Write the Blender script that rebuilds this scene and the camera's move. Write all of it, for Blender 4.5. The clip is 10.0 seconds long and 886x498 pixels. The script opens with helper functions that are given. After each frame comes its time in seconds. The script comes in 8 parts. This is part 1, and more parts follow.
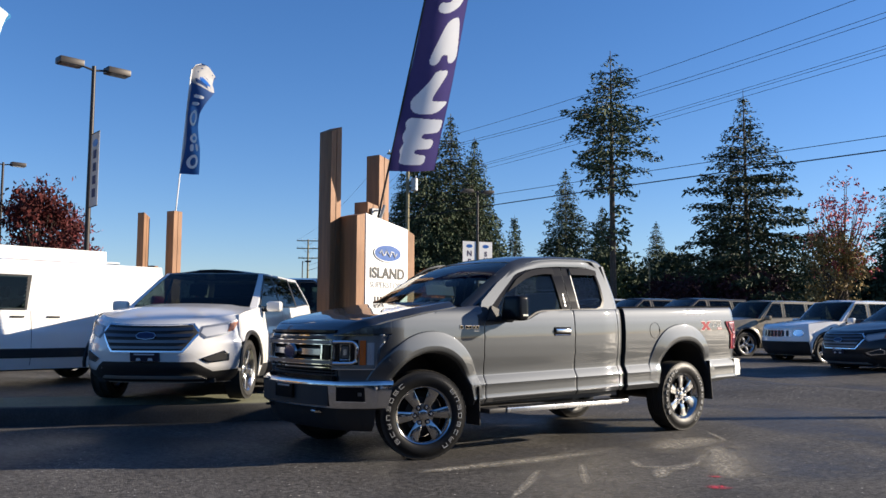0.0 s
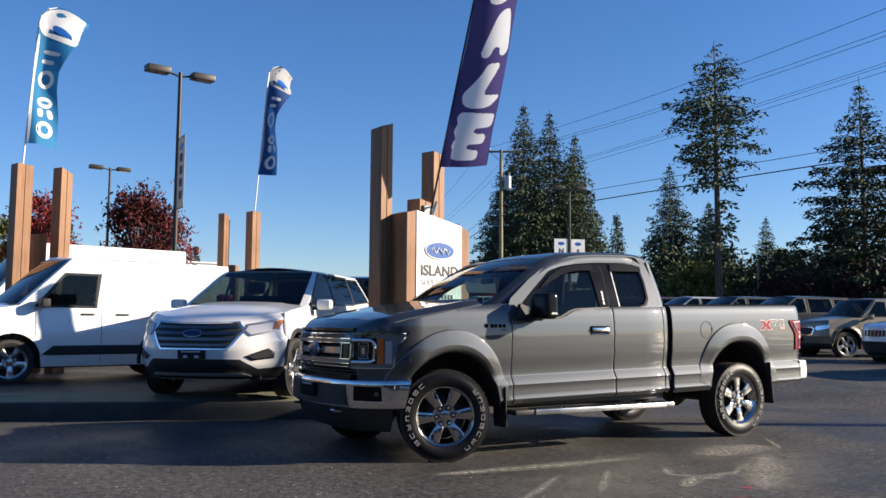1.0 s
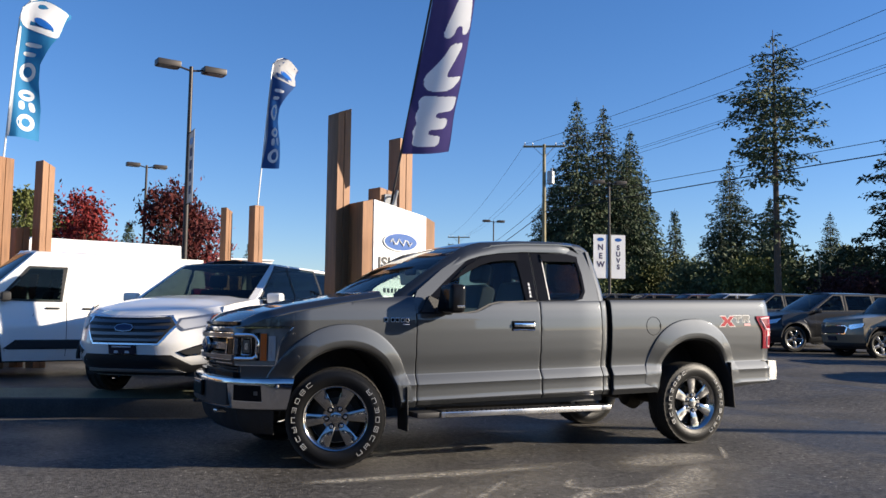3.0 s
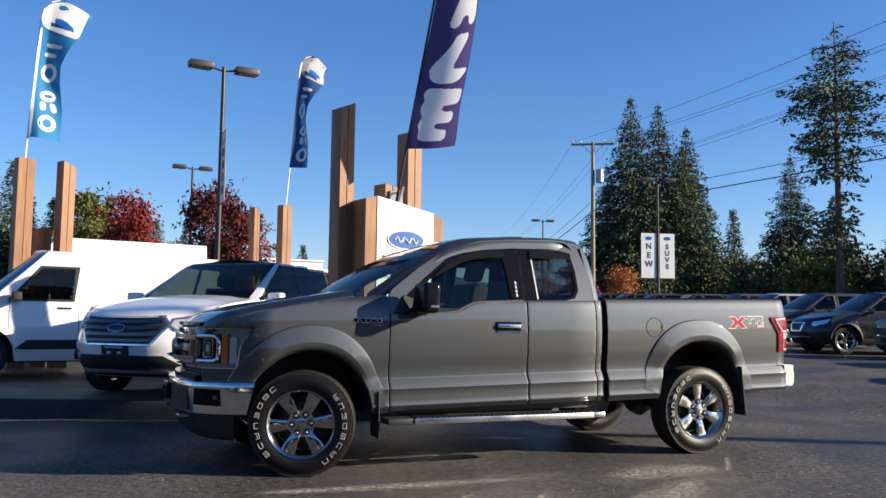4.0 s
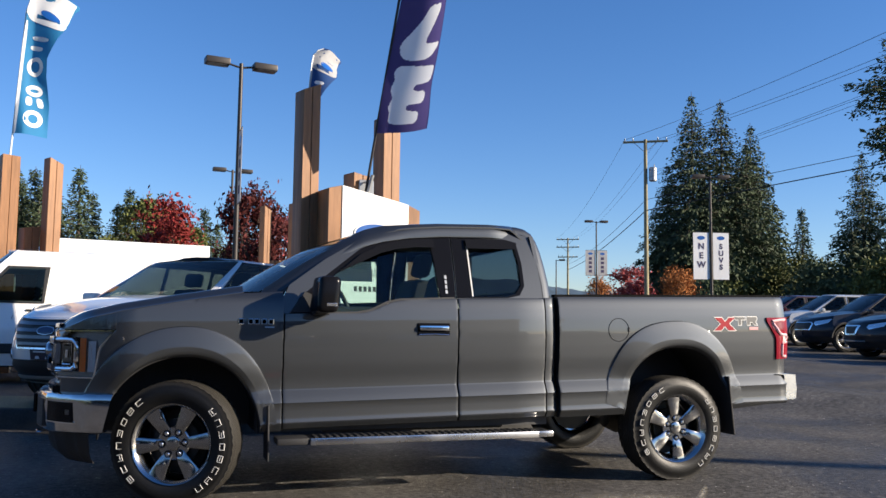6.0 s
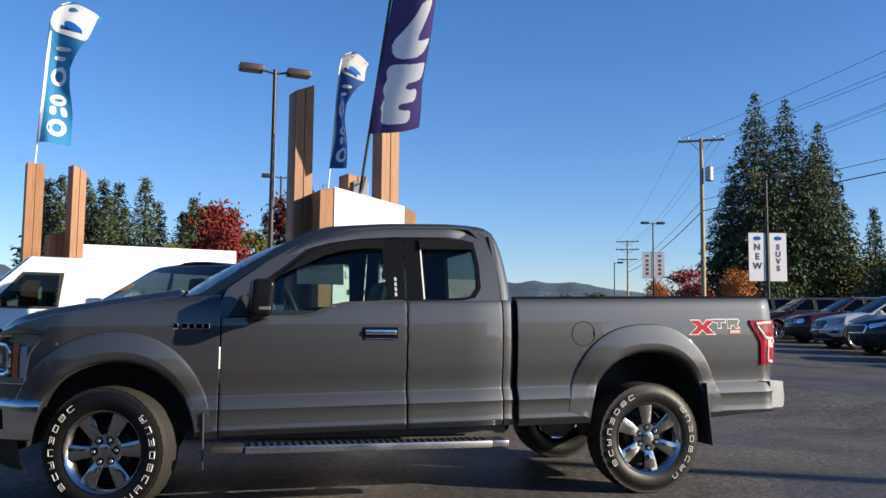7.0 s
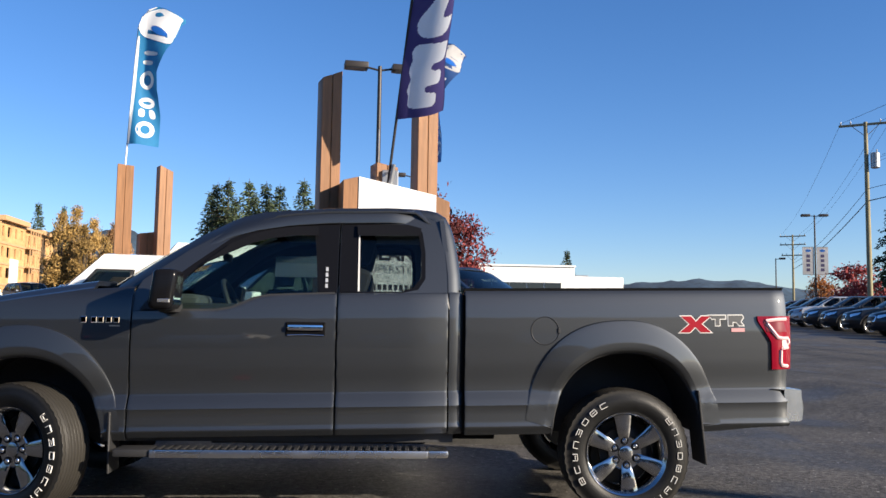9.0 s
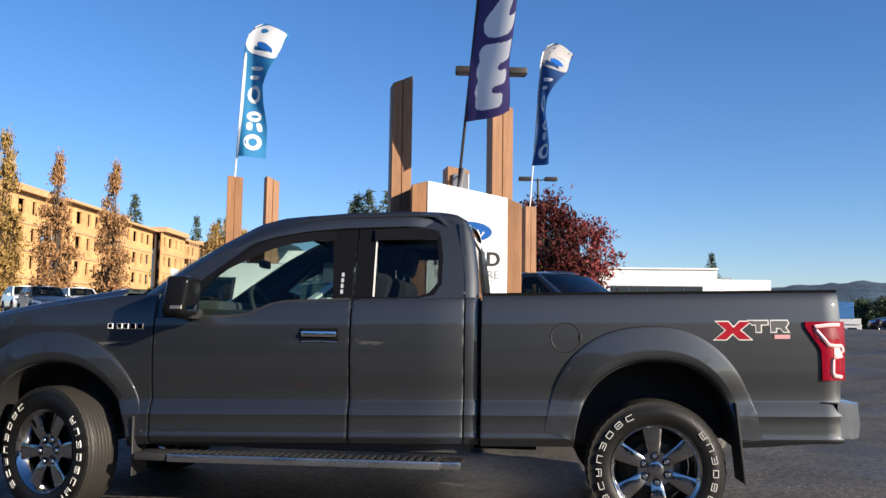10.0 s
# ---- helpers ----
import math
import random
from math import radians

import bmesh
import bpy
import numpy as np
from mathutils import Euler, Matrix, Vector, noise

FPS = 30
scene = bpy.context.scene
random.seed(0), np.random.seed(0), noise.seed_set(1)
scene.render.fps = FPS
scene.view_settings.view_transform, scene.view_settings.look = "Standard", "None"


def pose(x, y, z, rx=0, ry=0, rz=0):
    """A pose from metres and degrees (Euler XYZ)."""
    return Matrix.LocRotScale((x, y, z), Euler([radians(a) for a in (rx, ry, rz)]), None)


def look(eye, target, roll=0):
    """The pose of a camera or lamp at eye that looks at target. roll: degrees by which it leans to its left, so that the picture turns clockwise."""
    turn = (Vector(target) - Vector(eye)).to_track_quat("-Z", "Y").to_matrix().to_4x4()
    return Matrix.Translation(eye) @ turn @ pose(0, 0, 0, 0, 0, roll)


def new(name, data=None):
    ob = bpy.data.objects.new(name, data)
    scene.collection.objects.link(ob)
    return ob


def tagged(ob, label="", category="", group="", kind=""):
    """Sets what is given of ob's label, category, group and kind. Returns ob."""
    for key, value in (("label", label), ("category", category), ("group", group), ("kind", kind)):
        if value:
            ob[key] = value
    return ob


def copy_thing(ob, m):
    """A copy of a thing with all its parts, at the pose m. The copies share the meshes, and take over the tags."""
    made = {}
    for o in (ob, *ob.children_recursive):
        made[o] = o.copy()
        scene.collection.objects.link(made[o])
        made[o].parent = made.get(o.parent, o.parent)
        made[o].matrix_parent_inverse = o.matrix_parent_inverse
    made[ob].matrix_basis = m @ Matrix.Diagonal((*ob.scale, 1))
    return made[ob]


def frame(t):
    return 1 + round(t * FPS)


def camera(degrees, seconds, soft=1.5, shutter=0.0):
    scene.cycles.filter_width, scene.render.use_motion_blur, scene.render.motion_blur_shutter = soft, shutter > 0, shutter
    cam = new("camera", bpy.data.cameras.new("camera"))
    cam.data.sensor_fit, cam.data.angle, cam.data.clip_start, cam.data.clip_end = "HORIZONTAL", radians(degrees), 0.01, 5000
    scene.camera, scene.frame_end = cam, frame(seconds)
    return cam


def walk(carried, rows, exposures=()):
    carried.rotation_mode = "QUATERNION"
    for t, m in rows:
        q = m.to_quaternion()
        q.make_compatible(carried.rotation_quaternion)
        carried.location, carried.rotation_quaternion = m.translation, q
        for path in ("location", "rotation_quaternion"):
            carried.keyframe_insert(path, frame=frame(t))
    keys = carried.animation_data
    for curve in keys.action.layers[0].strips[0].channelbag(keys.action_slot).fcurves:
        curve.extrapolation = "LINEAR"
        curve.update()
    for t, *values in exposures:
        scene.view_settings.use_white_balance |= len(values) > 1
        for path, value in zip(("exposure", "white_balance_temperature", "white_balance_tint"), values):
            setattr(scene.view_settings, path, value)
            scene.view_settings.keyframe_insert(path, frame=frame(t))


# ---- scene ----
cam = camera(54.9, 10.0)
METRES = 7.8052
# the walk lies in the truck's frame: x runs along the truck from the front axle to the tail, y away from the camera
BASE = pose(-4.5624, -7.0397, 1.1728, -0.2888, 0.3715, -37.8666)
ROWS = [
    (0.0, 0.0, 0.0, 0.0, -0.06, 5.43, -0.63),
    (0.5, 0.045, 0.02, -0.0006, 5.24, 5.29, -0.77),
    (1.0, 0.0905, 0.0356, 0.001, 6.91, 5.25, -0.81),
    (1.5, 0.141, 0.0531, 0.0011, 7.31, 5.22, -0.9),
    (2.0, 0.1803, 0.0794, -0.0009, 7.6, 5.15, -1.02),
    (3.5, 0.2846, 0.1781, 0.0013, 13.04, 5.02, -1.09),
    (4.0, 0.3185, 0.2139, 0.0024, 14.74, 4.99, -1.18),
    (4.5, 0.3398, 0.2603, 0.0025, 16.67, 4.93, -1.27),
    (5.0, 0.3604, 0.308, 0.0033, 17.92, 4.89, -1.3),
    (5.5, 0.3831, 0.3514, 0.003, 18.45, 4.96, -1.29),
    (6.0, 0.4114, 0.3873, 0.0031, 19.0, 5.16, -1.16),
    (7.5, 0.5356, 0.4893, 0.0057, 26.53, 5.31, -1.06),
    (8.0, 0.5666, 0.5318, 0.0053, 29.68, 5.15, -1.21),
    (8.5, 0.5893, 0.5749, 0.0057, 31.35, 5.0, -1.34),
    (9.0, 0.6132, 0.6152, 0.0061, 33.91, 5.05, -1.33),
    (9.5, 0.6374, 0.6546, 0.0081, 38.92, 5.1, -1.33),
    (10.0, 0.6764, 0.6939, 0.0092, 43.47, 5.17, -1.3),
]
walk(cam, [(t, BASE @ pose(METRES * x, METRES * y, METRES * z, 90 + pitch, roll, yaw)) for t, x, y, z, yaw, pitch, roll in ROWS],
     [(0.0, 1.26), (2.0, 1.31), (4.5, 1.38), (7.5, 1.36), (9.0, 1.37), (10.0, 1.28)])

# ---- light ----
SUN_AZ, SUN_EL = radians(-31), radians(20)      # the sun stands towards +x and -y, low
sun_way = Vector((math.cos(SUN_AZ) * math.cos(SUN_EL), math.sin(SUN_AZ) * math.cos(SUN_EL), math.sin(SUN_EL)))
world = bpy.data.worlds.new("sky")
scene.world = world
world.use_nodes = True
wn = world.node_tree.nodes
sky = wn.new("ShaderNodeTexSky")
sky.sky_type = 'NISHITA'
sky.sun_disc = False
sky.sun_elevation = SUN_EL
sky.sun_rotation = math.pi / 2 - SUN_AZ
sky.air_density, sky.dust_density, sky.ozone_density = 1.0, 0.15, 3.5
wn["Background"].inputs["Strength"].default_value = 0.058
hue = wn.new("ShaderNodeHueSaturation")
hue.inputs["Saturation"].default_value, hue.inputs["Value"].default_value = 1.18, 1.0
world.node_tree.links.new(sky.outputs[0], hue.inputs["Color"])
tint = wn.new("ShaderNodeMix")
tint.data_type, tint.blend_type = 'RGBA', 'MULTIPLY'
tint.inputs[0].default_value = 1.0
tint.inputs[7].default_value = (0.97, 0.975, 1.17, 1)
world.node_tree.links.new(hue.outputs[0], tint.inputs[6])
world.node_tree.links.new(tint.outputs[2], wn["Background"].inputs["Color"])
sun_data = bpy.data.lights.new("sun", 'SUN')
sun_data.energy, sun_data.angle, sun_data.color = 4.4, radians(0.53), (1.0, 0.87, 0.70)
sun = new("sun", sun_data)
sun.matrix_world = look((60 * sun_way.x, 60 * sun_way.y, 60 * sun_way.z), (0, 0, 0))

# ---- materials ----
def mat(name, color, rough=0.5, metal=0.0, coat=0.0, grain=0.0, grain_scale=40.0, stain=0.0, stain_scale=1.5, bump=0.0, bump_scale=60.0,
        rough_var=0.0, trans=0.0, ior=1.45, alpha=1.0, emit=0.0, spread=0.0, stretch=(1, 1, 1), spec=0.5):
    """A surface with colour variation at two scales, uneven gloss and fine relief."""
    m = bpy.data.materials.new(name)
    m.use_nodes = True
    n, l = m.node_tree.nodes, m.node_tree.links
    b = n["Principled BSDF"]
    b.inputs["Base Color"].default_value = (*color, 1)
    b.inputs["Roughness"].default_value = rough
    b.inputs["Metallic"].default_value = metal
    b.inputs["Coat Weight"].default_value = coat
    b.inputs["Coat Roughness"].default_value = 0.04
    b.inputs["Transmission Weight"].default_value = trans
    b.inputs["IOR"].default_value = ior
    b.inputs["Alpha"].default_value = alpha
    b.inputs["Specular IOR Level"].default_value = spec
    if emit:
        b.inputs["Emission Color"].default_value = (*color, 1)
        b.inputs["Emission Strength"].default_value = emit
    if not (grain or stain or bump or rough_var or spread):
        return m
    tc = n.new("ShaderNodeTexCoord")
    mp = n.new("ShaderNodeMapping")
    mp.inputs["Scale"].default_value = stretch
    l.new(tc.outputs["Object"], mp.inputs["Vector"])

    def tex(scale, detail=4.0):
        t = n.new("ShaderNodeTexNoise")
        t.inputs["Scale"].default_value, t.inputs["Detail"].default_value = scale, detail
        l.new(mp.outputs[0], t.inputs["Vector"])
        return t.outputs[0]

    def band(src, low, high):
        r = n.new("ShaderNodeMapRange")
        r.inputs["From Min"].default_value, r.inputs["From Max"].default_value = 0.3, 0.7
        r.inputs["To Min"].default_value, r.inputs["To Max"].default_value = low, high
        l.new(src, r.inputs["Value"])
        return r.outputs[0]
    factor = None

    def times(a, c):
        if a is None:
            return c
        k = n.new("ShaderNodeMath")
        k.operation = 'MULTIPLY'
        l.new(a, k.inputs[0])
        l.new(c, k.inputs[1])
        return k.outputs[0]
    if grain:
        factor = times(factor, band(tex(grain_scale), 1 - grain, 1 + grain))
    if stain:
        factor = times(factor, band(tex(stain_scale, 6), 1 - stain, 1 + stain))
    if spread:
        oi = n.new("ShaderNodeObjectInfo")
        gi = n.new("ShaderNodeNewGeometry")
        ad = n.new("ShaderNodeMath")
        ad.operation = 'ADD'
        l.new(oi.outputs["Random"], ad.inputs[0])
        l.new(gi.outputs["Random Per Island"], ad.inputs[1])
        r = n.new("ShaderNodeMapRange")
        r.inputs["From Max"].default_value = 2.0
        r.inputs["To Min"].default_value, r.inputs["To Max"].default_value = 1 - spread, 1 + spread
        l.new(ad.outputs[0], r.inputs["Value"])
        factor = times(factor, r.outputs[0])
    if factor is not None:
        v = n.new("ShaderNodeVectorMath")
        v.operation = 'SCALE'
        v.inputs[0].default_value = color
        l.new(factor, v.inputs["Scale"])
        l.new(v.outputs[0], b.inputs["Base Color"])
    if rough_var:
        l.new(band(tex(stain_scale * 2.3, 5), max(0.02, rough - rough_var), min(1, rough + rough_var)), b.inputs["Roughness"])
    if bump:
        bp = n.new("ShaderNodeBump")
        bp.inputs["Strength"].default_value = bump
        bp.inputs["Distance"].default_value = 0.01
        l.new(tex(bump_scale, 5), bp.inputs["Height"])
        l.new(bp.outputs[0], b.inputs["Normal"])
    return m


def pane(name, tint, rough=0.0):
    """Tinted glass: clear through by its tint, with a mirror gloss over it."""
    m = bpy.data.materials.new(name)
    m.use_nodes = True
    n, l = m.node_tree.nodes, m.node_tree.links
    n.clear()
    o = n.new("ShaderNodeOutputMaterial")
    mix = n.new("ShaderNodeMixShader")
    tr = n.new("ShaderNodeBsdfTransparent")
    gl = n.new("ShaderNodeBsdfGlossy")
    lw = n.new("ShaderNodeLayerWeight")
    lw.inputs["Blend"].default_value = 0.5
    pw = n.new("ShaderNodeMath")
    pw.operation = 'POWER'
    pw.inputs[1].default_value = 5.0
    l.new(lw.outputs["Facing"], pw.inputs[0])
    fr = n.new("ShaderNodeMath")
    fr.operation = 'MULTIPLY_ADD'
    fr.inputs[1].default_value, fr.inputs[2].default_value = 0.80, 0.025
    l.new(pw.outputs[0], fr.inputs[0])
    tr.inputs["Color"].default_value = (*tint, 1)
    gl.inputs["Roughness"].default_value = rough
    l.new(fr.outputs[0], mix.inputs[0])
    l.new(tr.outputs[0], mix.inputs[1])
    l.new(gl.outputs[0], mix.inputs[2])
    l.new(mix.outputs[0], o.inputs["Surface"])
    return m


# ---- mesh tools ----
def cloth(name, color, through_share, **k):
    """Thin cloth or paper that lets part of the sun through."""
    m = mat(name, color, 0.75, **k)
    n, l = m.node_tree.nodes, m.node_tree.links
    tr, mix, b = n.new("ShaderNodeBsdfTranslucent"), n.new("ShaderNodeMixShader"), n["Principled BSDF"]
    tr.inputs["Color"].default_value = (*[min(1, 1.25 * v) for v in color], 1)
    mix.inputs[0].default_value = through_share
    l.new(b.outputs[0], mix.inputs[1])
    l.new(tr.outputs[0], mix.inputs[2])
    l.new(mix.outputs[0], n["Material Output"].inputs["Surface"])
    return m


def mesh(name, bm, material, smooth=35):
    """A mesh of one material from a bmesh, shaded smooth but at edges sharper than the given degrees."""
    me = bpy.data.meshes.new(name)
    bm.to_mesh(me)
    bm.free()
    me.materials.append(material)
    if smooth and len(me.polygons):
        me.polygons.foreach_set("use_smooth", [True] * len(me.polygons))
        me.set_sharp_from_angle(angle=radians(smooth))
    return me


def part(name, bm, material, parent=None, label="", smooth=35):
    ob = new(name, mesh(name, bm, material, smooth))
    if parent is not None:
        ob.parent = parent
    return tagged(ob, label)


def thing(name, m, label, category, group="", kind=""):
    """An empty at the thing's base, which parents its parts."""
    ob = new(name)
    ob.empty_display_size = 0.2
    ob.matrix_basis = m
    return tagged(ob, label, category, group, kind)


def twin(ob, parent=None, name=None, m=None):
    """A further part on the same mesh."""
    o = new(name or ob.name.split(".")[0], ob.data)
    o.parent = parent or ob.parent
    if m is not None:
        o.matrix_basis = m
    if "label" in ob:
        o["label"] = ob["label"]
    return o


def box(bm, lo, hi, bevel=0.0, m=None, seg=1):
    """Adds a box between two corners."""
    lo, hi = Vector(lo), Vector(hi)
    r = bmesh.ops.create_cube(bm, size=1)
    vs = r["verts"]
    bmesh.ops.transform(bm, matrix=Matrix.Translation((lo + hi) / 2) @ Matrix.Diagonal((*(hi - lo), 1)), verts=vs)
    es = list({e for v in vs for e in v.link_edges})
    if bevel:
        out = bmesh.ops.bevel(bm, geom=es, offset=bevel, segments=seg, affect='EDGES', profile=0.6)
        vs = list({v for f in out["faces"] for v in f.verts} | {v for v in vs if v.is_valid})
    if m is not None:
        bmesh.ops.transform(bm, matrix=m, verts=vs)
    return bm


def a_box(lo, hi, bevel=0.0, m=None, seg=1):
    return box(bmesh.new(), lo, hi, bevel, m, seg)


def sheet(us, vs, fn, flange=None, flip=False):
    """A surface over a grid; fn(u, v) gives the place. Its rim is drawn inwards by the vector flange."""
    bm = bmesh.new()
    g = [[bm.verts.new(fn(u, v)) for v in vs] for u in us]
    for i in range(len(us) - 1):
        for j in range(len(vs) - 1):
            q = [g[i][j], g[i + 1][j], g[i + 1][j + 1], g[i][j + 1]]
            if flip:
                q.reverse()
            bm.faces.new(q)
    bmesh.ops.remove_doubles(bm, verts=bm.verts, dist=0.0004)
    bmesh.ops.dissolve_degenerate(bm, dist=0.0002, edges=bm.edges)
    if flange is not None:
        rim(bm, flange)
    return bm


def rim(bm, flange):
    es = [e for e in bm.edges if e.is_boundary]
    r = bmesh.ops.extrude_edge_only(bm, edges=es)
    f = Vector(flange)
    for v in r["geom"]:
        if isinstance(v, bmesh.types.BMVert):
            v.co += f
    return bm


def prism(pts, fn, thick, flip=False):
    """A flat outline (u, v) set in space by fn(u, v, d), with thickness from depth 0 to thick."""
    bm = bmesh.new()
    a = [bm.verts.new(fn(u, v, 0)) for u, v in pts]
    b = [bm.verts.new(fn(u, v, thick)) for u, v in pts]
    n = len(pts)
    fa = bm.faces.new(a)
    fb = bm.faces.new(b[::-1])
    for i in range(n):
        bm.faces.new([a[(i + 1) % n], a[i], b[i], b[(i + 1) % n]])
    bmesh.ops.triangulate(bm, faces=[fa, fb])
    bmesh.ops.recalc_face_normals(bm, faces=bm.faces)
    return bm


def lathe(profile, n=32, axis="y", bm=None, arc=1.0):
    """A turned form: profile rows (radius, along the axis)."""
    bm = bm or bmesh.new()
    rings = []
    for k in range(n):
        a = 2 * math.pi * arc * k / n
        c, s = math.cos(a), math.sin(a)
        row = []
        for r, h in profile:
            row.append(bm.verts.new({"y": (r * c, h, r * s), "z": (r * c, r * s, h), "x": (h, r * c, r * s)}[axis]))
        rings.append(row)
    for k in range(n):
        for j in range(len(profile) - 1):
            q = [rings[k][j], rings[(k + 1) % n][j], rings[(k + 1) % n][j + 1], rings[k][j + 1]]
            bm.faces.new(q)
    bmesh.ops.remove_doubles(bm, verts=bm.verts, dist=0.00005)
    bmesh.ops.recalc_face_normals(bm, faces=bm.faces)
    return bm


def tube(pts, radii, n=8, bm=None, cap=True):
    """A round bar along points; radii is one number or one for each point."""
    bm = bm or bmesh.new()
    pts = [Vector(p) for p in pts]
    if not hasattr(radii, "__len__"):
        radii = [radii] * len(pts)
    rings = []
    for i, p in enumerate(pts):
        d = (pts[min(i + 1, len(pts) - 1)] - pts[max(i - 1, 0)]).normalized()
        side = d.cross(Vector((0, 0, 1)) if abs(d.z) < 0.9 else Vector((1, 0, 0))).normalized()
        up = side.cross(d)
        rings.append([bm.verts.new(p + radii[i] * (math.cos(2 * math.pi * k / n) * side + math.sin(2 * math.pi * k / n) * up)) for k in range(n)])
    for i in range(len(pts) - 1):
        for k in range(n):
            bm.faces.new([rings[i][k], rings[i][(k + 1) % n], rings[i + 1][(k + 1) % n], rings[i + 1][k]])
    if cap:
        bm.faces.new(rings[0][::-1])
        bm.faces.new(rings[-1])
    return bm


def raw_mesh(name, verts, faces, material):
    me = bpy.data.meshes.new(name)
    me.from_pydata([tuple(v) for v in verts], [], faces)
    me.materials.append(material)
    return me


def lerp_at(x, rows):
    """Straight interpolation in a table of (x, value)."""
    if x <= rows[0][0]:
        return rows[0][1]
    for (a, p), (b, q) in zip(rows, rows[1:]):
        if x <= b:
            return p + (q - p) * (x - a) / (b - a)
    return rows[-1][1]


def ease(x, rows):
    """The same, with rounded corners."""
    return sum(lerp_at(x + d, rows) for d in (-0.04, -0.02, 0, 0.02, 0.04)) / 5


def span(a, b, n):
    return [a + (b - a) * i / n for i in range(n + 1)]


def step(a, b, x):
    t = min(1, max(0, (x - a) / (b - a)))
    return t * t * (3 - 2 * t)


def words(text, size, material, parent, m, name="lettering", depth=0.002, align='CENTER', spread=1.0, bold=0.0):
    """Flat raised letters in the built-in font, turned into a mesh."""
    c = bpy.data.curves.new(name, 'FONT')
    c.body, c.size, c.extrude, c.align_x, c.align_y = text, size, depth, align, 'CENTER'
    c.space_character, c.offset = spread, bold
    tmp = bpy.data.objects.new(name, c)
    scene.collection.objects.link(tmp)
    me = bpy.data.meshes.new_from_object(tmp.evaluated_get(bpy.context.evaluated_depsgraph_get()))
    bpy.data.objects.remove(tmp)
    bpy.data.curves.remove(c)
    me.materials.clear()
    me.materials.append(material)
    ob = new(name, me)
    ob.parent = parent
    ob.matrix_basis = m
    return ob

PAINT = mat("grey_metallic_paint", (0.054, 0.058, 0.063), 0.57, 1.0, 1.0, grain=0.05, grain_scale=900)
pn = PAINT.node_tree.nodes
pn["Principled BSDF"].inputs["Coat IOR"].default_value = 1.55
pn["Principled BSDF"].inputs["Coat Roughness"].default_value = 0.02
wave = pn.new("ShaderNodeTexNoise")
wave.inputs["Scale"].default_value, wave.inputs["Detail"].default_value = 2.2, 2.0
soft_bump = pn.new("ShaderNodeBump")
soft_bump.inputs["Strength"].default_value, soft_bump.inputs["Distance"].default_value = 0.12, 0.02
where = pn.new("ShaderNodeTexCoord")
PAINT.node_tree.links.new(where.outputs["Object"], wave.inputs["Vector"])
PAINT.node_tree.links.new(wave.outputs[0], soft_bump.inputs["Height"])
PAINT.node_tree.links.new(soft_bump.outputs[0], pn["Principled BSDF"].inputs["Coat Normal"])
WHITE_PAINT = mat("white_car_paint", (0.78, 0.77, 0.74), 0.35, 0.0, 1.0, stain=0.03)
BLACK_PLASTIC = mat("black_plastic", (0.020, 0.020, 0.021), 0.55, spec=0.4, bump=0.15, bump_scale=300)
GLOSS_BLACK = mat("gloss_black", (0.006, 0.006, 0.007), 0.14, 0, 0.0, spec=0.15)
SMOKED_CHROME = mat("smoked_chrome", (0.13, 0.13, 0.14), 0.28, 1.0)
VISOR = mat("smoked_visor", (0.008, 0.008, 0.009), 0.2, spec=0.15)
CHROME = mat("chrome", (0.80, 0.80, 0.80), 0.06, 1.0, rough_var=0.03)
CHROME_SOFT = mat("chrome_bumper", (0.62, 0.61, 0.60), 0.09, 1.0, rough_var=0.05)
CHROME_WORN = mat("dull_chrome", (0.72, 0.72, 0.71), 0.26, 1.0, rough_var=0.06)
CHROME_DARK = mat("dark_chrome", (0.35, 0.35, 0.36), 0.15, 1.0)
ALLOY = mat("polished_alloy", (0.44, 0.438, 0.435), 0.11, 1.0, rough_var=0.06)
STEEL = mat("brushed_steel", (0.55, 0.55, 0.56), 0.28, 1.0, rough_var=0.08)
DARK_METAL = mat("dark_metal", (0.05, 0.048, 0.045), 0.5, 0.8)
RUBBER = mat("tyre_rubber", (0.022, 0.021, 0.019), 0.65, spec=0.4, grain=0.25, grain_scale=60, stain=0.25, stain_scale=6, bump=0.2, bump_scale=180)
WHITE_RUBBER = mat("white_rubber", (0.60, 0.59, 0.56), 0.6, grain=0.1)
SIDE_GLASS = pane("side_glass", (0.74, 0.82, 0.80))
DARK_GLASS = pane("privacy_glass", (0.60, 0.64, 0.64))
SCREEN_GLASS = pane("screen_glass", (0.70, 0.78, 0.76))
BACK_GLASS = pane("back_glass", (0.30, 0.34, 0.35))
MIRROR = mat("mirror_glass", (0.9, 0.9, 0.9), 0.02, 1.0)
LENS = pane("lamp_lens", (0.93, 0.94, 0.95))
LAMP_CLEAR = mat("lamp_reflector", (0.8, 0.8, 0.8), 0.12, 0.9)
LAMP_GREY = mat("lamp_grey", (0.42, 0.43, 0.45), 0.35, 0.2)
LAMP_DARK = mat("lamp_housing", (0.21, 0.22, 0.235), 0.30, 0.7)
LAMP_AMBER = mat("amber_plastic", (0.68, 0.14, 0.016), 0.25, 0, 0.3)
LAMP_RED = mat("red_plastic", (0.20, 0.002, 0.014), 0.22, 0, 0.25, spec=0.25)
LAMP_CRIMSON = mat("crimson_lens", (0.15, 0.002, 0.008), 0.3, 0, 0.3)
LAMP_PINK = mat("light_guide", (0.80, 0.50, 0.50), 0.2, 0, 0.4)
DECAL_RED = mat("red_decal", (0.27, 0.006, 0.016), 0.45, spec=0.2)
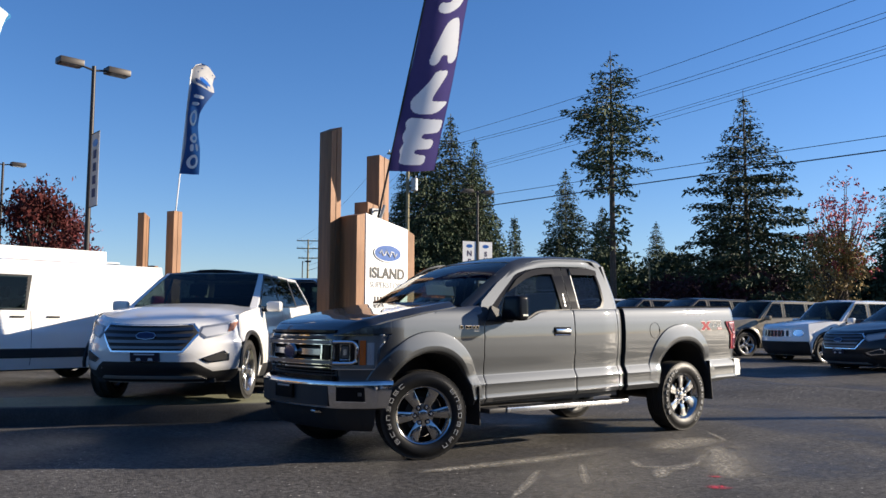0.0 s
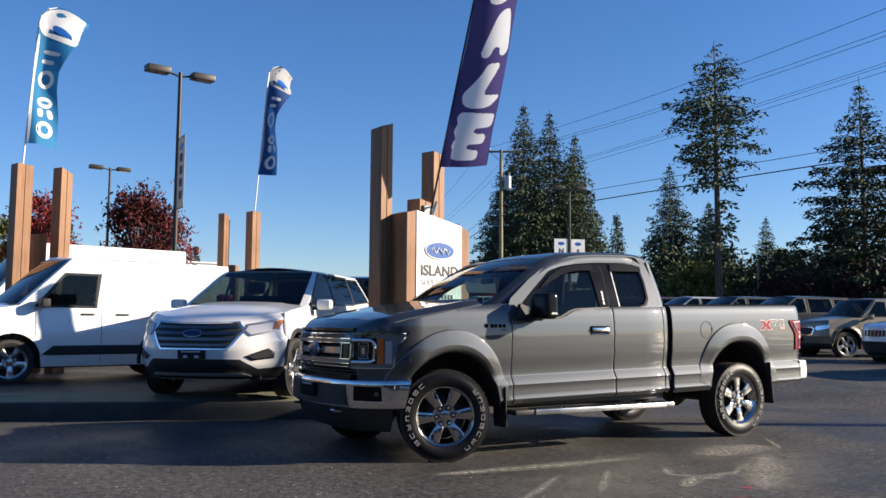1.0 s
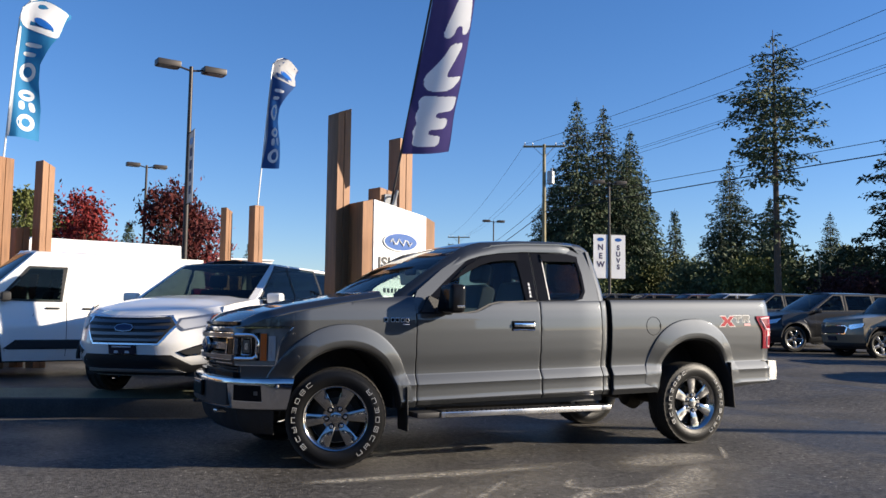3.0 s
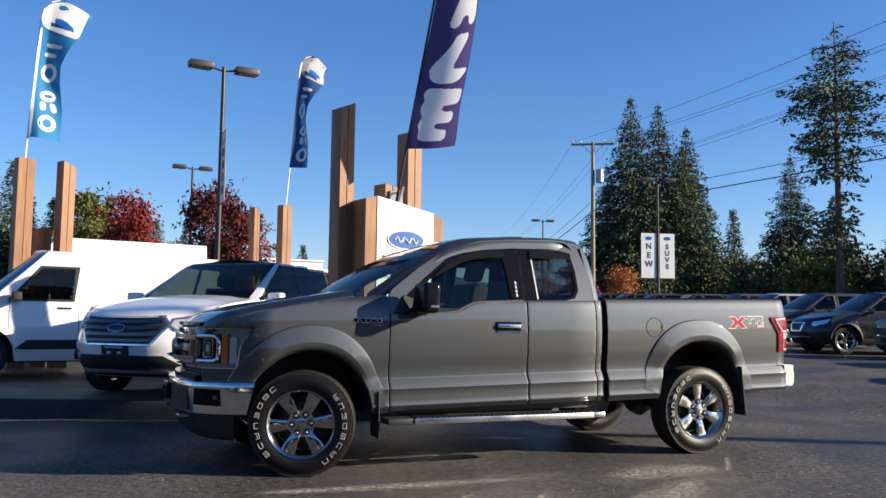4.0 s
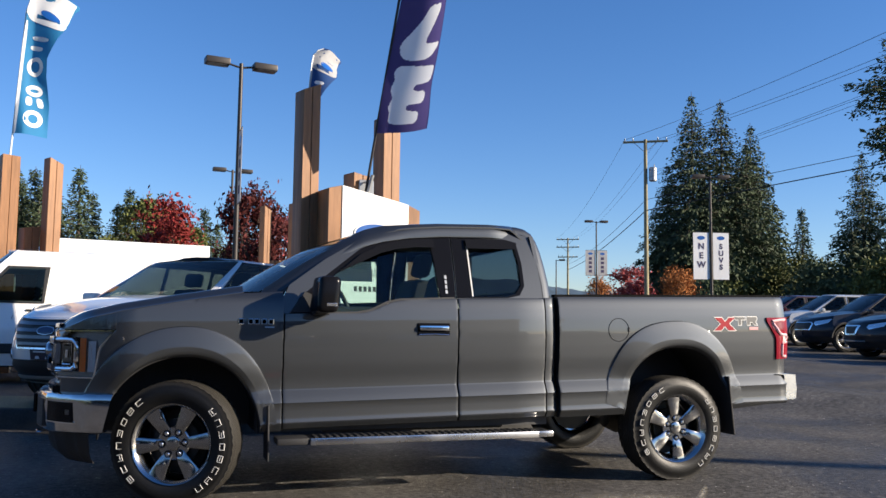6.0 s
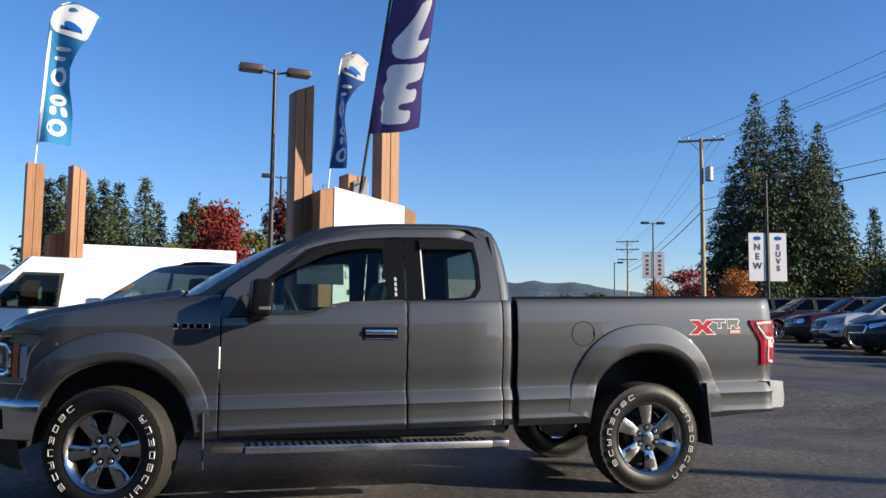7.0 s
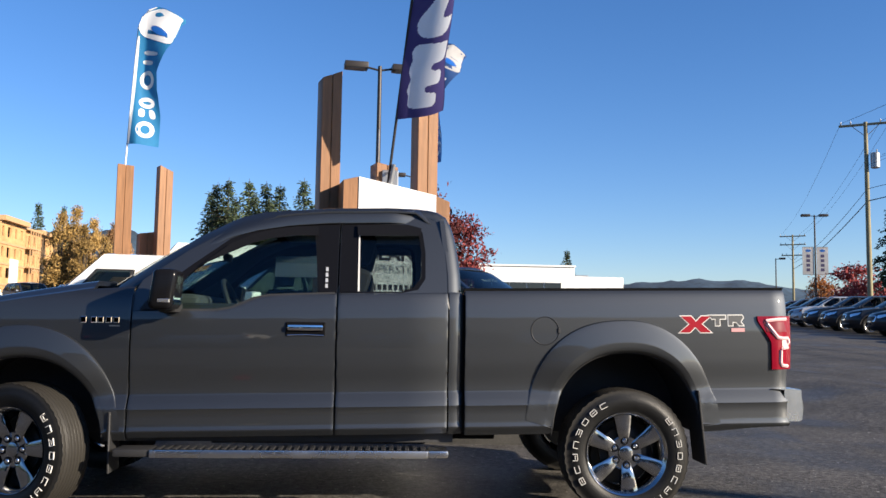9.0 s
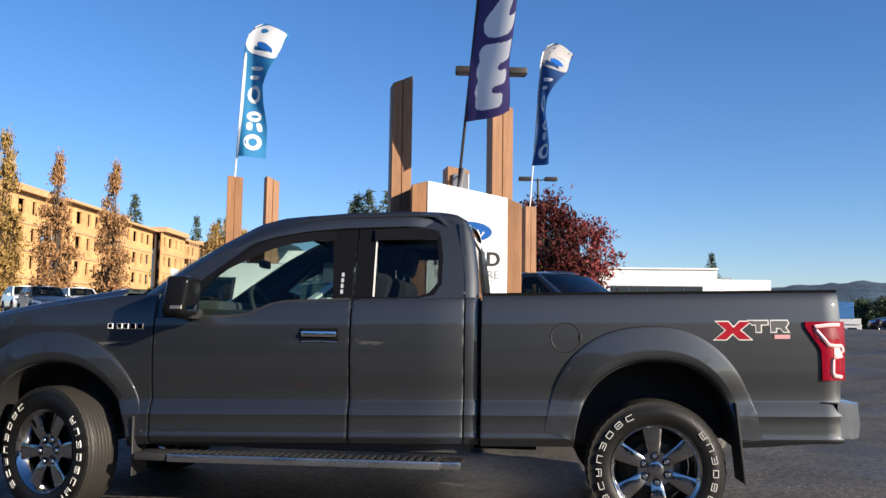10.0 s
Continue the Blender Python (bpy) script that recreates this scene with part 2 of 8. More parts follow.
DECAL_SILVER = mat("silver_decal", (0.60, 0.59, 0.56), 0.4)
DECAL_GREY = mat("grey_decal", (0.085, 0.085, 0.084), 0.4)
DECAL_PINK = mat("pink_decal", (0.55, 0.28, 0.28), 0.4)
BADGE_BLUE = mat("blue_badge", (0.006, 0.016, 0.07), 0.25, 0, 0.3)
TRIM_GREY = mat("grey_cloth", (0.06, 0.06, 0.063), 0.85, bump=0.2, bump_scale=400)
TRIM_DARK = mat("dark_trim", (0.03, 0.03, 0.032), 0.6)
TRIM_LIGHT = mat("headliner_cloth", (0.30, 0.29, 0.27), 0.9)
PAPER = cloth("paper", (0.75, 0.76, 0.74), 0.6)
WOOD = mat("cedar", (0.24, 0.115, 0.050), 0.6, grain=0.18, grain_scale=9, stain=0.18, stain_scale=2.0, bump=0.25, bump_scale=30, stretch=(3, 3, 0.25))

# ---- ground ----
def asphalt_mat():
    """Worn asphalt: aggregate grain, broad wear, and damp patches that darken it and make it shine."""
    m = bpy.data.materials.new("asphalt")
    m.use_nodes = True
    n, l = m.node_tree.nodes, m.node_tree.links
    b = n["Principled BSDF"]
    tc = n.new("ShaderNodeTexCoord")

    def noise_at(scale, detail, stretch=(1, 1, 1)):
        mp = n.new("ShaderNodeMapping")
        mp.inputs["Scale"].default_value = stretch
        t = n.new("ShaderNodeTexNoise")
        t.inputs["Scale"].default_value, t.inputs["Detail"].default_value = scale, detail
        l.new(tc.outputs["Object"], mp.inputs["Vector"])
        l.new(mp.outputs[0], t.inputs["Vector"])
        return t.outputs[0]

    def ramp(src, a, c, lo, hi):
        r = n.new("ShaderNodeMapRange")
        for k, v in (("From Min", a), ("From Max", c), ("To Min", lo), ("To Max", hi)):
            r.inputs[k].default_value = v
        l.new(src, r.inputs["Value"])
        return r.outputs[0]

    def math2(op, a, c):
        k = n.new("ShaderNodeMath")
        k.operation = op
        for i, v in enumerate((a, c)):
            if isinstance(v, float):
                k.inputs[i].default_value = v
            else:
                l.new(v, k.inputs[i])
        return k.outputs[0]
    vor = n.new("ShaderNodeTexVoronoi")
    vor.inputs["Scale"].default_value = 95
    l.new(tc.outputs["Object"], vor.inputs["Vector"])
    stones = ramp(vor.outputs["Color"], 0.0, 1.0, 0.35, 1.75)
    grain = math2('MULTIPLY', stones, ramp(noise_at(0.9, 6.0), 0.3, 0.7, 0.75, 1.25))
    wet = ramp(noise_at(0.55, 5.0, (1.0, 0.7, 1)), 0.47, 0.60, 0.0, 1.0)
    chips = n.new("ShaderNodeTexVoronoi")
    chips.inputs["Scale"].default_value = 48
    l.new(tc.outputs["Object"], chips.inputs["Vector"])
    grain = math2('ADD', grain, math2('MULTIPLY', ramp(chips.outputs["Color"], 0.88, 0.94, 0.0, 5.5), ramp(chips.outputs["Distance"], 0.30, 0.42, 1.0, 0.0)))
    grain = math2('MULTIPLY', grain, ramp(noise_at(17.0, 8.0), 0.34, 0.66, 0.58, 1.42))
    dark = math2('MULTIPLY', grain, ramp(wet, 0.0, 1.0, 1.05, 0.82))
    v = n.new("ShaderNodeVectorMath")
    v.operation = 'SCALE'
    v.inputs[0].default_value = (0.068, 0.064, 0.059)
    l.new(dark, v.inputs["Scale"])
    l.new(v.outputs[0], b.inputs["Base Color"])
    l.new(ramp(wet, 0.0, 1.0, 0.72, 0.48), b.inputs["Roughness"])
    b.inputs["Specular IOR Level"].default_value = 0.13
    bp = n.new("ShaderNodeBump")
    bp.inputs["Strength"].default_value = 0.5
    bp.inputs["Distance"].default_value = 0.006
    l.new(vor.outputs["Distance"], bp.inputs["Height"])
    l.new(bp.outputs[0], b.inputs["Normal"])
    return m


ASPHALT = asphalt_mat()
# grass colour is lifted to stand in for sun on the strip
SUNNED_GRASS = mat("short_grass", (0.17, 0.172, 0.11), 0.9, grain=0.45, grain_scale=60, stain=0.3, stain_scale=1.2, bump=0.8, bump_scale=90)
KERB = mat("asphalt_kerb", (0.040, 0.039, 0.037), 0.9, grain=0.2, grain_scale=50, stain=0.25, stain_scale=3, bump=0.3, bump_scale=120)


def stain_glare_mat(name, color, strong):
    """A thin film on the ground that fades at its rim and breaks up by grain."""
    m = mat(name, color, 0.9, grain=0.35, grain_scale=45, stain=0.3, stain_scale=4)
    n, l = m.node_tree.nodes, m.node_tree.links
    at = n.new("ShaderNodeAttribute")
    at.attribute_name = "fade"
    tc = n.new("ShaderNodeTexCoord")
    t = n.new("ShaderNodeTexNoise")
    t.inputs["Scale"].default_value, t.inputs["Detail"].default_value = 26, 8
    l.new(tc.outputs["Object"], t.inputs["Vector"])
    r = n.new("ShaderNodeMapRange")
    for k, v in (("From Min", 0.30), ("From Max", 0.70), ("To Min", 0.0), ("To Max", strong)):
        r.inputs[k].default_value = v
    l.new(t.outputs[0], r.inputs["Value"])
    k = n.new("ShaderNodeMath")
    k.operation = 'MULTIPLY'
    l.new(at.outputs["Fac"], k.inputs[0])
    l.new(r.outputs[0], k.inputs[1])
    l.new(k.outputs[0], n["Principled BSDF"].inputs["Alpha"])
    return m


# pale colour imitates sun glare on wet ground; the films are partly dried mud
WET_GLARE = stain_glare_mat("dried_mud", (0.36, 0.33, 0.27), 1.05)
MUD_GLARE_FILM = stain_glare_mat("mud_film", (0.30, 0.27, 0.21), 0.42)
PAINT_RED = stain_glare_mat("red_spray_paint", (0.55, 0.02, 0.06), 1.2)


def kerb_y(x):
    """The island's front edge runs slantwise and turns away beyond the truck."""
    return lerp_at(x, [(-40, 18.5), (-2.4, 3.85), (-1.2, 3.32), (0.1, 2.72), (1.6, 2.35), (4.0, 2.2), (4.6, 2.5), (5.0, 3.2), (6.0, 8.0), (9.0, 24.0), (12, 40)])


def rise(x, y):
    """Height of the ground behind the kerb."""
    return 0.25 + 0.05 * max(0, min(y, 40) - 14) * step(0, -10, x)


def lot_rise(x, y):
    """The lot climbs gently past the truck's tail, away from the camera."""
    return 0.030 * max(0, min(y, 44) + 2) * step(8, 13, x) * (1 - step(60, 90, max(abs(x), abs(y))))


def ground_z(x, y):
    """One sheet of ground: the lot at 0, the display island above it."""
    d = y - kerb_y(x)
    k = step(0.0, 0.06, d)
    far = 1 - step(60, 90, max(abs(x), abs(y)))
    return max(k * (rise(x, y) - 0.05 + 0.05 * step(0, 1.2, d)) * far, lot_rise(x, y))


gx = [-1500, -600, -250, -120, -90] + span(-60, -14, 12) + span(-12, 7, 130) + span(8, 60, 16) + [90, 120, 250, 600, 1500]
gu = [-1500, -600, -250, -120, -60, -30, -12, -6, -2, -0.5, -0.1, -0.005, 0.0, 0.015, 0.03, 0.045, 0.062, 0.08, 0.3, 0.7, 1.2, 2, 4, 8, 14, 22, 32, 44, 60, 75, 100, 160, 300, 700, 1600]
tagged(part("ground", sheet(gx, gu, lambda x, u: Vector((x, (kerb_y(x) if abs(x) < 90 else 0) + u, ground_z(x, (kerb_y(x) if abs(x) < 90 else 0) + u)))), ASPHALT, smooth=20), "dark damp worn asphalt lot with a raised island", "ground", kind="structure")
# turf strip and kerb along the island's edge
kx = span(-12, 4.9, 90)
tagged(part("grass_verge", sheet(kx, span(0.10, 1.0, 6), lambda x, d: Vector((x, kerb_y(x) + d, ground_z(x, kerb_y(x) + d) + 0.012 + 0.012 * noise.noise((x * 6, d * 9, 0)))), (0, 0, -0.03)), SUNNED_GRASS), "thin strip of worn mossy grass along the kerb, coloured pale as if sunlit", "grass", kind="structure")
for i in range(9):
    x0 = -11 + i * 1.75
    xs = span(x0 + 0.001, x0 + 1.749, 8)
    k = part("kerb", sheet(range(5), xs, lambda j, x: Vector((x, kerb_y(x) + (-0.035, -0.03, -0.015, 0.0, 0.11)[j], (-0.02, 0.12, 0.19, 0.207, 0.212)[j])), flip=False), KERB)
    tagged(k, "dark rolled asphalt kerb edging the raised island", "kerb", "kerb stones", "structure")


# painted glare streaks, dried mud films and paint on the asphalt
def streak(pts, width, material, name, label, z=0.004, ragged=0.3):
    bm = bmesh.new()
    fade = bm.verts.layers.float.new("fade")
    rows = []
    n = 30
    for i in range(n + 1):
        t = i / n * (len(pts) - 1)
        a, f = min(int(t), len(pts) - 2), t - min(int(t), len(pts) - 2)
        p = Vector(pts[a]).lerp(Vector(pts[a + 1]), f)
        d = (Vector(pts[a + 1]) - Vector(pts[a])).normalized()
        side = Vector((-d.y, d.x))
        end = math.sin(math.pi * (i + 0.2) / (n + 0.4))
        w = width * (0.5 + 0.8 * end)
        row = []
        for u in (-1.5, -0.7, 0, 0.7, 1.5):
            e = u * w * (1 + ragged * noise.noise((i * 0.5, pts[0][0] + u, 1)))
            v = bm.verts.new((*(p + side * e), z))
            v[fade] = (1 - abs(u) / 1.5) * min(1, end * 2.5)
            row.append(v)
        rows.append(row)
    for i in range(n):
        for j in range(4):
            bm.faces.new([rows[i][j + 1], rows[i][j], rows[i + 1][j], rows[i + 1][j + 1]])
    bmesh.ops.recalc_face_normals(bm, faces=bm.faces)
    return tagged(part(name, bm, material), label, "stain", kind="structure")

def tyre_mat(tread_r):
    """Black sidewalls, and a tread greyed by road dust beyond the given radius."""
    m = mat("dusty_tyre_rubber", (0.0075, 0.0075, 0.0075), 0.42, spec=0.30, grain=0.2, grain_scale=60, stain=0.25, stain_scale=6, bump=0.2, bump_scale=180)
    n, l = m.node_tree.nodes, m.node_tree.links
    b = n["Principled BSDF"]
    tc, cut, ln, r = n.new("ShaderNodeTexCoord"), n.new("ShaderNodeVectorMath"), n.new("ShaderNodeVectorMath"), n.new("ShaderNodeMapRange")
    cut.operation, ln.operation = 'MULTIPLY', 'LENGTH'
    cut.inputs[1].default_value = (1, 0, 1)
    l.new(tc.outputs["Object"], cut.inputs[0])
    l.new(cut.outputs[0], ln.inputs[0])
    r.inputs["From Min"].default_value, r.inputs["From Max"].default_value = tread_r - 0.012, tread_r + 0.002
    l.new(ln.outputs["Value"], r.inputs["Value"])
    mix = n.new("ShaderNodeMix")
    mix.data_type = 'RGBA'
    mix.inputs[7].default_value = (0.026, 0.024, 0.021, 1)
    l.new(r.outputs[0], mix.inputs[0])
    l.new(b.inputs["Base Color"].links[0].from_socket, mix.inputs[6])
    l.new(mix.outputs[2], b.inputs["Base Color"])
    return m


TYRE = tyre_mat(0.372)

# ---- the pickup truck ----
def wheel(parent, spot, turn, side, R, rim_r, width, spokes, rubber, metal_mat, dark, letters=None, hub=True, nut=True, first=-15, fine=96):
    """A wheel on its hub: tyre, rim and what shows in it. The outer face looks along -y before the turn; side -1 mirrors it."""
    face = pose(*spot, 0, 0, turn if side > 0 else turn + 180)
    w = new("wheel")
    w.empty_display_size = 0.1
    w.parent = parent
    w.matrix_basis = face
    h = width / 2
    prof = [(rim_r - 0.012, h * 0.55), (rim_r, h * 0.86), (rim_r + 0.02, h * 0.97), ((R + rim_r) / 2, h * 1.06), (R - 0.05, h * 1.0), (R - 0.018, h * 0.9)]
    tread = []
    for k in range(9 if fine > 60 else 3):
        y = h * 0.82 - k * h * (0.205 if fine > 60 else 0.82)
        tread += [(R - 0.002, y + 0.012), (R, y + 0.006), (R, y - 0.006), (R - 0.009, y - 0.009)]
    out = [(r, -y) for r, y in prof] + [(r, -y) for r, y in tread] + [(r, y) for r, y in prof[::-1]]
    bm = lathe(out, fine)
    # shoulder blocks: every second strip of the shoulder lies lower
    for v in bm.verts:
        r = math.hypot(v.co.x, v.co.z)
        if r > R - 0.03 and abs(v.co.y) > h * 0.62 and round(math.atan2(v.co.z, v.co.x) / (2 * math.pi) * fine) % 2:
            v.co.x *= 1 - 0.006 / r
            v.co.z *= 1 - 0.006 / r
    for v in bm.verts:
        if v.co.z < -R + 0.012:
            v.co.z = -R + 0.012
    tyre = part("tyre", bm, rubber, w)
    if letters:
        # raised white lettering, shown as plain blocks of its size
        bm = bmesh.new()
        for start, count in letters:
            for k in range(count):
                a = radians(start + k * 13.2)
                m = Matrix.Rotation(a, 4, 'Y') @ pose((R + rim_r) / 2 + 0.006, -h * 1.058, 0) @ Matrix.Diagonal((0.82, 1, 0.86, 1))
                w_, e_ = 0.025, 0.0042
                bars = [(-0.019, -0.019 + e_, -w_, w_), (0.019 - e_, 0.019, -w_, w_), (-0.019, 0.019, -w_, -w_ + e_), (-0.019, 0.019, w_ - e_, w_), (-e_ / 2, e_ / 2, -w_ * 0.6, w_ * 0.6)]
                drop = ((), (4,), (3,), (4, 0), (1,), (2, 4))[(k * 5 + int(start)) % 6]
                for q, (u0, u1, v0, v1) in enumerate(bars):
                    if q not in drop:
                        box(bm, (u0, -0.002, v0), (u1, 0.006, v1), 0, m)
        tagged(part("tyre_marking", bm, WHITE_RUBBER, tyre, "raised white tyre lettering"), kind="stuff")
    # rim: barrel, lip, spokes
    q = rim_r
    part("rim", lathe([(q - 0.03, h * 0.8), (q - 0.045, 0), (q - 0.035, -h * 0.55), (q - 0.018, -h * 0.72), (q - 0.006, -h * 0.9), (q + 0.004, -h * 0.95), (q + 0.006, -h * 0.86)], fine // 2 + 8), metal_mat, w)
    part("brake_disc", lathe([(0.02, -0.02), (0.15, -0.02), (0.15, 0.0), (0.02, 0.0)], 32), dark, w)
    part("backing", lathe([(0.0, h * 0.5), (q - 0.04, h * 0.5)], 24), dark, w)
    bm = bmesh.new()
    for k in range(spokes):
        a = 2 * math.pi * k / spokes - radians(first)
        m = Matrix.Rotation(a, 4, 'Y')
        r0, r1 = 0.05, q - 0.016
        rows = []
        for i in range(7):
            t = i / 6
            r = r0 + (r1 - r0) * t
            wd = 0.028 + 0.030 * t
            yy = -h * (0.50 + 0.24 * math.sin(math.pi * min(1, t * 1.1)) * 0.5 + 0.20 * t ** 2)
            rows.append([(r, yy + 0.03, -wd), (r, yy - 0.004, -wd * 0.93), (r, yy - 0.009, -wd * 0.70), (r, yy - 0.006, 0), (r, yy - 0.009, wd * 0.70), (r, yy - 0.004, wd * 0.93), (r, yy + 0.03, wd)])
        vs = [[bm.verts.new(m @ Vector(p)) for p in row] for row in rows]
        for i in range(6):
            for j in range(6):
                bm.faces.new([vs[i][j], vs[i][j + 1], vs[i + 1][j + 1], vs[i + 1][j]])
    bmesh.ops.recalc_face_normals(bm, faces=bm.faces)
    part("spokes", bm, metal_mat, w)
    if hub:
        part("hub_cap", lathe([(0.0, -h * 0.72), (0.034, -h * 0.715), (0.043, -h * 0.69), (0.047, -h * 0.60), (0.098, -h * 0.585), (0.104, -h * 0.54), (0.106, -h * 0.3)], 36), metal_mat, w)
    if nut:
        lead = None
        for k in range(6):
            a = 2 * math.pi * k / 6 + radians(first)
            spot_k = Matrix.Translation((0.074 * math.cos(a), 0, 0.074 * math.sin(a)))
            if lead is None:
                lead = part("wheel_nut", lathe([(0.0, -h * 0.74), (0.009, -h * 0.735), (0.014, -h * 0.70), (0.016, -h * 0.64), (0.016, -h * 0.42)], 12), CHROME, w)
                lead.matrix_basis = spot_k
                pit = part("nut_recess", lathe([(0.017, -h * 0.655), (0.024, -h * 0.655), (0.025, -h * 0.60)], 16), GLOSS_BLACK, w)
                pit.matrix_basis = spot_k
            else:
                twin(lead, w, "wheel_nut", spot_k)
                twin(pit, w, "nut_recess", spot_k)
    return w


RAKE = 0.020            # the body stands nose-down on its wheels


def rk(x, z):
    return z + RAKE * (x - 1.8)


SIDE = [(0.40, 0.90), (0.45, 0.945), (0.485, 0.966), (0.505, 0.975), (0.520, 0.988), (0.530, 0.990), (0.542, 0.984), (0.60, 0.983), (0.648, 0.984), (0.656, 0.988),
        (0.662, 0.987), (0.730, 0.953), (0.737, 0.949), (0.745, 0.948), (0.80, 0.951), (0.90, 0.965), (1.0, 0.971), (1.1, 0.972), (1.2, 0.966), (1.28, 0.955), (1.33, 0.940), (1.36, 0.918), (1.385, 0.89)]
LEVELS = [0.40, 0.43, 0.455, 0.485, 0.505, 0.520, 0.530, 0.542, 0.57, 0.60, 0.648, 0.656, 0.662, 0.70, 0.730, 0.737, 0.745] + span(0.775, 1.25, 18) + [1.28, 1.305, 1.33, 1.345, 1.36, 1.372, 1.385]
# wheel arches: centre x, half width, top, roundness; then the flare's outer edge: half width ahead and behind, top, roundness ahead and behind
ARCH_F = (0.035, 0.498, 0.980, 2.1, 0.64, 0.595, 1.162, 2.1, 2.1)
ARCH_R = (3.662, 0.470, 0.977, 2.3, 0.63, 0.590, 1.169, 2.5, 2.1)
ARCH_FOOT = 0.42


def arch_z(x, arch):
    """Height of a wheel arch's edge over x, or None beside it."""
    c, a, top, p = arch[:4]
    u = abs(x - c) / a
    if u >= 1:
        return None
    return ARCH_FOOT + (top - ARCH_FOOT) * (1 - u ** p) ** (1 / p)


def side_y(x, z):
    y = lerp_at(z, SIDE)
    if x < -0.25:
        k = -0.25 - x
        y -= 1.5 * k * k + 0.01 * step(0.1, 0.5, k)
    if 2.30 < x < 2.65:
        y -= 0.28 * (x - 2.30) ** 2
    if x > 4.60:
        y -= 2.6 * (x - 4.60) ** 2
    return y


def side_panel(name, xs, top, bottom, s, parent, arches=(), levels=LEVELS, deep=0.03, label=""):
    def low(x):
        z = bottom(x)
        for a in arches:
            h = arch_z(x, a)
            if h is not None:
                z = max(z, h)
        return z

    def fn(x, lv):
        z = min(max(lv, low(x)), top(x))
        return Vector((x, s * side_y(x, z), rk(x, z)))
    bm = sheet(xs, levels, fn, flip=s > 0)
    bm.normal_update()
    edge = [e for e in bm.edges if e.is_boundary]
    rim(bm, (0, -s * deep, 0))
    bmesh.ops.bevel(bm, geom=edge, offset=0.0045, segments=2, affect='EDGES', profile=0.5, clamp_overlap=True)
    return part(name, bm, PAINT, parent, label)


def glass_y(z):
    """Lean of the cab's upper side."""
    t = (z - 1.25) / 0.6
    return 0.935 - 0.15 * t - 0.055 * t * t


def ring_frame(name, outer, inner, s, material, parent, out=0.0, deep=0.035, n=96):
    """A window's surround: a band between two outlines on the leaning side of the cab."""
    def resample(poly):
        pts = [Vector(p) for p in poly] + [Vector(poly[0])]
        lens = [(b - a).length for a, b in zip(pts, pts[1:])]
        c = sum((Vector(p) for p in poly), Vector((0, 0))) / len(poly)
        return pts, c
    ci = sum((Vector(p) for p in inner), Vector((0, 0))) / len(inner)

    def cast(poly, a):
        d = Vector((math.cos(a), math.sin(a)))
        best = None
        for p, q in zip(poly, poly[1:] + poly[:1]):
            p, q = Vector(p) - ci, Vector(q) - ci
            e = q - p
            den = d.x * e.y - d.y * e.x
            if abs(den) < 1e-9:
                continue
            t = (p.x * e.y - p.y * e.x) / den
            u = (p.x * d.y - p.y * d.x) / den
            if t > 0 and -1e-6 <= u <= 1 + 1e-6 and (best is None or t > best):
                best = t
        return ci + d * (best or 0)
    angles = sorted({round(math.atan2(p[1] - ci.y, p[0] - ci.x), 5) for p in list(outer) + list(inner)} | {round(a, 5) for a in span(-math.pi, math.pi - 0.06, n)})
    bm = bmesh.new()
    rows = []
    for a in angles:
        row = []
        for k, poly in ((0, outer), (0.5, None), (1, inner)):
            p = cast(outer, a) * 0.5 + cast(inner, a) * 0.5 if poly is None else cast(poly, a)
            row.append(bm.verts.new((p.x, s * (glass_y(p.y) + out), rk(p.x, p.y))))
        rows.append(row)
    for i in range(len(rows)):
        for j in range(2):
            q = [rows[i][j], rows[(i + 1) % len(rows)][j], rows[(i + 1) % len(rows)][j + 1], rows[i][j + 1]]
            bm.faces.new(q if s < 0 else q[::-1])
    rim(bm, (0, -s * deep, 0))
    return part(name, bm, material, parent)


def side_plate(name, poly, s, material, parent, out=0.0, thick=0.006, label=""):
    """A flat plate or pane on the leaning side of the cab."""
    bm = prism(poly, lambda x, z, d: Vector((x, s * (glass_y(z) + out - d), rk(x, z))), thick)
    return part(name, bm, material, parent, label)


def inset(poly, d):
    """The outline drawn in by d on every side; it runs clockwise."""
    out = []
    for p, q, r in zip(poly[-1:] + poly[:-1], poly, poly[1:] + poly[:1]):
        a, b = (Vector(q) - Vector(p)).normalized(), (Vector(r) - Vector(q)).normalized()
        n, m = Vector((a.y, -a.x)), Vector((b.y, -b.x))
        h = (n + m) / max(0.35, 1 + n.dot(m))
        out.append((q[0] + d * h.x, q[1] + d * h.y))
    return out


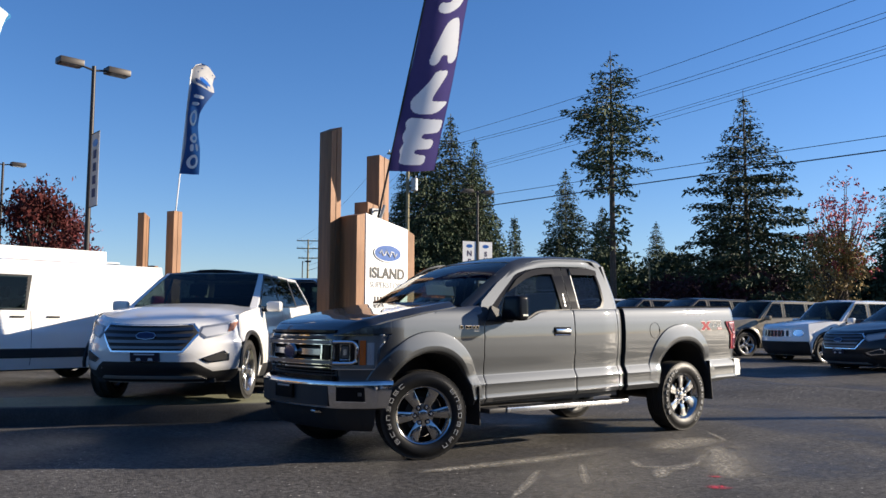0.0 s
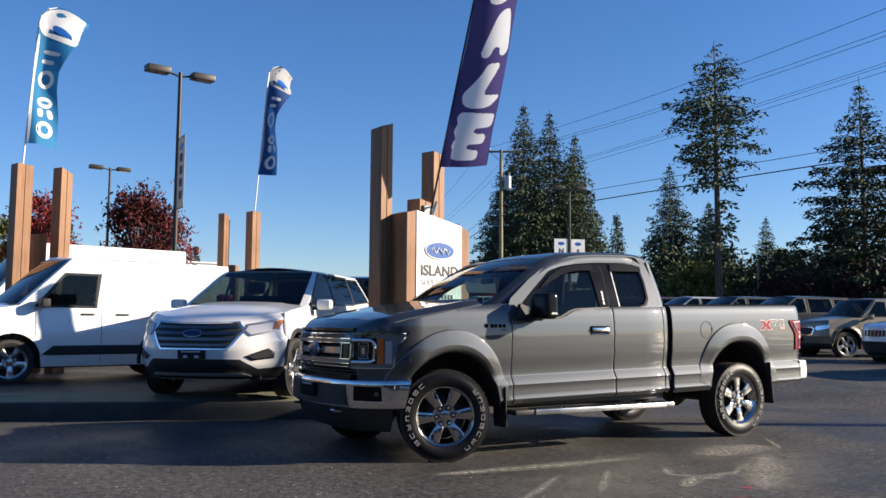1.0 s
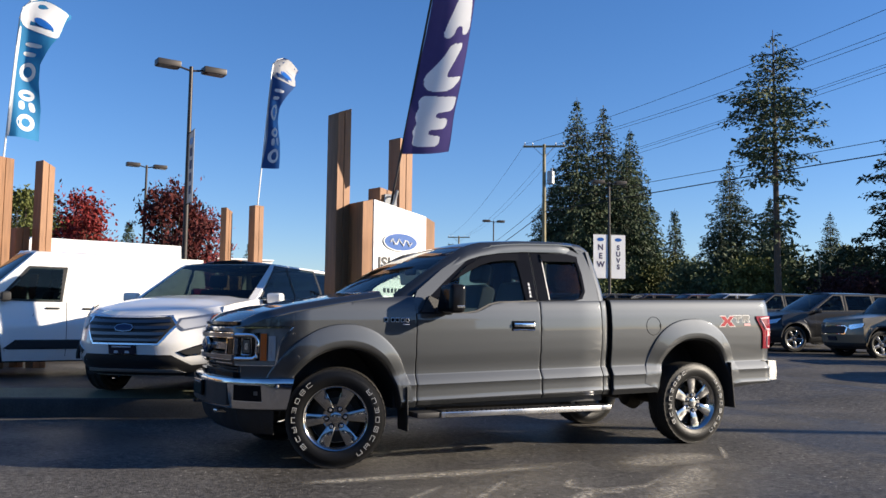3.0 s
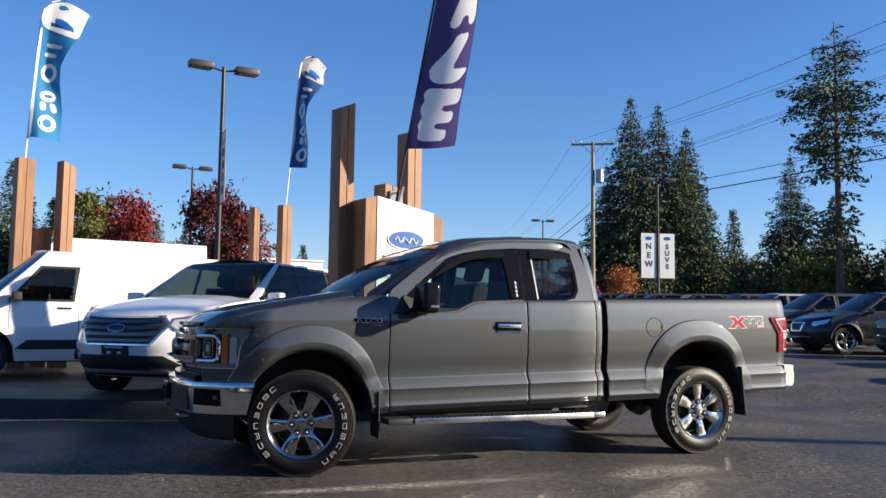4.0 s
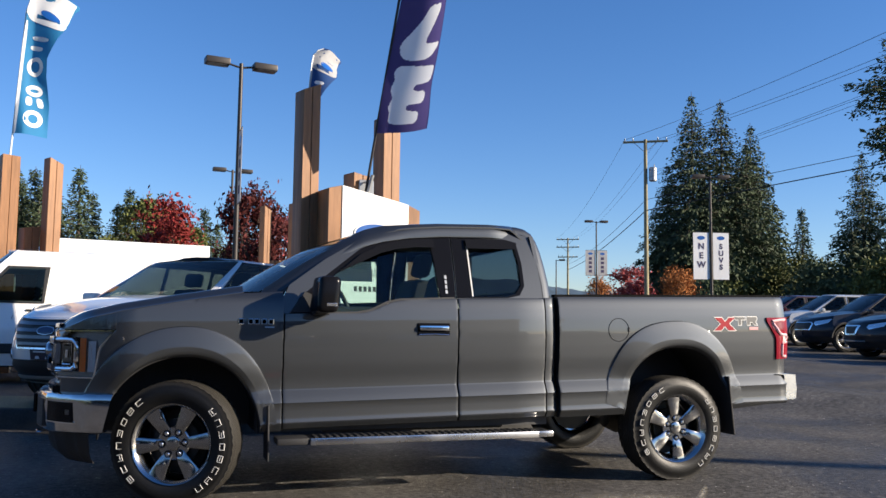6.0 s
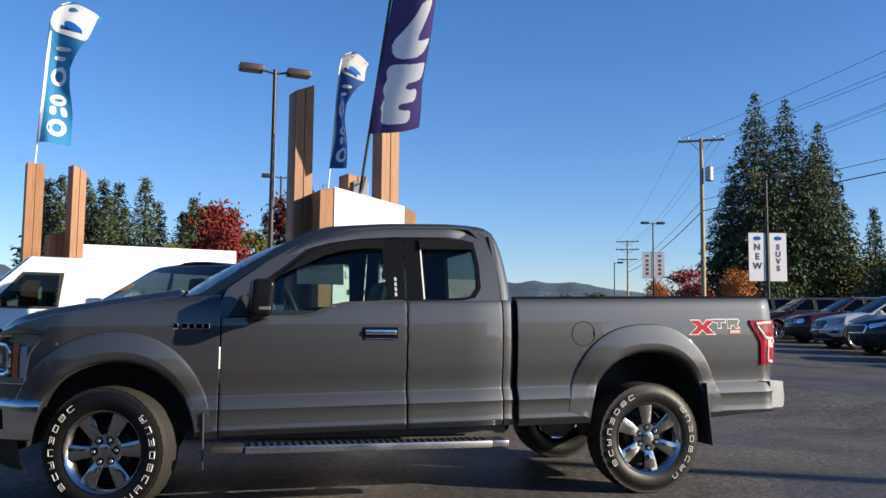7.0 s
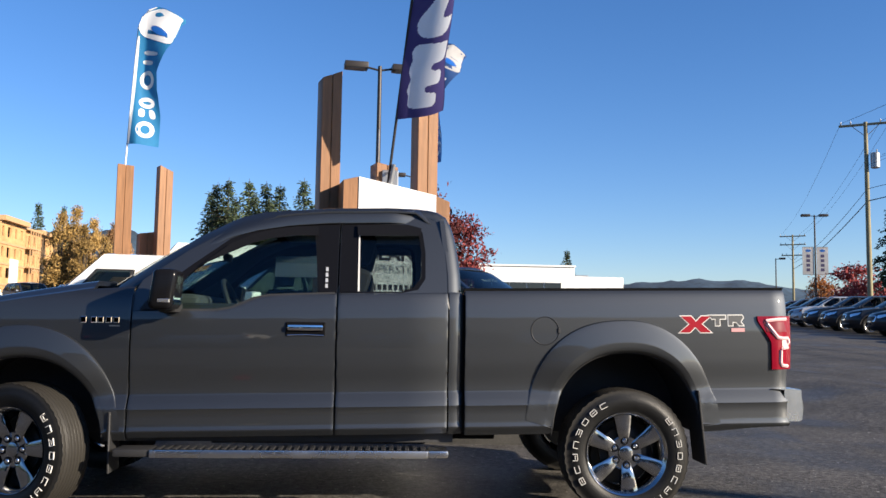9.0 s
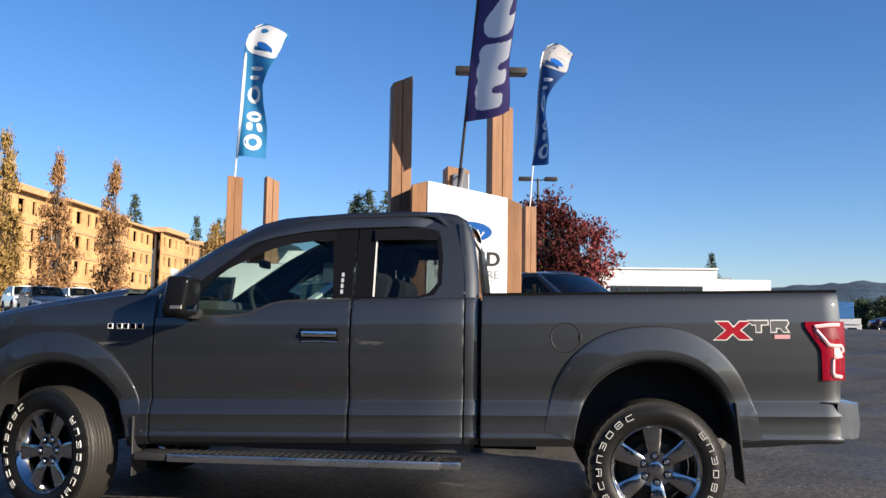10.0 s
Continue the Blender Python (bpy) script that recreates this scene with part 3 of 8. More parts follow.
def build_truck():
    T = thing("pickup_truck", pose(0, 0, 0), "metallic grey extended-cab pickup truck parked on wet asphalt", "truck")
    # --- wheels
    marks, marks_r = ((138, 8), (-38, 8)), ((150, 8), (-38, 8))
    wheel(T, (0.022, -0.835, 0.388), -21, 1, 0.394, 0.249, 0.25, 6, TYRE, ALLOY, DARK_METAL, marks, first=5)
    wheel(T, (3.668, -0.845, 0.388), 0, 1, 0.392, 0.249, 0.25, 6, TYRE, ALLOY, DARK_METAL, marks_r, first=35)
    wheel(T, (0.022, 0.835, 0.388), -21, -1, 0.394, 0.249, 0.25, 6, TYRE, ALLOY, DARK_METAL)
    wheel(T, (3.668, 0.845, 0.388), 0, -1, 0.392, 0.249, 0.25, 6, TYRE, ALLOY, DARK_METAL)
    # --- side panels
    fender_top = [(-0.80, 1.10), (-0.66, 1.165), (-0.55, 1.205), (-0.35, 1.255), (0.0, 1.315), (0.39, 1.372), (0.66, 1.385)]
    belt_f = [(0.66, 1.236), (1.17, 1.236), (1.25, 1.250), (1.38, 1.308), (1.46, 1.325), (1.75, 1.334), (2.7, 1.342)]
    lamp_low = [(-0.80, 0.838), (-0.49, 0.838), (-0.478, 0.86), (-0.458, 1.02), (-0.374, 1.143), (-0.37, 1.143)]

    def fender_bottom(x):
        if x < -0.37:
            return 0.72
        return 0.475
    for s in (-1, 1):
        xs = span(-0.37, 0.655, 84)
        fender = side_panel("fender", xs, lambda x: lerp_at(x, fender_top), fender_bottom, s, T, (ARCH_F,))
        # the fender in front of the wheel, above and below the headlamp
        side_panel("fender_nose", span(-0.70, -0.37, 26), lambda x: lerp_at(x, fender_top), lambda x: 1.145, s, T)
        side_panel("fender_skirt", span(-0.70, -0.37, 40), lambda x: lerp_at(x, lamp_low), lambda x: 0.70 if x < -0.44 else 0.60, s, T, (ARCH_F,), levels=span(0.40, 1.16, 44))
        d = side_panel("front_door", span(0.665, 1.872, 60), lambda x: ease(x, belt_f), lambda x: 0.490, s, T)
        side_panel("rear_door", span(1.884, 2.556, 32), lambda x: ease(x, belt_f), lambda x: 0.490, s, T)
        part("cab_corner", sheet(span(0, 1.35, 12), LEVELS[3:-3], lambda g, z: Vector((2.566 + 0.090 * math.sin(g), s * (side_y(2.57, z) - 0.034 * (1 - math.cos(g))), rk(2.6, z))), (0, -s * 0.03, 0), flip=s > 0), PAINT, T)
        side_panel("bed_side", span(2.664, 4.70, 150), lambda x: 1.352, lambda x: 0.478 + 0.028 * step(4.1, 4.6, x), s, T, (ARCH_R,), deep=0.05)
        part("bed_rail", sheet([2.66, 2.675, 4.68, 4.70], [0, 1, 2, 3], lambda x, k: Vector((x, s * (0.905 - 0.02 * (k == 3) - 0.075 * (k == 0) - (0.07 if k == 1 else 0)), rk(x, 1.352 + (0.018 if k in (1, 2) else 0)))), flip=s < 0), BLACK_PLASTIC, T)
        # --- moulded flares round the arches
        for arch in (ARCH_F, ARCH_R):
            c, a, tp, p, ahead, behind, crest, pa, pb = arch
            rhos = [-0.03, 0.0, 0.05, 0.14, 0.25, 0.27, 0.30, 0.45, 0.65, 0.82, 0.93, 0.965, 0.985, 1.0]
            swell = [(-0.03, 0.012), (0.0, 0.024), (0.05, 0.029), (0.14, 0.032), (0.27, 0.034), (0.30, 0.033), (0.65, 0.023), (0.93, 0.014), (0.965, 0.012), (0.985, 0.003), (1.0, -0.004)]

            def bead(th, t):
                cs, sn = math.cos(th), math.sin(th)
                lo = Vector((c - a * math.copysign(abs(cs) ** (2 / p), cs), ARCH_FOOT + (tp - ARCH_FOOT) * sn ** (2 / p)))
                q, wide = (pa, ahead) if cs > 0 else (pb, behind)
                hi = Vector((c - wide * math.copysign(abs(cs) ** (2 / q), cs), ARCH_FOOT + (crest - ARCH_FOOT) * sn ** (2 / q)))
                x, z = lo.lerp(hi, t)
                low = step(0.64, 0.92, z)
                return Vector((x, s * (side_y(x, z) + 0.0025 + lerp_at(t, swell) * low), rk(x, z)))
            th0 = 0.13
            part("arch_flare", sheet(span(th0, math.pi - th0, 72), rhos, bead, flip=s < 0), PAINT, T)
        # --- arch lip and liner
        for arch in (ARCH_F, ARCH_R):
            c, a = arch[0], arch[1]
            bm = bmesh.new()
            rows = []
            for k in range(41):
                x = c - a * 0.9999 * math.cos(math.pi * k / 40)
                z = max(arch_z(x, arch), 0.475)
                y = side_y(x, z)
                rows.append([bm.verts.new((x, s * (y + 0.002), rk(x, z))), bm.verts.new((c + (x - c) * 0.985, s * (y - 0.004), rk(x, z) - 0.014)), bm.verts.new((c + (x - c) * 0.99, s * 0.50, rk(x, z) - 0.0))])
            for i in range(40):
                for j in range(2):
                    q = [rows[i][j], rows[i + 1][j], rows[i + 1][j + 1], rows[i][j + 1]]
                    bm.faces.new(q if s < 0 else q[::-1])
            bm.faces.new([r[2] for r in rows])
            part("wheel_arch_liner", bm, BLACK_PLASTIC, T)
        # --- windows
        win_f = [(0.83, 1.246), (1.15, 1.246), (1.24, 1.258), (1.37, 1.316), (1.46, 1.334), (1.755, 1.345), (1.735, 1.60), (1.715, 1.755), (1.60, 1.762), (1.45, 1.745), (1.33, 1.712), (1.20, 1.650), (1.0, 1.490), (0.86, 1.345)]
        out_f = [(0.60, 1.239), (1.15, 1.236), (1.25, 1.249), (1.38, 1.307), (1.46, 1.324), (1.873, 1.337), (1.873, 1.60), (1.873, 1.822), (1.70, 1.838), (1.50, 1.832), (1.36, 1.808), (1.20, 1.756), (0.95, 1.612), (0.70, 1.430)]
        mid_f = [(0.72, 1.241), (1.15, 1.240), (1.245, 1.253), (1.375, 1.311), (1.46, 1.328), (1.872, 1.340), (1.872, 1.60), (1.872, 1.795), (1.70, 1.802), (1.50, 1.788), (1.36, 1.757), (1.20, 1.690), (0.97, 1.514), (0.76, 1.340)]
        ring_frame("front_door_frame", out_f, mid_f, s, PAINT, d)
        ring_frame("window_surround", mid_f, win_f, s, GLOSS_BLACK, d)
        side_plate("front_window", win_f, s, SIDE_GLASS, d, -0.012)
        win_r = [(1.995, 1.352), (2.26, 1.350), (2.34, 1.374), (2.390, 1.436), (2.39, 1.60), (2.372, 1.72), (2.35, 1.745), (2.30, 1.760), (1.985, 1.762)]
        out_r = [(1.884, 1.339), (2.20, 1.340), (2.554, 1.342), (2.552, 1.45), (2.536, 1.65), (2.506, 1.80), (2.42, 1.830), (2.2, 1.834), (1.884, 1.822)]
        mid_r = [(1.885, 1.341), (2.28, 1.343), (2.372, 1.362), (2.417, 1.43), (2.417, 1.60), (2.398, 1.73), (2.368, 1.768), (2.30, 1.784), (1.885, 1.788)]
        rd = ring_frame("rear_door_frame", out_r, mid_r, s, PAINT, T)
        ring_frame("window_surround", mid_r, win_r, s, GLOSS_BLACK, rd)
        side_plate("rear_window", win_r, s, DARK_GLASS, rd, -0.012)
        side_plate("window_divider", [(2.000, 1.354), (2.010, 1.354), (2.003, 1.752), (1.994, 1.752)], s, DECAL_SILVER, rd, 0.004, 0.006)
        for k in range(4):
            side_plate("sticker", [(1.800, 1.375 + 0.035 * k), (1.816, 1.375 + 0.035 * k), (1.814, 1.400 + 0.035 * k), (1.799, 1.400 + 0.035 * k)], s, LAMP_GREY, d, 0.006, 0.003)
        # black B-pillar cover and window visors
        side_plate("pillar_cover", [(1.765, 1.348), (1.868, 1.350), (1.868, 1.772), (1.73, 1.764)], s, GLOSS_BLACK, d, 0.004, 0.01)
        side_plate("pillar_cover", [(1.89, 1.351), (1.985, 1.352), (1.975, 1.772), (1.89, 1.772)], s, GLOSS_BLACK, rd, 0.004, 0.01)
        side_plate("window_visor", [(1.03, 1.515), (1.20, 1.652), (1.33, 1.714), (1.45, 1.748), (1.60, 1.768), (1.74, 1.770), (1.745, 1.708), (1.60, 1.708), (1.45, 1.690), (1.34, 1.660), (1.20, 1.596)], s, VISOR, d, 0.022, 0.006)
        side_plate("window_visor", [(1.99, 1.708), (2.385, 1.708), (2.390, 1.758), (2.3, 1.778), (1.985, 1.778)], s, VISOR, rd, 0.022, 0.006)
        side_plate("window_seal", [(0.83, 1.236), (1.15, 1.236), (1.25, 1.250), (1.38, 1.308), (1.46, 1.325), (1.86, 1.337), (1.86, 1.349), (1.46, 1.338), (1.37, 1.321), (1.24, 1.263), (1.15, 1.249), (0.83, 1.249)], s, BLACK_PLASTIC, d, 0.008, 0.012)
        # door handle
        hz = rk(1.7, 1.126)
        h = part("door_handle", a_box((1.585, s * 0.985 - 0.012, hz - 0.012), (1.80, s * 0.985 + 0.012, hz + 0.024), 0.011, None, 2), CHROME, d, "chrome door handle")
        part("handle_cup", a_box((1.575, s * 0.972 - 0.006, hz - 0.044), (1.812, s * 0.972 + 0.006, hz + 0.040), 0.005), GLOSS_BLACK, h)
        part("handle_lip", tube([(1.585 + 0.11 * k, s * 0.978, hz - 0.040 + 0.004 * (k == 1)) for k in range(3)], 0.0035, 6), CHROME, h)
        # mirror
        mz = rk(0.9, 1.240)
        mb = a_box((-0.078, -0.125, 0), (0.062, 0.125, 0.236), 0.045, None, 4)
        for v in mb.verts:
            v.co.x += 0.018 * step(0.0, 0.2, v.co.z) - 0.10 * (v.co.y * -s + 0.125) * (v.co.x < 0) * 0.5
            v.co.y *= 0.86 + 0.14 * step(0.20, 0.05, v.co.z)
        mr = part("door_mirror", mb, GLOSS_BLACK, T, "black door mirror with a clear turn lamp")
        mr.matrix_basis = Matrix.Translation((0.90, s * 1.135, mz))
        part("mirror_arm", a_box((-0.06, min(-s * 0.24, -s * 0.06), -0.015), (0.045, max(-s * 0.24, -s * 0.06), 0.05), 0.02, None, 2), BLACK_PLASTIC, mr)
        part("mirror_sail", prism([(0.70, 1.246), (0.84, 1.246), (0.88, 1.35), (0.80, 1.385)], lambda x, z, d_: Vector((x - 0.90, s * (glass_y(z) + 0.02 - d_ - 1.135), rk(x, z) - mz)), 0.03), BLACK_PLASTIC, mr)
        part("mirror_glass", a_box((0.063, -0.095, 0.03), (0.067, 0.095, 0.205), 0), MIRROR, mr)
        part("turn_lamp", a_box((-0.02, s * 0.119 - 0.006, 0.040), (0.05, s * 0.119 + 0.006, 0.062), 0.003), LAMP_CLEAR, mr)
        # running board
        rb = part("running_board", a_box((0.83, s * 0.99 - 0.085, 0.385), (2.44, s * 0.99 + 0.085, 0.415), 0.008), BLACK_PLASTIC, T)
        part("board_trim", a_box((0.83, s * 1.085 - 0.012, 0.372), (2.44, s * 1.085 + 0.012, 0.418), 0.008, None, 2), STEEL, rb, "brushed steel edge trim")
        for x0, x1 in ((0.62, 0.83), (2.44, 2.56)):
            part("board_end", a_box((x0, s * 0.995 - 0.09, 0.374), (x1, s * 0.995 + 0.098, 0.418), 0.012, None, 2), STEEL if x0 > 2 else BLACK_PLASTIC, rb)
        bm = bmesh.new()
        for k in range(34):
            x = 0.86 + k * 0.0465
            box(bm, (x, s * 0.995 - 0.07, 0.415), (x + 0.026, s * 0.995 + 0.062, 0.424), 0.003)
        tagged(part("tread", bm, BLACK_PLASTIC, rb), kind="stuff")
        for x in (0.85, 1.55, 2.3):
            part("board_bracket", a_box((x, min(s * 0.75, s * 0.95), 0.37), (x + 0.06, max(s * 0.75, s * 0.95), 0.40), 0.004), BLACK_PLASTIC, rb)
        # mud flaps
        part("mud_flap", a_box((0.545, s * 0.90 - 0.105, 0.265), (0.557, s * 0.90 + 0.095, 0.62), 0.003, Matrix.Translation((0.03, 0, 0)) @ Matrix.Shear('XY', 4, (-0.02, 0))), BLACK_PLASTIC, T)
        part("mud_flap", a_box((4.145, s * 0.89 - 0.12, 0.33), (4.158, s * 0.89 + 0.11, 0.78), 0.003, pose(0.0, 0, 0) @ Matrix.Shear('XY', 4, (-0.10, 0)) @ Matrix.Translation((0.03, 0, 0))), BLACK_PLASTIC, T)
        # tail lamp
        tl_edge = [(0.857, 4.588), (1.025, 4.582), (1.050, 4.570), (1.150, 4.503), (1.165, 4.497), (1.188, 4.496)]

        def tail(x, z, d):
            k = max(0, x - 4.60)
            return Vector((x - (0.02 if d else 0), s * (side_y(min(x, 4.69), z) + 0.012 - d - 1.2 * k * k), rk(x, z)))
        tl = part("tail_lamp", sheet(span(0, 1, 14), span(0.857, 1.188, 30), lambda k, z: tail(lerp_at(z, tl_edge) + (4.722 - lerp_at(z, tl_edge)) * k, z, 0), (0, -s * 0.04, 0), flip=s > 0), LAMP_RED, T, "red tail lamp with bright light guides")
        for path in ([(4.69, 1.170), (4.62, 1.168), (4.548, 1.160), (4.556, 1.140), (4.592, 1.094), (4.624, 1.056), (4.66, 1.050), (4.70, 1.050)], [(4.70, 1.048), (4.706, 1.02), (4.70, 0.992), (4.66, 0.988), (4.645, 0.975), (4.644, 0.90), (4.655, 0.882), (4.70, 0.876)]):
            part("light_guide", tube([tail(x, z, 0) + Vector((0, s * 0.001, 0)) for x, z in path], 0.0115, 6), LAMP_PINK, tl)
        part("reversing_lamp", sheet(span(0, 1, 6), span(0, 1, 6), lambda k, t: tail(4.655 + 0.045 * k, 1.0 + 0.05 * t, 0) + Vector((0, s * 0.003, 0)), flip=s > 0), LAMP_PINK, tl)
        part("reflector", sheet(span(0, 1, 6), span(0, 1, 6), lambda k, t: tail(4.555 + 0.14 * k - 0.02 * t, 1.09 + 0.062 * t, 0) + Vector((0, s * 0.003, 0)), flip=s > 0), LAMP_CRIMSON, tl)
        # badges, shown as plain shapes
        bz = rk(0.45, 1.168)
        fb = part("badge_underline", a_box((0.535, s * 0.966 - 0.004, bz - 0.020), (0.595, s * 0.966 + 0.008, bz - 0.012)), CHROME, T, "chrome model badge")
        for x0 in (0.365, 0.425, 0.465, 0.512, 0.556):
            bf = part("badge_block", a_box((x0, s * 0.968 - 0.004, bz), (x0 + 0.036, s * 0.968 + 0.010, bz + 0.038), 0.003), CHROME, T)
            part("badge_field", a_box((x0 + 0.006, s * 0.968 - 0.004, bz + 0.006), (x0 + 0.030, s * 0.968 + 0.013, bz + 0.032)), GLOSS_BLACK, bf)

        def deco(name, poly, mt, out):
            part(name, prism(poly, lambda x, z, d: Vector((x, s * (side_y(x, z) + out - d), rk(x, z))), 0.002), mt, T)
        deco("decal_cross", [(4.01, 1.19), (4.075, 1.19), (4.105, 1.155), (4.14, 1.19), (4.20, 1.19), (4.14, 1.142), (4.20, 1.090), (4.135, 1.090), (4.10, 1.125), (4.065, 1.090), (4.0, 1.090), (4.065, 1.142)], DECAL_RED, 0.003)
        deco("decal_edge", [(3.998, 1.196), (4.078, 1.196), (4.105, 1.164), (4.137, 1.196), (4.215, 1.196), (4.149, 1.142), (4.214, 1.084), (4.133, 1.084), (4.10, 1.116), (4.067, 1.084), (3.988, 1.084), (4.056, 1.142)], DECAL_SILVER, 0.0015)
        for poly in ([(4.180, 1.200), (4.300, 1.200), (4.300, 1.168), (4.262, 1.168), (4.262, 1.126), (4.226, 1.126), (4.226, 1.168), (4.205, 1.168)],
                     [(4.308, 1.200), (4.405, 1.200), (4.415, 1.180), (4.398, 1.155), (4.418, 1.126), (4.380, 1.126), (4.362, 1.148), (4.345, 1.148), (4.345, 1.126), (4.308, 1.126)]):
            deco("decal_bar", poly, DECAL_SILVER, 0.0015)
            deco("decal_inset", inset(poly, 0.006), DECAL_GREY, 0.003)
        deco("decal_small", [(4.33, 1.115), (4.415, 1.115), (4.415, 1.092), (4.33, 1.092)], DECAL_PINK, 0.003)
        # fuel door
        if s < 0:
            bm = bmesh.new()
            ring = []
            for k in range(40):
                a = 2 * math.pi * k / 40
                ring.append([bm.verts.new((3.155 + r * math.cos(a), s * (side_y(3.155, 1.105 + r * math.sin(a)) + e), rk(3.155, 1.105 + r * math.sin(a)))) for r, e in ((0.088, 0.001), (0.086, 0.0035), (0.083, 0.001))])
            for k in range(40):
                for j in range(2):
                    bm.faces.new([ring[k][j], ring[(k + 1) % 40][j], ring[(k + 1) % 40][j + 1], ring[k][j + 1]])
            fd = part("fuel_door_gap", bm, BLACK_PLASTIC, T)
            part("fuel_pull", a_box((3.232, -0.978, rk(3.15, 1.09)), (3.248, -0.966, rk(3.15, 1.125)), 0.004), BLACK_PLASTIC, fd)
    # --- hood
    def hood(x, y):
        a = abs(y) / 0.865
        z = lerp_at(x, fender_top) + 0.006 + 0.046 * step(0.865, 0.765, abs(y)) + 0.010 * (1 - a ** 2)
        if x < -0.55:
            z -= 1.6 * (-0.55 - x) ** 2
        wide = min(1, (side_y(x, 1.1) - 0.012) / 0.865)
        return Vector((x - 0.06 * (1 - a ** 2) * step(0.1, -0.7, x), y * wide, rk(x, z)))
    part("hood", sheet(span(-0.735, 0.40, 40), [k * y for k, ys in ((-1, [0.865, 0.855, 0.84, 0.825, 0.81, 0.795, 0.78, 0.765, 0.70, 0.6, 0.45, 0.3, 0.15]), (1, [0.0, 0.15, 0.3, 0.45, 0.6, 0.70, 0.765, 0.78, 0.795, 0.81, 0.825, 0.84, 0.855, 0.865])) for y in ys], hood, (0, 0, -0.03), flip=False), PAINT, T)
    part("cowl", sheet(span(0.395, 0.62, 6), span(-0.84, 0.84, 12), lambda x, y: Vector((x + 0.18 * (abs(y) / 0.84) ** 2 - 0.1, y, rk(x, 1.365 + 0.02 * (1 - (y / 0.84) ** 2))))), BLACK_PLASTIC, T)
    for s in (-1, 1):
        w = part("wiper", tube([(0.42, s * 0.1 - 0.35, rk(0.42, 1.42)), (0.40, s * 0.1 + 0.3, rk(0.4, 1.42))], 0.01, 6), BLACK_PLASTIC, T)
    # --- windscreen and roof
    def screen(v, u):
        y = u * (0.83 - 0.12 * v)
        x = 0.36 + 0.98 * v + 0.15 * abs(u) ** 2.4 * (1 - 0.3 * v)
        z = 1.385 + 0.468 * v + 0.062 * math.sin(v * math.pi) + 0.012 * (1 - u * u)
        return Vector((x, y, rk(x, z)))
    part("windscreen", sheet(span(0, 1, 10), span(-1, 1, 20), screen, flip=False), SCREEN_GLASS, T)
    part("mirror_mount", a_box((1.02, -0.10, rk(1, 1.60)), (1.06, 0.10, rk(1, 1.66)), 0.02, None, 2), BLACK_PLASTIC, T)

    rail = [(0.50, 0.865, 1.336), (0.73, 0.848, 1.492), (0.965, 0.824, 1.640), (1.20, 0.797, 1.764), (1.36, 0.783, 1.808), (1.55, 0.772, 1.838), (1.8, 0.768, 1.855), (2.2, 0.768, 1.860), (2.42, 0.768, 1.850), (2.5, 0.768, 1.834), (2.6, 0.768, 1.795)]

    def roof(x, u):
        t = (x - 1.28) / 1.32
        a = abs(u)
        zc = 1.926 - 0.072 * max(0, 1 - t / 0.34) ** 2 - 0.095 * step(0.84, 1.0, t)
        ze = lerp_at(x, [(p, r) for p, q, r in rail]) + 0.034 - 0.02 * step(0.9, 1.0, a) - 0.03 * step(0.86, 1.0, t)
        return Vector((x + (0.06 * a ** 3 if t < 0.15 else 0) - 0.13 * a ** 6 * step(0.72, 1.0, t), u * 0.757, rk(x, zc + (ze - zc) * a ** 2.4)))
    part("roof", sheet([1.28, 1.31, 1.35, 1.40, 1.48, 1.6, 1.8, 2.0, 2.2, 2.35, 2.42, 2.47, 2.51, 2.54, 2.565, 2.588], [-1, -0.985, -0.96, -0.93, -0.89, -0.85, -0.7, -0.5, -0.25, 0, 0.25, 0.5, 0.7, 0.85, 0.89, 0.93, 0.96, 0.985, 1], roof, (0, 0, -0.012)), PAINT, T)
    for s in (-1, 1):
        # A-pillar outer skin and roof rail
        def pillar(v, u):
            x = 0.50 + 1.92 * v
            y, z = lerp_at(x, [(a, b) for a, b, c in rail]), lerp_at(x, [(a, c) for a, b, c in rail])
            y -= 0.035 * step(2.20, 2.42, x)
            k = step(1.65, 1.25, x)
            return Vector((x + 0.03 * u * k, s * (y - (0.045 + 0.05 * k) * u + 0.012 * math.sin(math.pi * u)), rk(x, z + (0.036 + 0.030 * k) * u - 0.045 * (1 - u))))
        part("a_pillar", sheet(span(0, 1, 40), span(0, 1, 5), pillar, (0, 0, -0.02), flip=s < 0), PAINT, T)
    # cab back wall with its window, and the rear pillars
    def back(v, u):
        y = u * (0.93 - 0.165 * v ** 1.3)
        x = 2.652 - 0.080 * v - 0.035 * abs(u) ** 8
        return Vector((x, y, rk(x, 1.10 + 0.71 * v)))
    bm = bmesh.new()
    part("cab_back", sheet(span(0, 0.42, 4), span(-1, 1, 24), back, (-0.03, 0, 0)), PAINT, T)
    part("cab_back_top", sheet(span(0.92, 1.0, 2), span(-1, 1, 24), back, (-0.03, 0, 0)), PAINT, T)
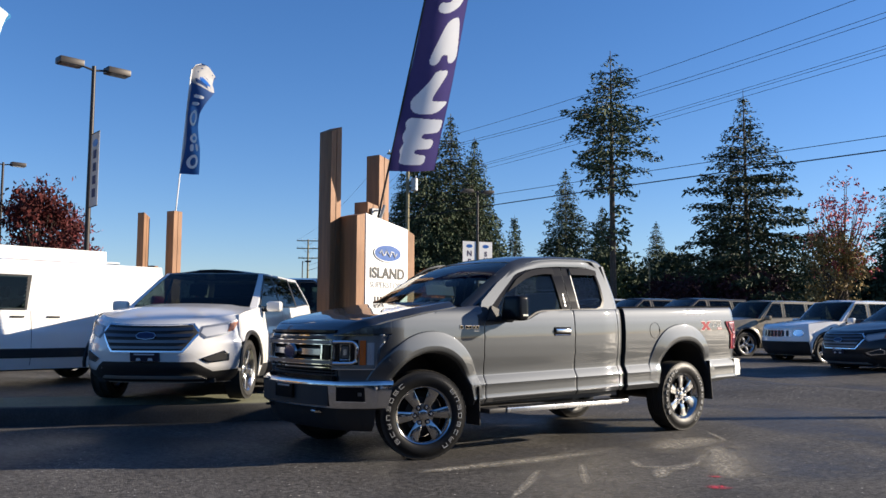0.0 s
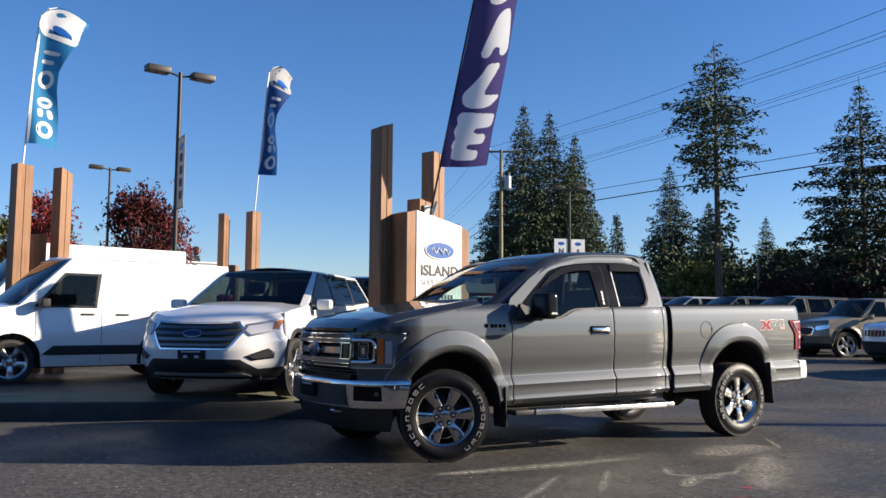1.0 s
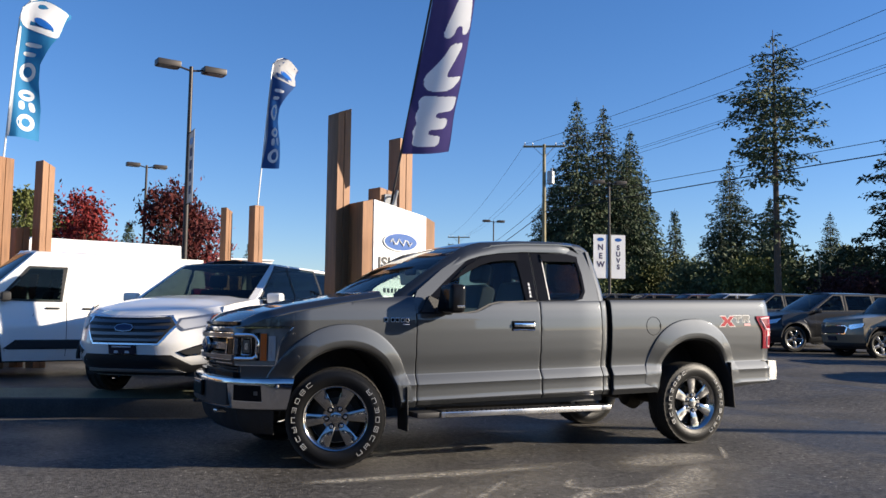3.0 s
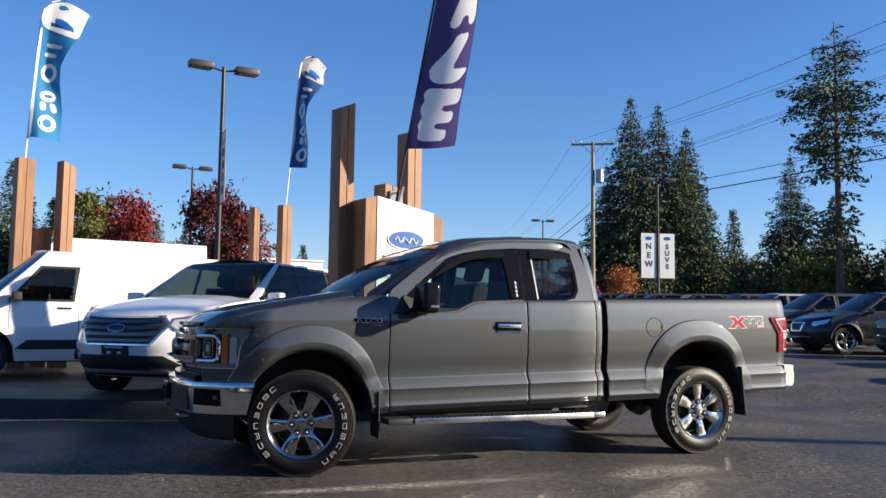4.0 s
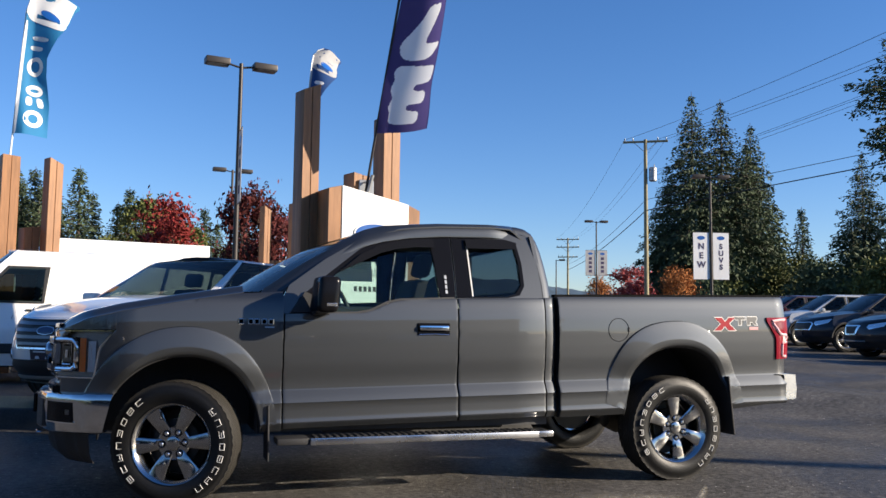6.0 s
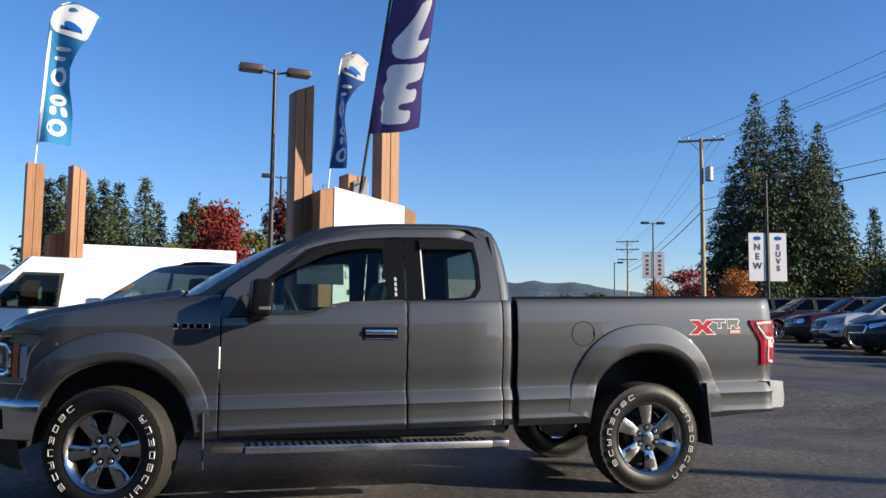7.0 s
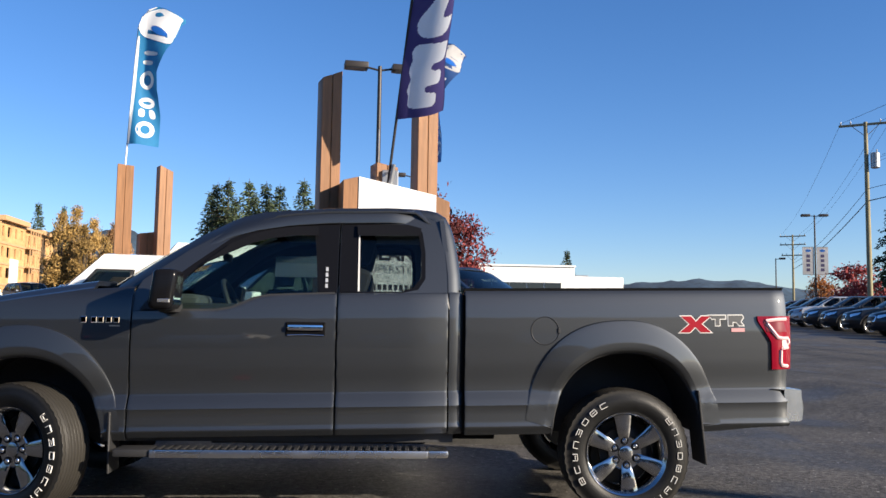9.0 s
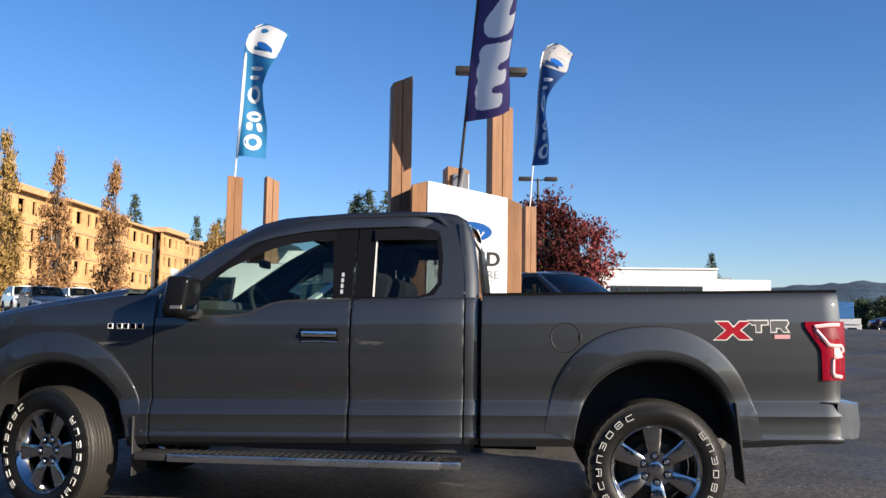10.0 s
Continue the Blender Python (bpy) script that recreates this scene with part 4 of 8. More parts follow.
    for s in (-1, 1):
        part("cab_back_pillar", sheet(span(0.42, 0.92, 4), [s * k for k in span(0.80, 1.0, 6)], back, (-0.03, 0, 0), flip=s < 0), PAINT, T)
        # rounded corner between side, back and roof: it follows the door frame's rear edge up and over its top
        edge = [(0, 2.560, 1.336, 1.0, 0.0, 0.082), (1, 2.558, 1.45, 1.0, 0.02, 0.080), (2, 2.544, 1.58, 1.0, 0.06, 0.079), (3, 2.532, 1.68, 0.98, 0.14, 0.076), (4, 2.518, 1.75, 0.93, 0.34, 0.070),
                (5, 2.498, 1.796, 0.78, 0.62, 0.067), (6, 2.462, 1.818, 0.48, 0.87, 0.063), (7, 2.42, 1.829, 0.18, 0.98, 0.058), (8, 2.34, 1.833, 0.0, 1.0, 0.056), (9, 2.20, 1.834, 0.0, 1.0, 0.056)]

        def corner(w, u):
            x, z, nx, nz, wid = (ease(w, [(e[0], e[k]) for e in edge]) for k in (1, 2, 3, 4, 5))
            out, deep = math.sin(min(u, 1) * math.pi / 2), 0.060 * (1 - math.cos(min(u, 1) * math.pi / 2))
            back_in = max(0, u - 1)
            x, zz = x + nx * (wid * out - 0.05 * back_in), z + nz * (wid * out - 0.02 * back_in)
            return Vector((x, s * (glass_y(z) - 0.002 - deep - 0.07 * back_in), rk(2.5, zz)))
        part("rear_pillar", sheet(span(0, 9, 45), [0, 0.12, 0.25, 0.4, 0.55, 0.7, 0.85, 1.0, 1.5, 2.0], corner, flip=s < 0), PAINT, T)
    part("back_window", sheet(span(0.42, 0.92, 2), span(-0.80, 0.80, 4), lambda v, u: back(v, u) - Vector((0.01, 0, 0))), BACK_GLASS, T)
    # --- bed
    part("bed_floor", a_box((2.66, -0.48, 0.78), (4.70, 0.48, 0.80)), BLACK_PLASTIC, T)
    part("bed_front", a_box((2.685, -0.88, 0.78), (2.72, 0.88, rk(2.7, 1.35)), 0.004), PAINT, T)
    for s in (-1, 1):
        part("gap_seal", a_box((2.625, min(s * 0.82, s * 0.84), 0.50), (2.69, max(s * 0.82, s * 0.84), rk(2.6, 1.33))), BLACK_PLASTIC, T)
        part("bed_inner", a_box((2.66, min(s * 0.83, s * 0.85), 1.05), (4.70, max(s * 0.83, s * 0.85), rk(2.7, 1.35)), 0.004), BLACK_PLASTIC, T)
    tg = part("tailgate", a_box((4.66, -0.80, rk(4.7, 0.76)), (4.725, 0.80, rk(4.7, 1.35)), 0.015, None, 2), PAINT, T)
    part("gate_handle", a_box((4.725, -0.12, rk(4.7, 1.10)), (4.735, 0.12, rk(4.7, 1.17)), 0.004), GLOSS_BLACK, tg)
    # rear bumper
    def rear_bumper(k, u):
        a = abs(u)
        x = 4.812 - 0.035 * step(0.90, 1.0, a) - 0.02 * (k in (0, 5))
        z = (0.535, 0.545, 0.62, 0.69, 0.728, 0.735)[k]
        return Vector((x + (0, 0, 0.01, 0, 0, -0.06)[k], u * 0.966, rk(4.7, z)))
    part("rear_bumper", sheet(range(6), [-1, -0.985, -0.95, -0.9, -0.8, -0.4, 0, 0.4, 0.8, 0.9, 0.95, 0.985, 1], rear_bumper, (-0.11, 0, 0), flip=True), CHROME_WORN, T, "chrome rear bumper")
    # --- front: bumper, grille, lamps
    def nose(y):
        """How far forward the front stands, over y."""
        return -0.82 + 0.20 * y * y
    plan_b = [(-0.878, 0), (-0.870, 0.2), (-0.850, 0.4), (-0.812, 0.56), (-0.778, 0.66), (-0.702, 0.78), (-0.612, 0.878), (-0.500, 0.950), (-0.372, 0.988)]

    def bump_at(u, z, out=0.0):
        """A point of the bumper's face: u runs from the middle (0) to the end of the wing (1)."""
        a = min(abs(u), 1) * 8
        px, py = ease(a, [(k, p[0]) for k, p in enumerate(plan_b)]), ease(a, [(k, p[1]) for k, p in enumerate(plan_b)])
        e = 0.02
        qx, qy = ease(min(8, a + e), [(k, p[0]) for k, p in enumerate(plan_b)]), ease(min(8, a + e), [(k, p[1]) for k, p in enumerate(plan_b)])
        n = Vector((-(qy - py), qx - px)) if a < 7.98 else Vector((-0.30, 0.95))
        n.normalize()
        px -= 0.060 * (0.709 - z) / 0.247 * step(5.5, 8, a)
        return Vector((px + n.x * out, math.copysign(1, u) * (py + abs(n.y) * out), z))
    rows_b = [(0.452, -0.06), (0.456, -0.030), (0.466, -0.017), (0.52, -0.010), (0.60, -0.004), (0.655, 0.0), (0.678, -0.002), (0.692, -0.010), (0.698, -0.024), (0.70, -0.09)]
    us = [k / 36 for k in range(-36, 37)]
    part("front_bumper", sheet(rows_b, us, lambda r, u: bump_at(u, r[0] + 0.010 * step(0.5, 1.0, abs(u)), r[1]), flip=False), CHROME_SOFT, T, "chrome front bumper")
    for s in (-1, 1):
        def plate(name, u0, u1, z0, z1, out, mt, par, n=8):
            return part(name, sheet(span(z0, z1, 5), [s * k for k in span(u0, u1, n)], lambda z, u: bump_at(u, z, out), (0.02, 0, 0), flip=s < 0), mt, par)
        fr = plate("fog_lamp_recess", 0.525, 0.755, 0.528, 0.650, 0.003, GLOSS_BLACK, T)
        plate("recess_lip", 0.520, 0.760, 0.522, 0.529, 0.006, CHROME, fr)
        plate("fog_lamp", 0.705, 0.735, 0.575, 0.605, 0.006, SMOKED_CHROME, fr)
        part("tow_hook", tube([(-0.70, s * 0.46, 0.42), (-0.84, s * 0.46, 0.43), (-0.85, s * 0.43, 0.432), (-0.78, s * 0.42, 0.43)], 0.012, 8), CHROME_DARK, T)
    part("bumper_intake", sheet(span(0.482, 0.655, 4), span(-0.425, 0.425, 24), lambda z, u: bump_at(u, z, 0.003), (0.02, 0, 0)), BLACK_PLASTIC, T)
    part("intake_lip", sheet([0.478, 0.483], span(-0.425, 0.425, 24), lambda z, u: bump_at(u, z, 0.004), (0.02, 0, 0)), CHROME_DARK, T)
    pl = part("plate_holder", a_box((-0.905, -0.16, 0.53), (-0.882, 0.16, 0.655), 0.006), GLOSS_BLACK, T)
    part("plate_print", a_box((-0.907, -0.11, 0.63), (-0.904, 0.11, 0.642)), LAMP_GREY, pl)

    def valance(k, u):
        p = bump_at(u * 0.90, 0.46, (-0.16, -0.09, -0.05)[k])
        return Vector((p.x, p.y, (0.265, 0.33, 0.465)[k]))
    part("valance", sheet(range(3), us, valance, flip=False), BLACK_PLASTIC, T)
    # grille
    def gf(y, z, d):
        return Vector((nose(y) + 0.05 * (z - 0.70) + d, y, z))

    def band_on_grille(name, z0, z1, mt, par, d, thick=0.03, a=-0.590, b=0.590):
        yy = span(a, b, 14)
        return part(name, prism([(y, z0) for y in yy] + [(y, z1) for y in yy[::-1]], lambda y, z, e: gf(y, z, e + d), thick), mt, par)
    gr = band_on_grille("grille_surround", 0.700, 1.135, BLACK_PLASTIC, T, 0.05, 0.03)
    band_on_grille("grille_lip", 1.108, 1.132, GLOSS_BLACK, gr, 0.002)
    band_on_grille("grille_bar", 1.078, 1.088, CHROME, gr, 0.004, 0.03, -0.55, 0.55)
    band_on_grille("grille_bar", 1.004, 1.046, SMOKED_CHROME, gr, -0.022)
    band_on_grille("grille_bar", 0.832, 0.872, SMOKED_CHROME, gr, -0.022)
    band_on_grille("grille_bar", 0.912, 0.966, CHROME_DARK, gr, -0.006, 0.03, -0.43, 0.43)
    for z0, z1 in ((1.040, 1.047), (1.003, 1.008), (0.868, 0.873), (0.830, 0.836)):
        band_on_grille("grille_edge", z0, z1, CHROME, gr, -0.025, 0.02)
    for s in (-1, 1):
        for lo, hi, mt in ((0.43, 0.45, CHROME), (0.47, 0.545, GLOSS_BLACK), (0.565, 0.580, CHROME_DARK)):
            band_on_grille("grille_divider", 0.875, 1.002, mt, gr, -0.004, 0.03, min(s * lo, s * hi), max(s * lo, s * hi))
    band_on_grille("grille_bar", 0.800, 0.808, CHROME, gr, 0.004, 0.03, -0.55, 0.55)
    band_on_grille("grille_lower", 0.700, 0.735, GLOSS_BLACK, gr, 0.0, 0.04)
    for z in (0.748, 0.772, 0.818, 0.888, 0.984, 1.060, 1.098):
        bm = bmesh.new()
        for y0 in span(-0.57, 0.55, 27):
            a, b = gf(y0, z, 0.035), gf(y0 + 0.03, z, 0.035)
            vs = [bm.verts.new(p) for p in (a, b, b + Vector((0.012, 0, 0.012)), a + Vector((0.012, 0, 0.012)))]
            bm.faces.new(vs)
        part("grille_mesh", bm, GLOSS_BLACK, gr)
    bm = lathe([(0.0, -0.018), (0.09, -0.014), (0.105, 0.0), (0.105, 0.03)], 36, "x")
    for v in bm.verts:
        v.co.y *= 1.12
        v.co.z *= 0.66
    em = part("emblem", bm, CHROME_DARK, gr, "oval chrome badge with a dark blue field")
    em.matrix_basis = Matrix.Translation(gf(0, 0.938, -0.030))
    bm = lathe([(0.0, -0.023), (0.085, -0.018), (0.09, -0.01)], 36, "x")
    for v in bm.verts:
        v.co.y *= 1.12
        v.co.z *= 0.62
    part("emblem_field", bm, BADGE_BLUE, em)
    # headlamps: u runs from the grille (0) round the corner to the fender (1)
    for s in (-1, 1):
        def lamp(u, z, d):
            x = -0.765 + 0.393 * u
            k = max(0, -0.25 - x)
            n = Vector((-3.0 * k, 1)).normalized()
            y = side_y(x, 1.0) + 0.003
            return Vector((x - n.x * d, s * (y - n.y * d), rk(x, z)))

        def skin(name, u0, u1, z0, z1, mt, par, d, n=14, label=""):
            return part(name, sheet(span(u0, u1, n), span(0, 1, 6), lambda u, v: lamp(u, z0(u) + (z1(u) - z0(u)) * v, d), flip=s < 0), mt, par, label)
        top = lambda u: 1.142
        low = lambda u: lerp_at(-0.765 + 0.393 * u, lamp_low)
        hl = skin("headlamp", 0, 1.0, low, top, LAMP_DARK, T, 0.040, 40, "headlamp with clear lens and amber reflector")
        skin("lens", 0, 1.0, low, top, LENS, hl, 0.0, 40)
        # dark projector box in a rounded chrome clasp, amber block, ribbed grey reflector
        for name, u0, u1, a0, a1, mt, dd in (("projector_box", 0.0, 0.39, 0.880, 1.096, GLOSS_BLACK, 0.034), ("projector", 0.15, 0.25, 0.940, 1.040, SMOKED_CHROME, 0.022), ("projector_eye", 0.18, 0.225, 0.965, 1.015, LAMP_CLEAR, 0.017),
                                             ("amber_block", 0.420, 0.520, 0.880, 1.090, LAMP_AMBER, 0.020), ("amber_rib", 0.44, 0.452, 0.885, 1.085, LAMP_AMBER, 0.014), ("amber_rib", 0.485, 0.497, 0.885, 1.085, LAMP_AMBER, 0.014),
                                             ("clear_block", 0.535, 0.66, 0.88, 1.07, LAMP_GREY, 0.030), ("clear_rib", 0.56, 0.567, 0.90, 1.05, LAMP_CLEAR, 0.022), ("clear_rib", 0.60, 0.607, 0.90, 1.05, LAMP_CLEAR, 0.022),
                                             ("light_bar", 0.06, 0.985, 1.132, 1.139, CHROME, 0.004), ("light_bar", 0.06, 0.705, 0.841, 0.848, CHROME, 0.004)):
            skin(name, u0, u1, lambda u: a0, lambda u: a1, mt, hl, dd, 10)
        clasp = [(0.0, 1.080), (0.12, 1.081), (0.24, 1.081), (0.32, 1.078), (0.362, 1.062), (0.376, 1.03), (0.378, 0.99), (0.376, 0.945), (0.362, 0.912), (0.32, 0.897), (0.24, 0.895), (0.12, 0.895), (0.0, 0.896)]
        part("clasp", tube([lamp(u, z, 0.016) for u, z in clasp], 0.0175, 10), CHROME, hl, "heavy chrome clasp round the projector")
        part("projector_bezel", tube([lamp(u, z, 0.024) for u, z in ((0.13, 0.925), (0.27, 0.925), (0.27, 1.055), (0.13, 1.055), (0.13, 0.925))], 0.006, 6), CHROME, hl)
        # chrome edge that steps down the rear of the lamp
        part("lamp_edge", sheet(span(0, 1, 20), [0, 1], lambda t, v: lamp((lerp_at(t, [(0, -0.372), (0.37, -0.458), (0.45, -0.463), (1.0, -0.485)]) + 0.765) / 0.393 - 0.030 * v - 0.01, 1.138 - 0.296 * t, 0.004), flip=s > 0), CHROME, hl)
    # --- interior
    part("dashboard", a_box((0.62, -0.78, 1.02), (1.02, 0.78, 1.33), 0.06, None, 3), TRIM_GREY, T)
    part("steering_wheel", lathe([(0.185 + 0.016 * math.cos(2 * math.pi * k / 8), 0.016 * math.sin(2 * math.pi * k / 8)) for k in range(9)], 32, "x"), TRIM_DARK, T).matrix_basis = pose(1.17, -0.40, 1.26, 0, -24, 0)
    part("steering_hub", a_box((-0.02, -0.10, -0.05), (0.03, 0.10, 0.05), 0.02, None, 2), TRIM_DARK, T).matrix_basis = pose(1.16, -0.40, 1.25, 0, -24, 0)
    part("steering_column", tube([(1.16, -0.40, 1.25), (0.9, -0.40, 1.13)], 0.05, 10), TRIM_DARK, T)
    for s in (-1, 1):
        seat = part("front_seat", a_box((-0.10, -0.26, 0.0), (0.10, 0.26, 0.66), 0.07, None, 3), TRIM_GREY, T)
        seat.matrix_basis = pose(1.84, s * 0.42, 0.88, 0, 14, 0)
        hr = part("headrest", a_box((-0.055, -0.14, 0.70), (0.055, 0.14, 0.90), 0.045, None, 3), TRIM_GREY, seat)
        part("headrest_post", tube([(0, -0.06, 0.64), (0, -0.06, 0.72)], 0.008, 6), CHROME_DARK, seat)
        part("seat_cushion", a_box((1.30, s * 0.42 - 0.27, 0.72), (1.85, s * 0.42 + 0.27, 0.92), 0.06, None, 3), TRIM_GREY, T)
        part("door_card", a_box((0.70, min(s * 0.84, s * 0.90), 0.50), (2.50, max(s * 0.84, s * 0.90), 1.27), 0.01), TRIM_DARK, T)
    part("rear_bench", a_box((2.36, -0.75, 0.62), (2.56, 0.75, 1.38), 0.06, None, 3), TRIM_GREY, T)
    part("cab_floor", a_box((0.55, -0.88, 0.44), (2.60, 0.88, 0.52)), TRIM_DARK, T)
    part("firewall", a_box((0.50, -0.86, 0.44), (0.56, 0.86, 1.34)), BLACK_PLASTIC, T)
    part("headliner", a_box((1.40, -0.70, 1.800), (2.56, 0.70, 1.815)), TRIM_LIGHT, T)
    # paper in the far front window
    pp = part("window_paper", a_box((1.28, -0.002, -0.125), (1.68, 0.002, 0.125)), PAPER, T, "white paper sheet in the window")
    pp.matrix_basis = pose(0, 0.795, 1.645, -16, 0, 0)
    # --- chassis
    for s in (-1, 1):
        part("frame_rail", a_box((-0.70, s * 0.45 - 0.04, 0.46), (4.05, s * 0.45 + 0.04, 0.58), 0.01), BLACK_PLASTIC, T)
    part("rear_axle", tube([(3.683, -0.72, 0.388), (3.683, 0.72, 0.388)], 0.055, 12), DARK_METAL, T)
    part("differential", lathe([(0.0, -0.14), (0.10, -0.11), (0.15, 0.0), (0.10, 0.11), (0.0, 0.14)], 20, "x"), DARK_METAL, T).matrix_basis = pose(3.683, 0, 0.39)
    part("front_axle", tube([(0, -0.72, 0.388), (0, 0.72, 0.388)], 0.05, 12), DARK_METAL, T)
    part("engine_block", a_box((-0.6, -0.38, 0.42), (0.5, 0.38, 1.0), 0.05), BLACK_PLASTIC, T)
    part("fuel_tank", a_box((1.0, -0.42, 0.36), (2.5, -0.12, 0.56), 0.05), BLACK_PLASTIC, T)
    part("exhaust", tube([(0.6, 0.3, 0.40), (2.4, 0.32, 0.40), (3.3, 0.34, 0.46), (3.9, 0.5, 0.56), (4.3, 0.70, 0.60)], 0.035, 10), DARK_METAL, T)
    part("muffler", tube([(2.5, 0.28, 0.41), (3.0, 0.28, 0.41)], 0.10, 14), DARK_METAL, T)
    part("spare_tyre", lathe([(0.15, -0.09), (0.36, -0.10), (0.39, 0), (0.36, 0.10), (0.15, 0.09)], 28, "z"), RUBBER, T).matrix_basis = pose(4.30, 0, 0.68)
    return T


truck = build_truck()

# ---- parked vehicles ----
CAR_GLASS = pane("car_glass", (0.20, 0.25, 0.24))
SILVER_PLASTIC = mat("silver_trim", (0.45, 0.45, 0.44), 0.35, 0.6)
CAR_ALLOY = mat("grey_alloy", (0.50, 0.50, 0.50), 0.25, 1.0)
PLATE_DARK = mat("dealer_plate", (0.012, 0.014, 0.03), 0.4)
LIGHT_TEXT = mat("pale_print", (0.6, 0.6, 0.62), 0.5)


def car(kind, m, paint, label, category, c, group=""):
    """A road vehicle with its nose at x = 0 looking along -x, standing on z = 0; c holds its measures."""
    C = thing(kind, m, label, category, group)
    L, W, H = c["size"]
    w = W / 2
    sill, wr = c.get("sill", 0.26), c.get("wheel", 0.35)
    fa, ra = c["axles"]
    top = c["top"]             # height of hood, shoulder and tail over x
    curve = c.get("nose_curve", 0.55)
    tail_c = c.get("tail_curve", 0.22)
    face = c["face"]           # x of the front over z
    rear = c["rear"]

    def front_x(y, z):
        return lerp_at(z, face) + curve * min(1, abs(y) / w) ** 3.2

    def rear_x(y, z):
        return L - lerp_at(z, rear) - tail_c * min(1, abs(y) / w) ** 4

    def bulge(z, x):
        t = (z - sill) / (lerp_at(x, top) - sill + 1e-6)
        return w - 0.05 * (1 - min(1, t * 5)) - 0.075 * max(0, t - 0.55) ** 1.3 * 2.0 - 0.012 * step(0.62, 0.68, t)
    lift = c.get("lift", wr)
    ar = wr + 0.075

    def low(x):
        z = sill
        for a in (fa, ra):
            u = abs(x - a) / ar
            if u < 1:
                z = max(z, wr + (ar + 0.01) * math.sqrt(1 - u * u) if u < 0.98 else sill)
        return z
    ts = [0, 0.06, 0.14, 0.22, 0.32, 0.42, 0.5, 0.58, 0.64, 0.68, 0.74, 0.82, 0.9, 0.96, 1.0]
    flare_mat = c.get("flare")
    for s in (-1, 1):
        nx = c.get("rows", 90)

        def fn(k, t):
            x = k / nx
            zt0 = lerp_at(L * x, top)
            z0 = low(L * x)
            z = z0 + (zt0 - z0) * t
            xa, xb = front_x(w, z), rear_x(w, z)
            xx = xa + (xb - xa) * x
            zt = lerp_at(xx, top)
            z0 = low(xx)
            z = z0 + (zt - z0) * t
            sw = 0.022 * (1 - step(1.12, 1.2, min(math.hypot(xx - fa, z - wr), math.hypot(xx - ra, z - wr)) / ar))
            return Vector((xx, s * (bulge(z, xx) + sw), z))
        part("body_side", sheet(range(nx + 1), ts, fn, (0, -s * 0.02, 0), flip=s > 0), paint, C)
    zs = [z for z, _ in face]
    ys = [w * k for k in (-1, -0.97, -0.92, -0.85, -0.75, -0.6, -0.4, -0.2, 0, 0.2, 0.4, 0.6, 0.75, 0.85, 0.92, 0.97, 1)]

    def squeeze(y, z, x):
        return y * bulge(max(z, sill), x) / w
    zf = span(zs[0], zs[-1], 22)
    def edge_z(y):
        return lerp_at(front_x(y, zf[-1]), top)

    def fascia(z, y):
        t = (z - zf[0]) / (zf[-1] - zf[0])
        zz = z + (edge_z(y) - zf[-1]) * step(0.5, 1, t)
        x = front_x(y, z)
        return Vector((x, y * bulge(max(zz, sill), x) / w, zz))
    part("front_fascia", sheet(zf, ys, fascia, flip=False), paint, C)
    zr = span(rear[0][0], rear[-1][0], 16)
    part("rear_fascia", sheet(zr, ys, lambda z, y: Vector((rear_x(y, z), squeeze(y, z, rear_x(y, z)), z)), flip=True), paint, C)
    cx0, cx1 = c["cabin"]       # foot of windscreen, foot of rear window
    zt_nose = zf[-1]

    def hoodfn(k, u):
        y = u * w
        xa = front_x(y, zt_nose)
        x = xa + (cx0 + 0.25 - xa) * k
        z = lerp_at(x, top) + 0.045 * (1 - u * u) * math.sin(min(1, k * 1.6) * math.pi / 2) + 0.014 * step(0.70, 0.60, abs(u)) * step(0.05, 0.35, k)
        return Vector((x, y * bulge(lerp_at(x, top), x) / w, z))
    part("hood", sheet(span(0, 1, 22), [y / w for y in ys], hoodfn, flip=False), paint, C)
    # cabin
    rx0, rx1 = c["roof"]
    zb = lambda x: lerp_at(x, top)
    wb = c.get("belt_w", w - 0.085)
    wt = c.get("roof_w", w - 0.25)

    def shell(v, p):
        """p: 0..1 windscreen from centre to corner, 1..2 the side, 2..3 the rear."""
        xb0, xb1 = cx0, cx1
        bow = 0.16 * (1 - 0.5 * v)
        e = v ** 1.12
        if p <= 1:
            y = p * (wb + (wt - wb) * e)
            x = (xb0 + (rx0 - xb0) * v) + bow * p ** 2.5
        elif p <= 2:
            t = p - 1
            x0 = xb0 + (rx0 - xb0) * v + bow
            x1 = xb1 + (rx1 - xb1) * v - 0.08
            x = x0 + (x1 - x0) * t
            y = wb + (wt - wb) * e
        else:
            t = 3 - p
            y = t * (wb + (wt - wb) * e)
            x = xb1 + (rx1 - xb1) * v - 0.08 * t ** 3
        z0 = zb(min(max(x, cx0), cx1)) - 0.01
        z = z0 + (H - 0.055 - z0) * v
        z += 0.02 * (v > 0.99) * 0
        return x, y, z
    def side_p(x, v):
        x0 = cx0 + (rx0 - cx0) * v + 0.16 * (1 - 0.5 * v)
        x1 = cx1 + (rx1 - cx1) * v - 0.08
        return 1 + (x - x0) / (x1 - x0)

    def in_window(p, v):
        if p < 0.9:
            return 0.05 < v < 0.96
        if p > 2.1 and c.get("back_glass", True):
            return 0.12 < v < 0.88
        if 1 < p < 2:
            for (xa0, xb0, v0, v1, xa1, xb1) in c["windows"]:
                t = (v - v0) / (v1 - v0)
                if 0.03 < t < 0.97 and side_p(xa0 + (xa1 - xa0) * t, v) + 0.006 < p < side_p(xb0 + (xb1 - xb0) * t, v) - 0.006:
                    return True
        return False
